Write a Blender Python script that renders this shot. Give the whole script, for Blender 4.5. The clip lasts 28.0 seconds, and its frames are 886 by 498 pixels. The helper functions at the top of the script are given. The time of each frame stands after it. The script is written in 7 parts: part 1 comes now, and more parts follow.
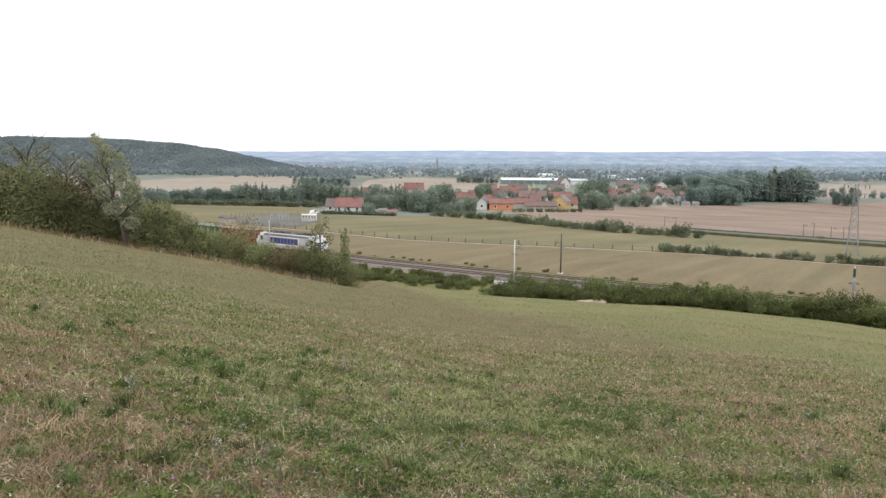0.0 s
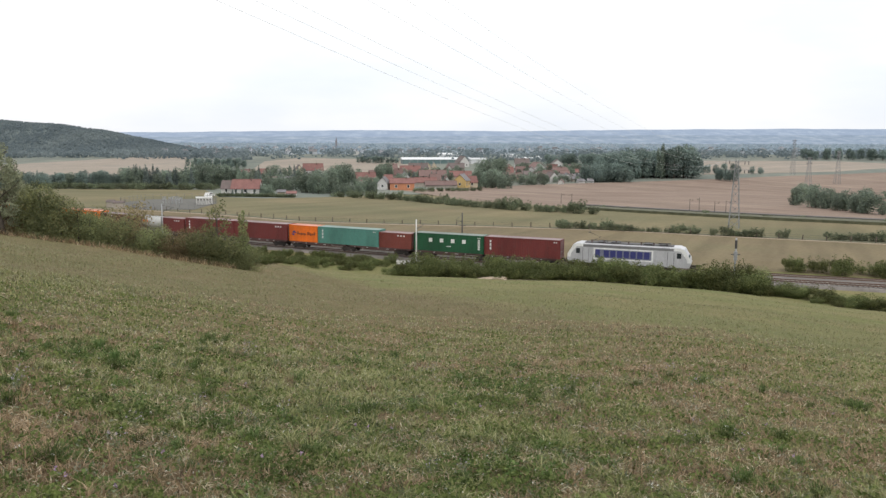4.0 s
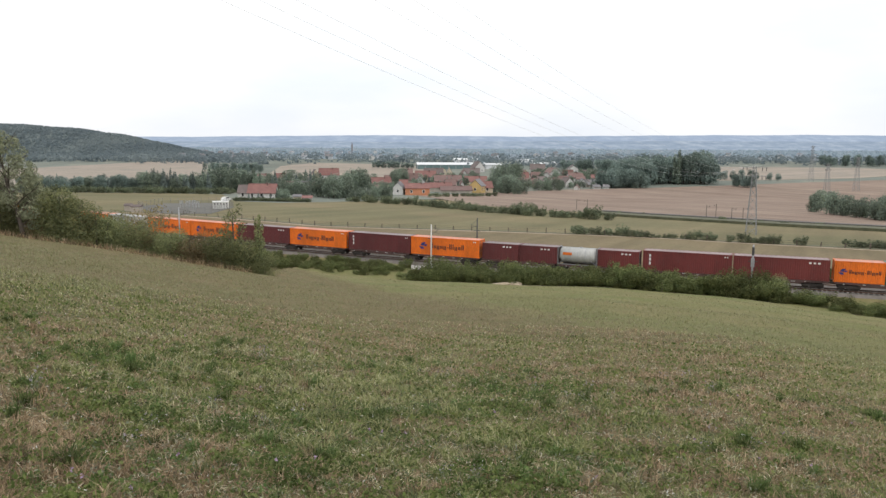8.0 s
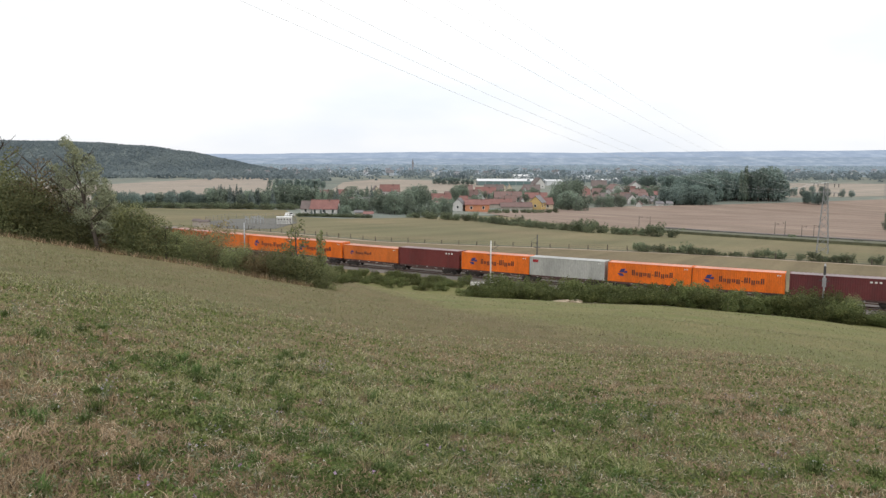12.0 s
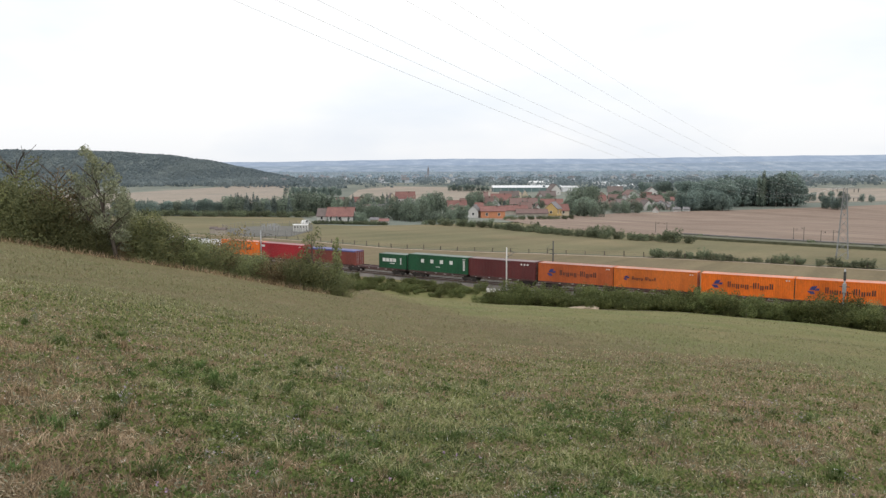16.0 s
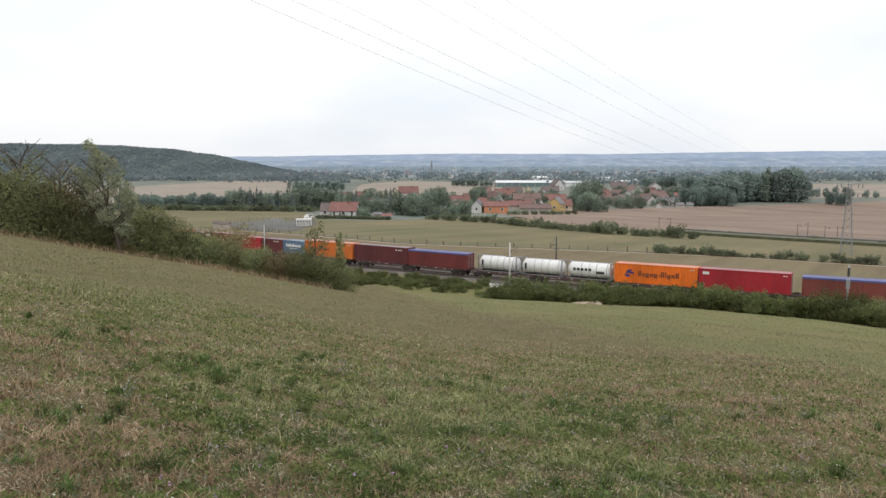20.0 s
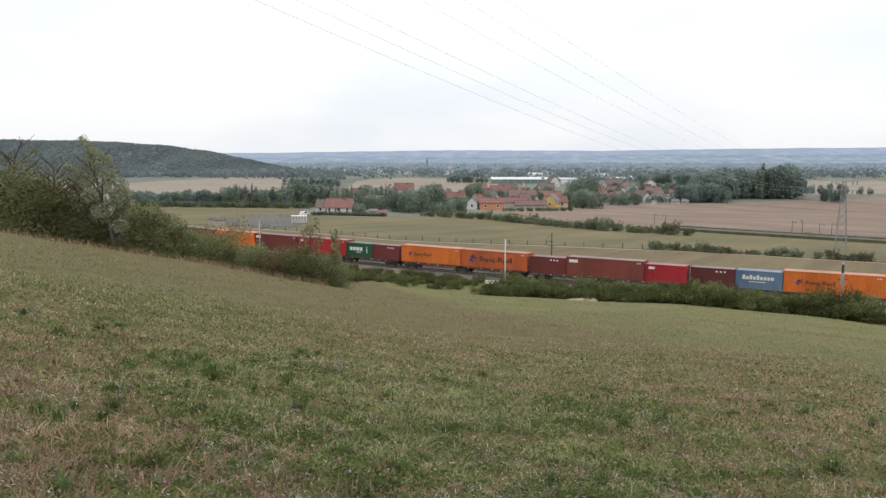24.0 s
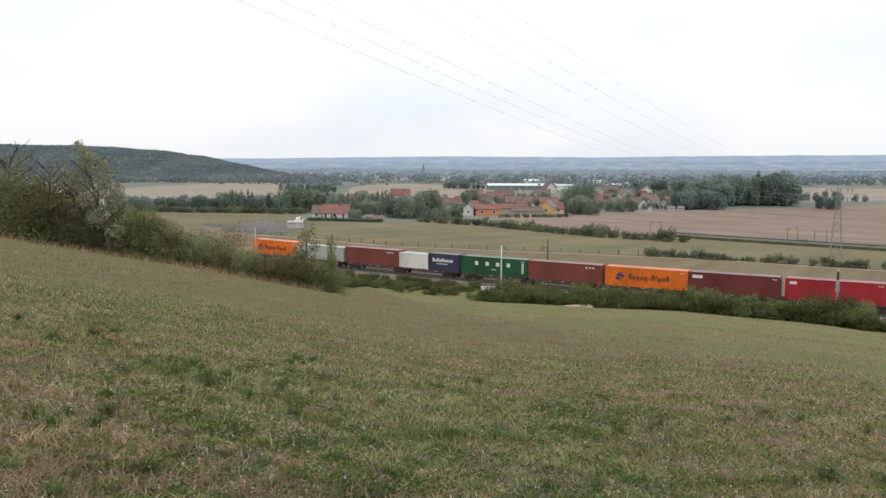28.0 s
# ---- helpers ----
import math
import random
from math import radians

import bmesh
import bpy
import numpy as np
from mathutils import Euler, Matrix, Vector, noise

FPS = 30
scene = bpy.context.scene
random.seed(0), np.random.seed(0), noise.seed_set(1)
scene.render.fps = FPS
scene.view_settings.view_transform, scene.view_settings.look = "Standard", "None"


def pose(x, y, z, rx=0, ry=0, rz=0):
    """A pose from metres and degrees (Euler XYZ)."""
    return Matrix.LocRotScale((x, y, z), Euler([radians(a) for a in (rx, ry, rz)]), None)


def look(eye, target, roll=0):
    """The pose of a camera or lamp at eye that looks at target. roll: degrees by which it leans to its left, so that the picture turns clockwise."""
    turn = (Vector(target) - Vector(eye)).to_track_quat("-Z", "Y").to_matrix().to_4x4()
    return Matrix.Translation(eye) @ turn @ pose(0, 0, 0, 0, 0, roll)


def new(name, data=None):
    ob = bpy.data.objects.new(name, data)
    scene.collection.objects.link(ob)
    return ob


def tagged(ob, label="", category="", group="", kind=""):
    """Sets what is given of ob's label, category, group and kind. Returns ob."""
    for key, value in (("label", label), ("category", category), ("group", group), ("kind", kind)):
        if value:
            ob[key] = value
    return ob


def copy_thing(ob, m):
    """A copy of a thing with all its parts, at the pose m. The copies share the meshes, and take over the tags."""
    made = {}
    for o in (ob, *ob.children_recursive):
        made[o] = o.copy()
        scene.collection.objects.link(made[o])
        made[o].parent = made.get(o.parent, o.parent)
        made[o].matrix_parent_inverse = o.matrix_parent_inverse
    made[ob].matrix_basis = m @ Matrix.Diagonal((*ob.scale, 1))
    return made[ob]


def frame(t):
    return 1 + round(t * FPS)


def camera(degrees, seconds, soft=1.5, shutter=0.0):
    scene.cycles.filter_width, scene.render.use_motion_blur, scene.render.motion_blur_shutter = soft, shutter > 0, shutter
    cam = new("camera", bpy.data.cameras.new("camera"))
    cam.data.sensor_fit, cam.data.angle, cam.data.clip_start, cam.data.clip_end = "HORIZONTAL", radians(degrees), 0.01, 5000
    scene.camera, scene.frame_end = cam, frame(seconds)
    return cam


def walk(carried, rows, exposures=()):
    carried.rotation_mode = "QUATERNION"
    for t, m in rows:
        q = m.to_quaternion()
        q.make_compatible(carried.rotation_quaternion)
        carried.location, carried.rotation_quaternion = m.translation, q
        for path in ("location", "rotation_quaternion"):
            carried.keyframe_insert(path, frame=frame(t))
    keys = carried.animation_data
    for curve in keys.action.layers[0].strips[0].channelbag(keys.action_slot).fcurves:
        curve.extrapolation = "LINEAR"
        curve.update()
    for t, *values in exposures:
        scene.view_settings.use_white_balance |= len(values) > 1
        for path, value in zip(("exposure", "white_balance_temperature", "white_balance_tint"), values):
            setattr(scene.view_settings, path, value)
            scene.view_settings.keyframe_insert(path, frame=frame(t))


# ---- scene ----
# ---------------------------------------------------------------- camera
EYE_Z = 19.8
cam = camera(60.0, 28.0, soft=1.4)
PATH = [
    (0.0, pose(0, 0, EYE_Z, 83.28, -0.52, 0.42)),
    (0.5, pose(0, 0, EYE_Z, 83.44, -0.44, -2.93)),
    (1.0, pose(0, 0, EYE_Z, 83.05, -0.34, -4.49)),
    (1.5, pose(0, 0, EYE_Z, 82.99, -0.36, -4.93)),
    (2.0, pose(0, 0, EYE_Z, 82.61, -0.20, -5.57)),
    (2.5, pose(0, 0, EYE_Z, 82.17, -0.22, -6.10)),
    (3.0, pose(0, 0, EYE_Z, 81.97, -0.26, -6.52)),
    (3.5, pose(0, 0, EYE_Z, 81.78, -0.28, -6.86)),
    (5.5, pose(0, 0, EYE_Z, 82.17, -0.08, -7.10)),
    (6.0, pose(0, 0, EYE_Z, 82.18, -0.07, -6.90)),
    (6.5, pose(0, 0, EYE_Z, 82.13, -0.15, -6.92)),
    (7.0, pose(0, 0, EYE_Z, 82.09, -0.38, -6.86)),
    (7.5, pose(0, 0, EYE_Z, 82.16, -0.46, -6.42)),
    (8.0, pose(0, 0, EYE_Z, 82.21, -0.34, -5.85)),
    (8.5, pose(0, 0, EYE_Z, 82.26, -0.33, -5.27)),
    (9.0, pose(0, 0, EYE_Z, 82.33, -0.29, -4.57)),
    (9.5, pose(0, 0, EYE_Z, 82.40, -0.30, -3.96)),
    (10.0, pose(0, 0, EYE_Z, 82.64, -0.29, -3.32)),
    (10.5, pose(0, 0, EYE_Z, 82.82, -0.26, -2.69)),
    (11.0, pose(0, 0, EYE_Z, 83.01, -0.23, -2.15)),
    (11.5, pose(0, 0, EYE_Z, 83.21, -0.24, -1.77)),
    (12.0, pose(0, 0, EYE_Z, 83.40, -0.21, -1.39)),
    (12.5, pose(0, 0, EYE_Z, 83.55, -0.11, -1.03)),
    (13.0, pose(0, 0, EYE_Z, 83.71, -0.09, -0.73)),
    (13.5, pose(0, 0, EYE_Z, 83.87, -0.01, -0.50)),
    (15.5, pose(0, 0, EYE_Z, 83.98, 0.14, -0.32)),
    (16.0, pose(0, 0, EYE_Z, 83.91, 0.13, -0.25)),
    (16.5, pose(0, 0, EYE_Z, 83.92, 0.14, -0.07)),
    (17.0, pose(0, 0, EYE_Z, 83.93, 0.09, 0.06)),
    (17.5, pose(0, 0, EYE_Z, 83.92, 0.04, 0.13)),
    (18.0, pose(0, 0, EYE_Z, 83.81, 0.06, 0.15)),
    (18.5, pose(0, 0, EYE_Z, 83.57, 0.14, 0.02)),
    (19.0, pose(0, 0, EYE_Z, 83.53, 0.00, -0.01)),
    (19.5, pose(0, 0, EYE_Z, 83.55, 0.07, 0.01)),
    (20.0, pose(0, 0, EYE_Z, 83.53, -0.00, -0.00)),
    (20.5, pose(0, 0, EYE_Z, 83.54, -0.02, 0.02)),
    (21.0, pose(0, 0, EYE_Z, 83.48, 0.00, -0.05)),
    (21.5, pose(0, 0, EYE_Z, 83.39, -0.11, -0.19)),
    (23.5, pose(0, 0, EYE_Z, 83.27, -0.11, -0.37)),
    (24.0, pose(0, 0, EYE_Z, 83.28, -0.04, -0.33)),
    (24.5, pose(0, 0, EYE_Z, 83.33, -0.10, -0.33)),
    (25.0, pose(0, 0, EYE_Z, 83.28, -0.04, -0.35)),
    (25.5, pose(0, 0, EYE_Z, 83.28, -0.04, -0.38)),
    (26.0, pose(0, 0, EYE_Z, 83.31, -0.19, -0.47)),
    (26.5, pose(0, 0, EYE_Z, 83.41, -0.21, -0.52)),
    (27.0, pose(0, 0, EYE_Z, 83.46, -0.18, -0.56)),
    (27.5, pose(0, 0, EYE_Z, 83.60, -0.21, -0.56)),
    (28.0, pose(0, 0, EYE_Z, 83.73, -0.23, -0.60)),
]
walk(cam, PATH, [(0.0, 0.36), (0.5, 0.12), (1.0, 0.05), (3.0, 0.08), (6.0, 0.09), (11.5, 0.08), (13.5, 0.02), (28.0, 0.0)])

# ---------------------------------------------------------------- world and light: a bright overcast sky
SUN_ELEVATION, SUN_TURN = radians(48), radians(150)
world = bpy.data.worlds.new("overcast_sky")
scene.world = world
world.use_nodes = True
wn, wl = world.node_tree.nodes, world.node_tree.links
wn.clear()
sky = wn.new("ShaderNodeTexSky")
sky.sky_type, sky.sun_disc = "NISHITA", False
sky.sun_elevation, sky.sun_rotation = SUN_ELEVATION, SUN_TURN
sky.altitude, sky.dust_density, sky.air_density = 200, 4.0, 1.0
w_sky = wn.new("ShaderNodeBackground")
w_sky.inputs["Strength"].default_value = 0.10
wl.new(sky.outputs["Color"], w_sky.inputs["Color"])
w_co = wn.new("ShaderNodeTexCoord")
w_map = wn.new("ShaderNodeMapping")
w_map.inputs["Scale"].default_value = (1.0, 1.0, 3.2)
w_noise = wn.new("ShaderNodeTexNoise")
w_noise.inputs["Scale"].default_value, w_noise.inputs["Detail"].default_value = 2.6, 6.0
w_ramp = wn.new("ShaderNodeValToRGB")
w_ramp.color_ramp.elements[0].position, w_ramp.color_ramp.elements[0].color = 0.34, (0.89, 0.93, 0.985, 1)
w_ramp.color_ramp.elements[1].position, w_ramp.color_ramp.elements[1].color = 0.58, (1.05, 1.045, 1.04, 1)
w_cloud = wn.new("ShaderNodeBackground")
w_cloud.inputs["Strength"].default_value = 1.14
wl.new(w_co.outputs["Generated"], w_map.inputs["Vector"])
wl.new(w_map.outputs["Vector"], w_noise.inputs["Vector"])
wl.new(w_noise.outputs["Fac"], w_ramp.inputs["Fac"])
w_sep = wn.new("ShaderNodeSeparateXYZ")
wl.new(w_co.outputs["Generated"], w_sep.inputs[0])
w_high = wn.new("ShaderNodeValToRGB")
w_high.color_ramp.elements[0].position, w_high.color_ramp.elements[0].color = 0.0, (0.88, 0.895, 0.92, 1)
w_high.color_ramp.elements[1].position, w_high.color_ramp.elements[1].color = 0.13, (1.02, 1.02, 1.02, 1)
w_top = w_high.color_ramp.elements.new(0.9)
w_top.color = (1.22, 1.21, 1.20, 1)
wl.new(w_sep.outputs["Z"], w_high.inputs["Fac"])
w_mul = wn.new("ShaderNodeMix")
w_mul.data_type, w_mul.blend_type = "RGBA", "MULTIPLY"
w_mul.inputs["Factor"].default_value = 1.0
wl.new(w_ramp.outputs["Color"], w_mul.inputs["A"])
wl.new(w_high.outputs["Color"], w_mul.inputs["B"])
wl.new(w_mul.outputs["Result"], w_cloud.inputs["Color"])
w_mix = wn.new("ShaderNodeMixShader")
w_mix.inputs["Fac"].default_value = 0.86
w_out = wn.new("ShaderNodeOutputWorld")
wl.new(w_sky.outputs[0], w_mix.inputs[1])
wl.new(w_cloud.outputs[0], w_mix.inputs[2])
wl.new(w_mix.outputs[0], w_out.inputs["Surface"])

sun = new("sun", bpy.data.lights.new("sun", "SUN"))
sun.data.energy, sun.data.angle, sun.data.color = 0.8, radians(14), (1.0, 0.96, 0.9)
sun.matrix_world = look((0, 0, 0), (-math.sin(SUN_TURN) * math.cos(SUN_ELEVATION), -math.cos(SUN_TURN) * math.cos(SUN_ELEVATION), -math.sin(SUN_ELEVATION)))
scene.view_settings.exposure = 0.0


# ---------------------------------------------------------------- materials
def node_mat(name):
    m = bpy.data.materials.new(name)
    m.use_nodes = True
    nt = m.node_tree
    return m, nt.nodes, nt.links, nt.nodes["Principled BSDF"]


def noise_at(nodes, links, vec, scale, detail=4.0, rough=0.55):
    n = nodes.new("ShaderNodeTexNoise")
    n.inputs["Scale"].default_value, n.inputs["Detail"].default_value, n.inputs["Roughness"].default_value = scale, detail, rough
    links.new(vec, n.inputs["Vector"])
    return n.outputs["Fac"]


def ramp(nodes, links, fac, stops):
    r = nodes.new("ShaderNodeValToRGB")
    els = r.color_ramp.elements
    while len(els) < len(stops):
        els.new(0.5)
    for e, (pos, col) in zip(els, stops):
        e.position, e.color = pos, (*col, 1)
    links.new(fac, r.inputs["Fac"])
    return r.outputs["Color"]


def blend(nodes, links, fac, a, b, mode="MIX"):
    x = nodes.new("ShaderNodeMix")
    x.data_type, x.blend_type = "RGBA", mode
    for sock, v in ((x.inputs["Factor"], fac), (x.inputs["A"], a), (x.inputs["B"], b)):
        if isinstance(v, (int, float)):
            sock.default_value = v
        elif isinstance(v, tuple):
            sock.default_value = (*v, 1)
        else:
            links.new(v, sock)
    return x.outputs["Result"]


def surf(name, c1, c2, scale=1.0, fine=20.0, rough=0.8, bump=0.0, metal=0.0, rand=0.0, stretch=(1, 1, 1), dirt=None):
    """A weathered surface: two colours in patches, a fine grain, an optional grime colour and a shift from object to object."""
    m, nodes, links, b = node_mat(name)
    co = nodes.new("ShaderNodeTexCoord").outputs["Object"]
    mp = nodes.new("ShaderNodeMapping")
    mp.inputs["Scale"].default_value = stretch
    links.new(co, mp.inputs["Vector"])
    vec = mp.outputs["Vector"]
    col = ramp(nodes, links, noise_at(nodes, links, vec, scale), [(0.35, c1), (0.65, c2)])
    grain = noise_at(nodes, links, vec, fine, 3.0)
    col = blend(nodes, links, 0.35, col, ramp(nodes, links, grain, [(0.3, (0.45, 0.45, 0.45)), (0.7, (1, 1, 1))]), "MULTIPLY")
    if dirt:
        col = blend(nodes, links, ramp(nodes, links, noise_at(nodes, links, vec, scale * 2.7, 6.0, 0.7), [(0.52, (0, 0, 0)), (0.75, (0.8, 0.8, 0.8))]), col, dirt)
    if rand:
        info = nodes.new("ShaderNodeObjectInfo")
        h = nodes.new("ShaderNodeHueSaturation")
        mr = nodes.new("ShaderNodeMapRange")
        mr.inputs["To Min"].default_value, mr.inputs["To Max"].default_value = 1 - rand, 1 + rand
        links.new(info.outputs["Random"], mr.inputs["Value"])
        links.new(mr.outputs["Result"], h.inputs["Value"])
        links.new(col, h.inputs["Color"])
        col = h.outputs["Color"]
    links.new(col, b.inputs["Base Color"])
    b.inputs["Roughness"].default_value, b.inputs["Metallic"].default_value = rough, metal
    if bump:
        bp = nodes.new("ShaderNodeBump")
        bp.inputs["Strength"].default_value, bp.inputs["Distance"].default_value = bump, 0.02
        links.new(grain, bp.inputs["Height"])
        links.new(bp.outputs["Normal"], b.inputs["Normal"])
    return m


def leaf_mat(name, dark, mid, light, scale=0.6, rand=0.25, clump=0.55):
    """Foliage: every leaf its own tone, clumps drier or fresher, some light through the blade."""
    m, nodes, links, b = node_mat(name)
    geo = nodes.new("ShaderNodeNewGeometry").outputs["Random Per Island"]
    col = ramp(nodes, links, geo, [(0.0, dark), (0.5, mid), (1.0, light)])
    co = nodes.new("ShaderNodeTexCoord").outputs["Object"]
    patch = noise_at(nodes, links, co, scale, 3.0)
    col = blend(nodes, links, clump, col, ramp(nodes, links, patch, [(0.3, (0.55, 0.6, 0.6)), (0.7, (1.35, 1.3, 1.1))]), "MULTIPLY")
    info = nodes.new("ShaderNodeObjectInfo")
    h = nodes.new("ShaderNodeHueSaturation")
    for out, lo, hi in (("Value", 1 - rand, 1 + rand), ("Hue", 0.485, 0.51)):
        mr = nodes.new("ShaderNodeMapRange")
        mr.inputs["To Min"].default_value, mr.inputs["To Max"].default_value = lo, hi
        links.new(info.outputs["Random"], mr.inputs["Value"])
        links.new(mr.outputs["Result"], h.inputs[out])
    links.new(col, h.inputs["Color"])
    links.new(h.outputs["Color"], b.inputs["Base Color"])
    b.inputs["Roughness"].default_value = 0.75
    b.inputs["Specular IOR Level"].default_value = 0.12
    tr = nodes.new("ShaderNodeBsdfTranslucent")
    links.new(h.outputs["Color"], tr.inputs["Color"])
    mx = nodes.new("ShaderNodeMixShader")
    mx.inputs["Fac"].default_value = 0.36
    links.new(b.outputs[0], mx.inputs[1])
    links.new(tr.outputs[0], mx.inputs[2])
    links.new(mx.outputs[0], nodes["Material Output"].inputs["Surface"])
    return m


def meadow_colour(nodes, links, co):
    """Patchy late-summer meadow: brown thatch under the upper part, greener aftermath lower down, a dry strip between."""
    big = noise_at(nodes, links, co, 0.10, 5.0)
    mid = noise_at(nodes, links, co, 0.75, 6.0, 0.65)
    tiny = noise_at(nodes, links, co, 9.0, 5.0, 0.7)
    thatch = ramp(nodes, links, mid, [(0.30, (0.074, 0.070, 0.036)), (0.46, (0.130, 0.104, 0.057)), (0.60, (0.172, 0.128, 0.079)), (0.76, (0.236, 0.172, 0.113))])
    streak = nodes.new("ShaderNodeMapping")
    streak.inputs["Rotation"].default_value = (0, 0, radians(-10))
    streak.inputs["Scale"].default_value = (0.34, 0.05, 1.0)
    links.new(co, streak.inputs["Vector"])
    low = ramp(nodes, links, noise_at(nodes, links, streak.outputs["Vector"], 1.0, 6.0, 0.62), [(0.32, (0.126, 0.142, 0.055)), (0.50, (0.172, 0.174, 0.074)), (0.66, (0.240, 0.200, 0.104))])
    low = blend(nodes, links, 0.5, low, ramp(nodes, links, big, [(0.38, (0.145, 0.166, 0.064)), (0.62, (0.222, 0.188, 0.100))]))
    across = nodes.new("ShaderNodeVectorMath")
    across.operation = "DOT_PRODUCT"
    across.inputs[1].default_value = (0.984, 0.177, 0.0)
    links.new(co, across.inputs[0])
    wob = nodes.new("ShaderNodeMath")
    wob.operation = "MULTIPLY_ADD"
    wob.inputs[1].default_value = 5.0
    links.new(mid, wob.inputs[0])
    links.new(across.outputs["Value"], wob.inputs[2])
    strip = nodes.new("ShaderNodeMapRange")
    strip.interpolation_type = "SMOOTHSTEP"
    strip.inputs["From Min"].default_value, strip.inputs["From Max"].default_value = 8.0, 17.5
    links.new(wob.outputs[0], strip.inputs["Value"])
    zone = ramp(nodes, links, strip.outputs["Result"], [(0.0, (0.35, 0.35, 0.35)), (0.35, (0.25, 0.25, 0.25)), (0.7, (0.85, 0.85, 0.85)), (1.0, (1.0, 1.0, 1.0))])
    bw = nodes.new("ShaderNodeRGBToBW")
    links.new(zone, bw.inputs[0])
    col = blend(nodes, links, bw.outputs[0], thatch, low)
    return blend(nodes, links, 0.55, col, ramp(nodes, links, tiny, [(0.28, (0.42, 0.42, 0.40)), (0.70, (1.32, 1.3, 1.25))]), "MULTIPLY"), tiny


def ground_mat():
    m, nodes, links, b = node_mat("meadow_ground")
    co = nodes.new("ShaderNodeTexCoord").outputs["Object"]
    col, tiny = meadow_colour(nodes, links, co)
    links.new(col, b.inputs["Base Color"])
    b.inputs["Roughness"].default_value = 0.95
    b.inputs["Specular IOR Level"].default_value = 0.1
    bp = nodes.new("ShaderNodeBump")
    bp.inputs["Strength"].default_value, bp.inputs["Distance"].default_value = 0.8, 0.08
    links.new(tiny, bp.inputs["Height"])
    links.new(bp.outputs["Normal"], b.inputs["Normal"])
    return m


def grass_mat(name, stops):
    """Blades, each with its own tone along the stops."""
    m, nodes, links, b = node_mat(name)
    co = nodes.new("ShaderNodeTexCoord").outputs["Object"]
    mid = noise_at(nodes, links, co, 1.1, 4.0, 0.6)
    geo = nodes.new("ShaderNodeNewGeometry").outputs["Random Per Island"]
    add = nodes.new("ShaderNodeMath")
    add.operation = "MULTIPLY_ADD"
    add.inputs[1].default_value = 0.7
    links.new(geo, add.inputs[0])
    mr = nodes.new("ShaderNodeMapRange")
    mr.inputs["From Min"].default_value, mr.inputs["From Max"].default_value = 0.3, 0.7
    mr.inputs["To Min"].default_value, mr.inputs["To Max"].default_value = 0.0, 0.3
    links.new(mid, mr.inputs["Value"])
    links.new(mr.outputs["Result"], add.inputs[2])
    col = ramp(nodes, links, add.outputs[0], stops)
    links.new(col, b.inputs["Base Color"])
    b.inputs["Roughness"].default_value = 0.6
    tr = nodes.new("ShaderNodeBsdfTranslucent")
    links.new(col, tr.inputs["Color"])
    mx = nodes.new("ShaderNodeMixShader")
    mx.inputs["Fac"].default_value = 0.3
    links.new(b.outputs[0], mx.inputs[1])
    links.new(tr.outputs[0], mx.inputs[2])
    links.new(mx.outputs[0], nodes["Material Output"].inputs["Surface"])
    return m


def field_mat(name, c1, c2, c3, turn, pitch=0.12, rows_strength=0.42):
    """Farmed land: broad uneven patches, and rows left by the machines."""
    m, nodes, links, b = node_mat(name)
    co = nodes.new("ShaderNodeTexCoord").outputs["Object"]
    mp = nodes.new("ShaderNodeMapping")
    mp.inputs["Rotation"].default_value = (0, 0, radians(turn))
    links.new(co, mp.inputs["Vector"])
    mp2 = nodes.new("ShaderNodeMapping")
    mp2.inputs["Scale"].default_value = (1.0, 0.04, 1.0)
    links.new(mp.outputs["Vector"], mp2.inputs["Vector"])
    col = ramp(nodes, links, noise_at(nodes, links, co, 0.022, 6.0, 0.6), [(0.34, c1), (0.5, c2), (0.66, c3)])
    rows = noise_at(nodes, links, mp2.outputs["Vector"], pitch, 5.0, 0.6)
    col = blend(nodes, links, rows_strength, col, ramp(nodes, links, rows, [(0.34, (0.66, 0.66, 0.64)), (0.66, (1.24, 1.22, 1.20))]), "MULTIPLY")
    tiny = noise_at(nodes, links, co, 1.3, 5.0, 0.7)
    col = blend(nodes, links, 0.5, col, ramp(nodes, links, tiny, [(0.3, (0.55, 0.55, 0.55)), (0.7, (1.25, 1.25, 1.25))]), "MULTIPLY")
    links.new(col, b.inputs["Base Color"])
    b.inputs["Roughness"].default_value = 0.95
    b.inputs["Specular IOR Level"].default_value = 0.1
    return m


# Emission in patchy tones, for far land that carries painted haze.
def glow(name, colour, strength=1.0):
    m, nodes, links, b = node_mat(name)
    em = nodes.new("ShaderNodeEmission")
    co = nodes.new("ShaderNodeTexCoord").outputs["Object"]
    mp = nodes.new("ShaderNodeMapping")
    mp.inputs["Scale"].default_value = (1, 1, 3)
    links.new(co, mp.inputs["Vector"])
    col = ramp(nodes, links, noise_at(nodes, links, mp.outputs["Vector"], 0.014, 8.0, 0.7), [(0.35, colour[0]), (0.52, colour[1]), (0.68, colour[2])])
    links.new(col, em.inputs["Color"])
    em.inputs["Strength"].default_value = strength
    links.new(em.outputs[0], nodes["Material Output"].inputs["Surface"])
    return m


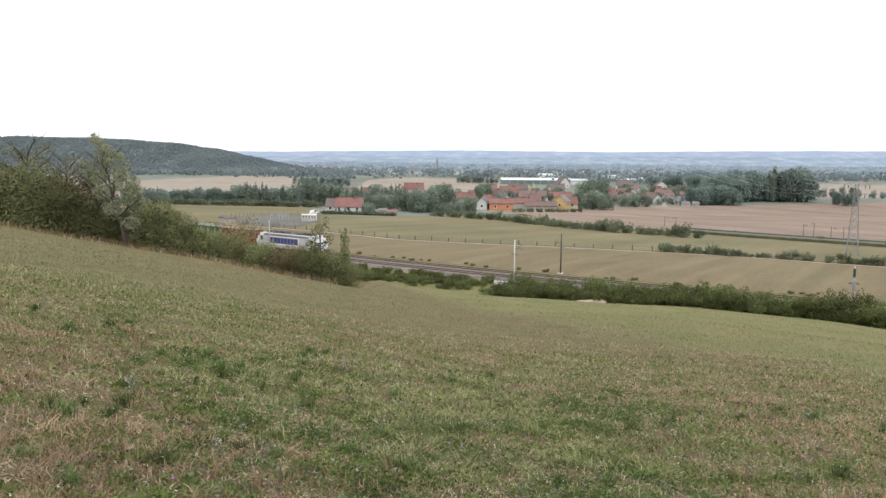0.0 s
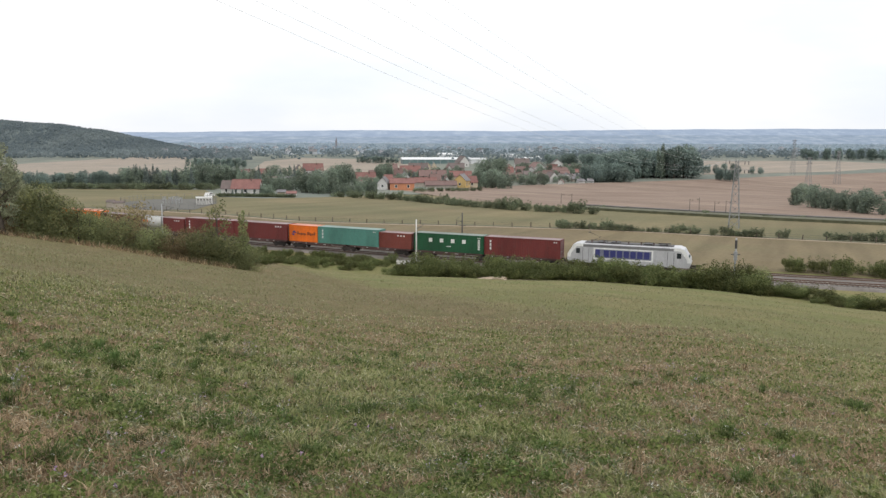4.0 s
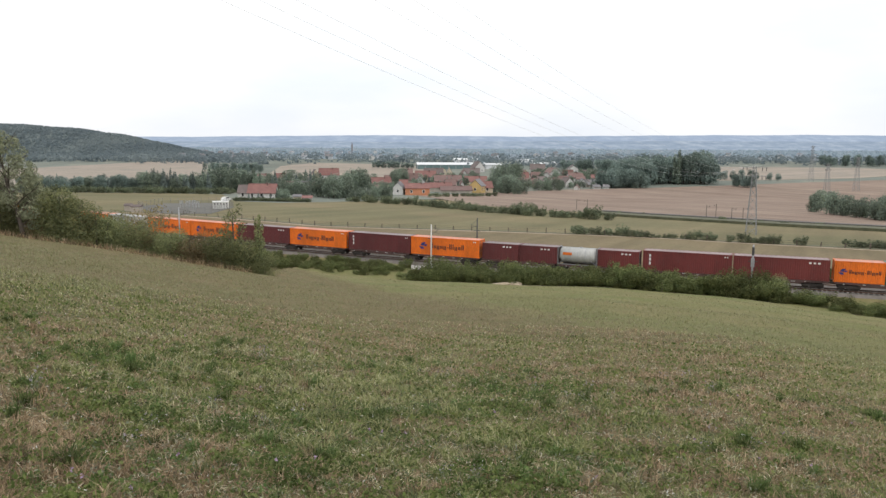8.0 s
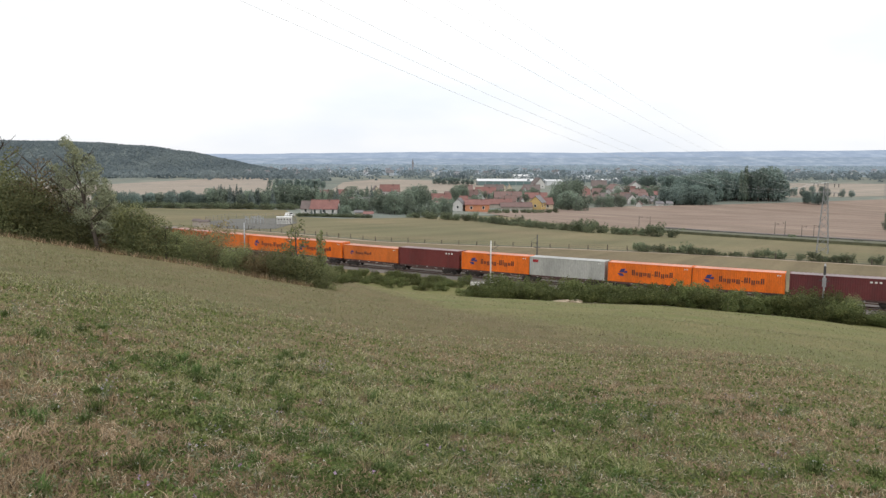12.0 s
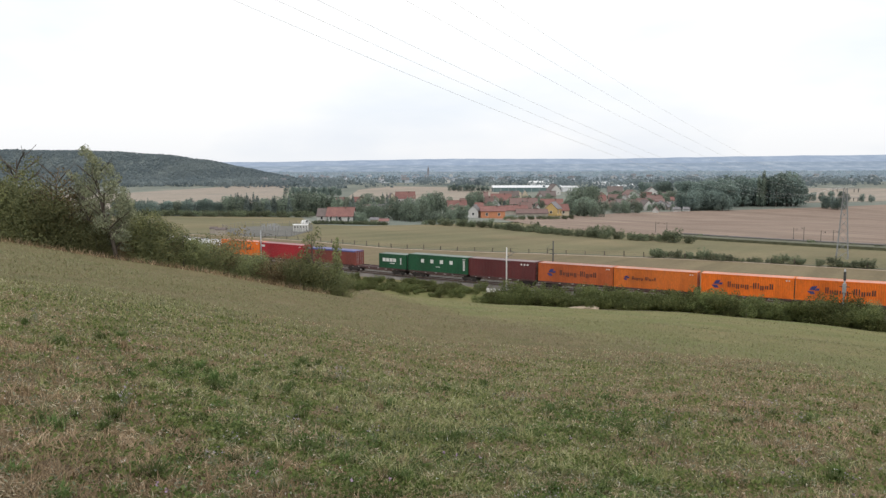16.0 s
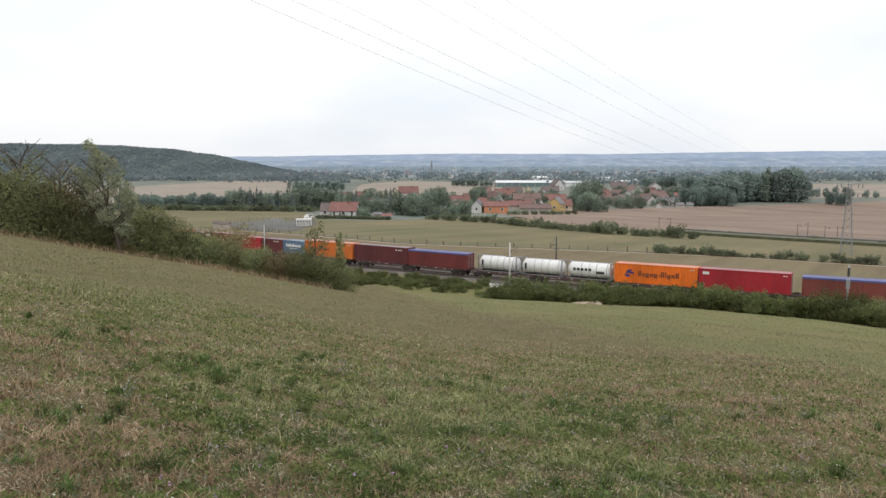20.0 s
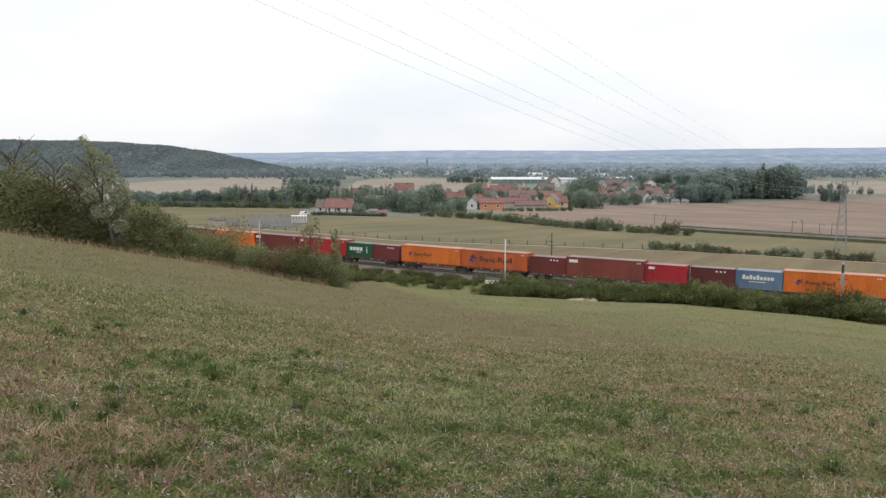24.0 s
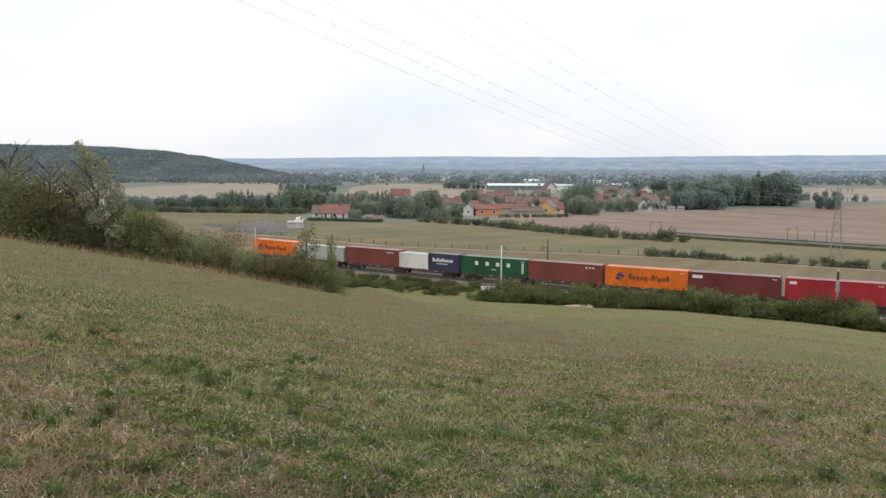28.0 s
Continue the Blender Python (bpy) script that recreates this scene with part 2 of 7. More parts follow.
M_GROUND = ground_mat()
M_GRASS = grass_mat("green_blades", [(0.08, (0.030, 0.044, 0.012)), (0.4, (0.150, 0.176, 0.052)), (0.7, (0.288, 0.284, 0.108)), (1.0, (0.560, 0.545, 0.345))])
M_GRASS_FAR = grass_mat("green_blades_down_slope", [(0.1, (0.170, 0.178, 0.082)), (0.5, (0.208, 0.206, 0.096)), (1.0, (0.262, 0.244, 0.126))])
M_STRAW_FAR = grass_mat("dry_blades_down_slope", [(0.1, (0.170, 0.148, 0.084)), (0.5, (0.222, 0.190, 0.110)), (1.0, (0.308, 0.258, 0.156))])
M_STRAWBLADE = grass_mat("dry_blades", [(0.08, (0.050, 0.036, 0.021)), (0.4, (0.222, 0.154, 0.084)), (0.7, (0.372, 0.262, 0.146)), (1.0, (0.700, 0.570, 0.400))])
M_STUBBLE = field_mat("stubble", (0.160, 0.132, 0.080), (0.186, 0.150, 0.092), (0.168, 0.146, 0.086), 32, 0.25)
M_PASTURE = field_mat("pasture", (0.146, 0.138, 0.078), (0.170, 0.154, 0.088), (0.204, 0.168, 0.100), 32, 0.10)
M_PLOUGH = field_mat("harrowed_earth", (0.219, 0.162, 0.130), (0.250, 0.191, 0.154), (0.280, 0.219, 0.176), -24, 0.16, 0.6)
M_STRAW = field_mat("far_stubble", (0.275, 0.240, 0.200), (0.318, 0.275, 0.230), (0.270, 0.242, 0.208), 70, 0.1)
M_VALLEY = field_mat("valley_floor", (0.150, 0.172, 0.152), (0.172, 0.190, 0.164), (0.225, 0.226, 0.188), 20, 0.02)
# Distance haze is mixed into this far floor's bluish colours.
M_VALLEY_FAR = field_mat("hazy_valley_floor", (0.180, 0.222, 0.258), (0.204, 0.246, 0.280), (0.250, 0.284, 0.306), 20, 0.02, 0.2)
M_DIRT = surf("dirt_track", (0.26, 0.20, 0.13), (0.34, 0.27, 0.19), 0.3, 6, 0.95)
M_SAND = surf("sandy_spoil", (0.42, 0.33, 0.24), (0.52, 0.43, 0.33), 1.0, 9, 0.95, 0.5)
M_BALLAST = surf("track_ballast", (0.155, 0.140, 0.125), (0.215, 0.195, 0.175), 0.5, 14, 0.95, 0.6, dirt=(0.11, 0.085, 0.07))
M_RAIL = surf("rusty_rail", (0.10, 0.06, 0.045), (0.14, 0.085, 0.06), 2, 20, 0.6, 0.2, 0.4)
M_SLEEPER = surf("concrete_sleeper", (0.24, 0.22, 0.2), (0.3, 0.28, 0.25), 2, 20, 0.9, rand=0.15)
M_BARK = surf("bark", (0.07, 0.055, 0.045), (0.12, 0.1, 0.08), 3, 18, 0.9, 0.6)
M_LEAF = leaf_mat("hedge_leaves", (0.085, 0.104, 0.046), (0.128, 0.150, 0.064), (0.185, 0.198, 0.086), 0.8, 0.36, 0.85)
M_LEAF_SCRUB = leaf_mat("field_bush_leaves", (0.096, 0.119, 0.083), (0.150, 0.177, 0.116), (0.222, 0.242, 0.153), 0.4, 0.3)
M_LEAF_NEAR = leaf_mat("thicket_leaves", (0.136, 0.156, 0.088), (0.184, 0.203, 0.106), (0.246, 0.250, 0.128), 0.9, 0.36, 0.9)
M_LEAF_WILLOW = leaf_mat("willow_leaves", (0.235, 0.262, 0.185), (0.285, 0.310, 0.215), (0.340, 0.362, 0.245), 0.8, 0.15, 0.6)
M_LEAF_DRY = leaf_mat("dry_leaves", (0.170, 0.140, 0.082), (0.215, 0.172, 0.100), (0.262, 0.205, 0.118), 0.9, 0.25, 0.8)
# Village trees: distance haze is mixed in, so leaves are paler and bluer.
M_LEAF_TREE = leaf_mat("hazed_village_leaves", (0.150, 0.190, 0.165), (0.205, 0.252, 0.208), (0.268, 0.318, 0.246), 0.35, 0.34)
M_LEAF_FIR = leaf_mat("fir_needles", (0.124, 0.152, 0.156), (0.164, 0.202, 0.198), (0.210, 0.250, 0.238), 0.35, 0.3)
M_LEAF_POPLAR = leaf_mat("poplar_leaves", (0.138, 0.182, 0.158), (0.184, 0.230, 0.192), (0.238, 0.284, 0.230), 0.35, 0.2)
# More haze is put into this leaf colour, for the farther woods.
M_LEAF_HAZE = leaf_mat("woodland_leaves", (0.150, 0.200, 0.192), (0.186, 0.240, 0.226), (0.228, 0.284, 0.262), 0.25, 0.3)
# Horizon leaves carry the haze in their colour, nearly ridge blue.
M_LEAF_HORIZON = leaf_mat("haze_blue_horizon_leaves", (0.270, 0.338, 0.415), (0.296, 0.366, 0.446), (0.322, 0.394, 0.474), 0.01, 0.05)
# Hill and valley trees: a bluish haze tint is painted into the leaves.
M_LEAF_FAR = leaf_mat("haze_blue_wood_leaves", (0.150, 0.184, 0.214), (0.170, 0.206, 0.235), (0.194, 0.232, 0.258), 0.009, 0.1)
M_STEEL = surf("galvanised_steel", (0.34, 0.35, 0.36), (0.43, 0.44, 0.45), 2, 30, 0.55, 0.1, 0.3)
M_DARKSTEEL = surf("dark_steel", (0.05, 0.05, 0.052), (0.085, 0.08, 0.078), 2, 25, 0.6, 0.1, 0.3)
M_CONCRETE = surf("pale_concrete", (0.55, 0.54, 0.52), (0.66, 0.65, 0.63), 1.5, 15, 0.85, 0.2)
M_WOOD = surf("grey_fence_wood", (0.10, 0.08, 0.065), (0.16, 0.13, 0.105), 3, 20, 0.9, rand=0.2)
M_WIRE = surf("cable_aluminium", (0.66, 0.67, 0.68), (0.74, 0.75, 0.76), 0.2, 4, 0.45)
M_WHITE_ON = surf("white_marking", (0.72, 0.72, 0.70), (0.80, 0.80, 0.78), 1, 9, 0.6)
M_NAVY_ON = surf("navy_marking", (0.035, 0.04, 0.17), (0.05, 0.055, 0.21), 1, 9, 0.5)
M_BROWN_ON = surf("dark_marking", (0.085, 0.035, 0.03), (0.11, 0.05, 0.04), 1, 9, 0.6)
M_GLASS = surf("dark_window_glass", (0.03, 0.035, 0.04), (0.05, 0.055, 0.06), 1, 4, 0.12)


def paint(name, col, rough=0.55, wear=0.16):
    c1 = tuple(c * (1 - wear) for c in col)
    c2 = tuple(min(1, c * (1 + wear)) for c in col)
    return surf(name, c1, c2, 0.45, 7, rough, 0.0, rand=0.05, dirt=tuple(0.6 * c + 0.02 for c in col), stretch=(1, 1, 0.4))


BOX_COLOURS = {"oxide": (0.155, 0.028, 0.026), "maroon": (0.118, 0.024, 0.026), "rust": (0.20, 0.048, 0.036), "red": (0.36, 0.016, 0.026), "orange": (0.78, 0.165, 0.010),
               "faded": (0.62, 0.155, 0.022), "burnt": (0.46, 0.105, 0.028), "green": (0.010, 0.085, 0.036), "teal": (0.085, 0.24, 0.20), "grey": (0.44, 0.44, 0.42),
               "white": (0.72, 0.71, 0.68), "navy": (0.035, 0.045, 0.085), "blue": (0.125, 0.20, 0.30)}
PAINT = {
    "oxide": paint("oxide_red_paint", (0.155, 0.028, 0.026)),
    "maroon": paint("maroon_paint", (0.118, 0.024, 0.026)),
    "rust": paint("faded_oxide_paint", (0.20, 0.048, 0.036)),
    "red": paint("signal_red_paint", (0.36, 0.016, 0.026)),
    "orange": paint("orange_paint", (0.78, 0.165, 0.010)),
    "faded": paint("weathered_orange_paint", (0.62, 0.155, 0.022)),
    "burnt": paint("burnt_orange_paint", (0.46, 0.105, 0.028)),
    "green": paint("dark_green_paint", (0.010, 0.085, 0.036)),
    "teal": paint("teal_paint", (0.085, 0.24, 0.20)),
    "grey": paint("light_grey_paint", (0.44, 0.44, 0.42)),
    "white": paint("white_paint", (0.72, 0.71, 0.68)),
    "navy": paint("navy_paint", (0.035, 0.045, 0.085)),
    "blue": paint("pale_blue_paint", (0.125, 0.20, 0.30)),
    "bluetop": paint("blue_tarpaulin", (0.09, 0.10, 0.26)),
    "wagon": paint("wagon_brown_paint", (0.085, 0.045, 0.042), 0.7, 0.3),
    "bogie": paint("bogie_grime", (0.045, 0.036, 0.032), 0.8, 0.3),
    "loco": paint("silver_grey_paint", (0.50, 0.50, 0.52), 0.35, 0.06),
    "flank": paint("grey_roof_flank_paint", (0.20, 0.20, 0.21), 0.5, 0.15),
    "bright": paint("bright_white_paint", (0.82, 0.82, 0.81), 0.35, 0.04),
    "plaster": paint("white_plaster", (0.58, 0.57, 0.55), 0.9, 0.08),
    # Far-town walls: white plaster with bluish haze put into its colour.
    "haze": paint("haze_tinted_plaster", (0.47, 0.50, 0.54), 0.9, 0.08),
    "cream": paint("cream_plaster", (0.58, 0.50, 0.38), 0.9, 0.1),
    "terracotta": paint("orange_plaster", (0.58, 0.250, 0.135), 0.9, 0.08),
    "yellow": paint("yellow_plaster", (0.62, 0.44, 0.185), 0.9, 0.08),
    "beige": paint("grey_beige_plaster", (0.40, 0.36, 0.31), 0.9, 0.12),
}


def roof_mat(name, c1, c2):
    m = surf(name, c1, c2, 0.7, 6, 0.85, 0.2, rand=0.14, dirt=tuple(0.5 * c for c in c1))
    return m


ROOF = {
    "red": roof_mat("red_roof_tiles", (0.185, 0.088, 0.078), (0.235, 0.115, 0.100)),
    "old": roof_mat("weathered_roof_tiles", (0.175, 0.110, 0.100), (0.215, 0.138, 0.122)),
    "brown": roof_mat("brown_roof_tiles", (0.140, 0.112, 0.106), (0.175, 0.140, 0.130)),
    "grey": roof_mat("grey_fibre_roof", (0.17, 0.165, 0.17), (0.23, 0.22, 0.225)),
    # Far-town roofs: tile colour greyed and blued by painted haze.
    "hazy": roof_mat("haze_tinted_roof_tiles", (0.215, 0.215, 0.235), (0.265, 0.262, 0.278)),
    "pale": roof_mat("pale_sheet_roof", (0.6, 0.62, 0.63), (0.72, 0.73, 0.74)),
}


# ---------------------------------------------------------------- mesh tools
class Geo:
    """Vertices and faces of one mesh."""

    def __init__(self):
        self.v, self.f = [], []

    def add(self, verts, faces):
        k = len(self.v)
        self.v.extend(tuple(p) for p in verts)
        self.f.extend(tuple(i + k for i in f) for f in faces)
        return self

    def box(self, x0, x1, y0, y1, z0, z1):
        return self.add([(x, y, z) for z in (z0, z1) for y in (y0, y1) for x in (x0, x1)],
                        [(0, 2, 3, 1), (4, 5, 7, 6), (0, 1, 5, 4), (1, 3, 7, 5), (3, 2, 6, 7), (2, 0, 4, 6)])

    def prism(self, outline, a, b, axis="x"):
        """An outline of two coordinates drawn out along an axis from a to b."""
        n = len(outline)
        put = {"x": lambda p, q: (q, p[0], p[1]), "y": lambda p, q: (p[0], q, p[1]), "z": lambda p, q: (p[0], p[1], q)}[axis]
        vs = [put(p, a) for p in outline] + [put(p, b) for p in outline]
        return self.add(vs, [tuple(range(n))[::-1], tuple(range(n, 2 * n))] + [(i, (i + 1) % n, n + (i + 1) % n, n + i) for i in range(n)])

    def tube(self, points, radii, sides=6):
        """A round bar along points."""
        pts = [Vector(p) for p in points]
        rings = []
        for i, p in enumerate(pts):
            d = (pts[min(i + 1, len(pts) - 1)] - pts[max(i - 1, 0)]).normalized()
            u = d.orthogonal().normalized()
            if abs(d.z) < 0.9:
                u = Vector((0, 0, 1)).cross(d).normalized()
            w = d.cross(u)
            r = radii[i] if isinstance(radii, (list, tuple)) else radii
            rings.append([p + r * (math.cos(2 * math.pi * k / sides) * u + math.sin(2 * math.pi * k / sides) * w) for k in range(sides)])
        n = len(rings)
        fs = [(i * sides + k, i * sides + (k + 1) % sides, (i + 1) * sides + (k + 1) % sides, (i + 1) * sides + k) for i in range(n - 1) for k in range(sides)]
        fs += [tuple(range(sides))[::-1], tuple(range((n - 1) * sides, n * sides))]
        return self.add([p for r in rings for p in r], fs)

    def mesh(self, name, mats, smooth=False):
        me = bpy.data.meshes.new(name)
        me.from_pydata(self.v, [], self.f)
        for m in mats if isinstance(mats, (list, tuple)) else [mats]:
            me.materials.append(m)
        if smooth:
            me.shade_smooth()
        return me


def part(name, geo, material, parent, label="", smooth=False):
    """One mesh as a part of a thing."""
    me = geo if isinstance(geo, bpy.types.Mesh) else geo.mesh(name, material, smooth)
    ob = new(name, me)
    ob.parent = parent
    return tagged(ob, label)


def thing(name, label, category, group="", kind="", at=None):
    ob = new(name)
    ob.empty_display_size = 0.3
    if at is not None:
        ob.matrix_basis = at
    return tagged(ob, label, category, group, kind)


def quads_mesh(name, corners, material):
    """Loose quads from an array of shape (n, 4, 3)."""
    n = len(corners)
    me = bpy.data.meshes.new(name)
    me.vertices.add(4 * n)
    me.vertices.foreach_set("co", np.ascontiguousarray(corners, dtype=np.float32).ravel())
    me.loops.add(4 * n)
    me.loops.foreach_set("vertex_index", np.arange(4 * n, dtype=np.int32))
    me.polygons.add(n)
    me.polygons.foreach_set("loop_start", np.arange(0, 4 * n, 4, dtype=np.int32))
    me.materials.append(material)
    me.update(calc_edges=True)
    return me


# ---------------------------------------------------------------- the lie of the land
# by compass bearing from the brow: how far the meadow reaches, and how steeply it falls
LAND_AZ = [-180, -90, -31.9, -30.1, -26.9, -23.4, -19.8, -15.9, -11.9, -9.5, -7.3, -5.3, -1.0, 3.2, 10.8, 17.3, 21.1, 24.8, 30.5, 35.0, 60, 84, 100, 180]
LAND_REACH = [300, 300, 71.9, 70.5, 68.4, 66.5, 64.8, 63.4, 62.3, 61.8, 61.5, 119.0, 111.8, 107.2, 105.4, 105.5, 104.6, 103.9, 102.6, 97.6, 112, 225, 400, 300]
LAND_FALL = [-0.1, -0.03, 0.0506, 0.0567, 0.0684, 0.082, 0.096, 0.1111, 0.1255, 0.1325, 0.1378, 0.1483, 0.1579, 0.1646, 0.1674, 0.1674, 0.1687, 0.1699, 0.1721, 0.1808, 0.1576, 0.0784, 0.02, -0.1]


def smooth01(v):
    v = np.clip(v, 0, 1)
    return v * v * (3 - 2 * v)


def land(x, y):
    """Height of the ground: a hillside meadow that falls to a flat valley floor."""
    x, y = np.asarray(x, float), np.asarray(y, float)
    az, d = np.degrees(np.arctan2(x, y)), np.hypot(x, y)
    slope = sum(np.interp(az + k, LAND_AZ, LAND_FALL) for k in (-3, -1.5, 0, 1.5, 3)) / 5
    reach = np.interp(az, LAND_AZ, LAND_REACH)
    z = 18.15 - slope * d
    z += 0.09 * np.sin(0.31 * x + 0.9) * np.sin(0.23 * y + 0.4) * smooth01((d - 3) / 12)
    z = np.clip(z, 0.15, 32)
    fall = np.interp(az, [-20, -6, 5], [40, 16, 9])
    return z * (1 - smooth01((d - reach) / fall))


def land_z(x, y):
    return float(land(x, y))


# Beyond the railway the ground tilts down into the valley, and rises again to the far slopes.
# The plan below is drawn as if the valley were level; afar() carries a point of it along the line of sight down to the true ground.
DIP_U, DIP_Z = (135.0, 620.0, 760.0, 1700.0), (0.0, -21.0, -22.0, 0.0)
DIP_PLAN = [u / (1 - z / EYE_Z) for u, z in zip(DIP_U, DIP_Z)]


def dip(x, y):
    """Depth of the valley at a true place."""
    return np.interp(0.54 * np.asarray(x, float) + 0.84 * np.asarray(y, float), DIP_U, DIP_Z)


def reach_of(x, y):
    """How many times farther than on the level plan a place lies."""
    u = 0.54 * np.asarray(x, float) + 0.84 * np.asarray(y, float)
    f = np.ones_like(u)
    for k in range(3):
        m = (DIP_Z[k + 1] - DIP_Z[k]) / (DIP_U[k + 1] - DIP_U[k])
        inside = (u > DIP_PLAN[k]) & (u <= DIP_PLAN[k + 1])
        f = np.where(inside, (EYE_Z - DIP_Z[k] + m * DIP_U[k]) / (EYE_Z + m * u), f)
    return f


def afar(x, y, z=0.0):
    """True place of a plan point, and the factor by which things there are larger."""
    f = float(reach_of(x, y))
    return Vector((f * x, f * y, EYE_Z + f * (z - EYE_Z))), f


def at_afar(x, y, z=0.0, turn=0.0):
    """Pose for a thing drawn at plan size."""
    p, f = afar(x, y, z)
    return Matrix.Translation(p) @ Matrix.Rotation(turn, 4, "Z") @ Matrix.Scale(f, 4)


def all_afar(v):
    """The same for an array of points."""
    v = np.asarray(v, float)
    f = reach_of(v[..., 0], v[..., 1])[..., None]
    eye = np.array([0.0, 0.0, EYE_Z])
    return eye + f * (v - eye)


TRACK = (132.35, -0.639, 0.00117)
RAIL_Z = 0.61


def track_grid():
    xs = np.linspace(-620, 760, 5521)
    a, b, c = TRACK
    q = lambda x: a + b * x + c * x * x
    ys = np.where(xs < -120, q(-120) + -0.643 * (xs + 120), np.where(xs > 120, q(120) + -0.643 * (xs - 120), q(xs)))
    s = np.concatenate([[0], np.cumsum(np.hypot(np.diff(xs), np.diff(ys)))])
    return xs, ys, s - np.interp(0, xs, s)


TX, TY, TS = track_grid()


def on_track(s, side=0.0):
    """Place and heading on the near track at the distance s along it; side: metres to the far side."""
    x, y = np.interp(s, TS, TX), np.interp(s, TS, TY)
    x2, y2 = np.interp(s + 1, TS, TX), np.interp(s + 1, TS, TY)
    d = math.atan2(y2 - y, x2 - x)
    return x - side * math.sin(d), y + side * math.cos(d), d


def build_ground():
    az = np.concatenate([np.arange(-48, 48.01, 0.4), np.arange(52, 310, 4.0)])
    rad = np.concatenate([[0.0], np.geomspace(0.7, 4800, 250)])
    a, r = np.meshgrid(np.radians(az), rad, indexing="ij")
    x, y = r * np.sin(a), r * np.cos(a)
    under = 0.4 * smooth01((0.54 * x + 0.84 * y - 150) / 80)
    v = np.stack([x, y, land(x, y) + dip(x, y) - under], -1).reshape(-1, 3)
    n, m = len(az), len(rad)
    fs = []
    for i in range(n):
        j = (i + 1) % n
        for k in range(m - 1):
            fs.append((i * m + k, i * m + k + 1, j * m + k + 1, j * m + k))
    me = bpy.data.meshes.new("ground")
    me.from_pydata(v.tolist(), [], fs)
    me.materials.append(M_GROUND)
    me.shade_smooth()
    tagged(new("ground", me), "sloping dry meadow falling to a flat farmed valley", "ground", kind="structure")


def sheet(name, outline, material, z, label):
    """A piece of farmed land with a low rim, laid on the valley floor."""
    bm = bmesh.new()
    top = bm.faces.new([bm.verts.new((x, y, z)) for x, y in outline])
    low = bmesh.ops.extrude_face_region(bm, geom=[top])["geom"]
    for g in low:
        if isinstance(g, bmesh.types.BMVert):
            g.co.z = -0.3
    bmesh.ops.triangulate(bm, faces=bm.faces[:])
    for u in DIP_PLAN:
        bmesh.ops.bisect_plane(bm, geom=bm.verts[:] + bm.edges[:] + bm.faces[:], plane_co=(0, u / 0.84, 0), plane_no=(0.54, 0.84, 0))
    bmesh.ops.recalc_face_normals(bm, faces=bm.faces[:])
    for v in bm.verts:
        v.co = afar(v.co.x, v.co.y, v.co.z)[0]
    me = bpy.data.meshes.new(name)
    bm.to_mesh(me)
    bm.free()
    me.materials.append(material)
    return tagged(new(name, me), label, "field", kind="structure")


build_ground()
FENCE = [(-170, 262), (-60, 222), (-33.8, 204.1), (-11.5, 185.6), (8.7, 178.1), (27.6, 172.3), (46.6, 164.8), (60.8, 158.9), (71.6, 151.6), (130, 118), (220, 70)]
HEDGE_LINE = [(-155.7, 318.1), (-84.3, 314.4), (-54.6, 303.7), (-43.8, 267.4), (-27.6, 259.6), (-4.7, 264.7), (15.7, 247.6), (35.3, 221.0), (48.4, 207.2), (65.8, 195.1), (84.7, 185.6), (99.5, 171.2), (170, 130), (260, 85)]
PLOUGH = [(20.8, 293.8), (49.5, 310.8), (90.0, 334.0), (131.8, 346.9), (174.0, 365.8), (226.4, 392.4), (330, 440), (420, 430), (330, 180), (200, 130), (107.7, 185.6), (90.9, 199.5), (76.9, 213.9), (53.4, 228.5), (39.1, 245.3), (30.8, 267.4)]
sheet("valley_field", [(-2200, 330), (-600, 320), (-135.2, 303.7), (-79.7, 297.0), (-27.3, 257.1), (17.5, 275.6), (300, 330), (2400, 500), (3400, 3300), (0, 4600), (-3000, 3600)], M_VALLEY, 0.03, "hazy valley floor of fields and gardens")
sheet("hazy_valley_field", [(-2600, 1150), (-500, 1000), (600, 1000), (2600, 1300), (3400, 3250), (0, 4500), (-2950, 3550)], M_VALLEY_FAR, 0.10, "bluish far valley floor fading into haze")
sheet("pasture_field", FENCE + [(260, 85), (200, 127), (110.0, 189.5), (93.0, 204.1), (78.1, 217.4), (54.3, 232.5), (39.5, 247.6), (30.8, 267.4), (17.5, 275.6)] + HEDGE_LINE[5::-1], M_PASTURE, 0.07, "dry greenish-yellow pasture beyond the railway")
stub = [(-150, 262)] + [on_track(s, 10)[:2] for s in range(-160, 300, 20)] + [(220, 68)] + FENCE[::-1][1:]
sheet("stubble_field", stub, M_STUBBLE, 0.05, "tan stubble field beside the railway")
sheet("harrowed_field", PLOUGH, M_PLOUGH, 0.09, "large pinkish-brown harrowed field")
sheet("far_field", [(-182.6, 342.5), (-137.2, 342.5), (-70.1, 360.9), (-172.9, 876.2), (-219.8, 823.0), (-246.4, 616.7), (-282.9, 531.7)], M_STRAW, 0.11, "distant straw-coloured stubble field")
sheet("far_field", [(-56.3, 430.0), (-7.4, 416.7), (20.9, 430.0), (52.4, 589.8), (40.9, 733.8), (-49.2, 798.7), (-71.7, 678.6)], M_STRAW, 0.12, "distant straw-coloured stubble field")
sheet("far_field", [(196.5, 416.7), (304.2, 451.6), (463.3, 565.1), (456.3, 678.6), (327.5, 696.0)], M_STRAW, 0.13, "distant straw-coloured stubble field")


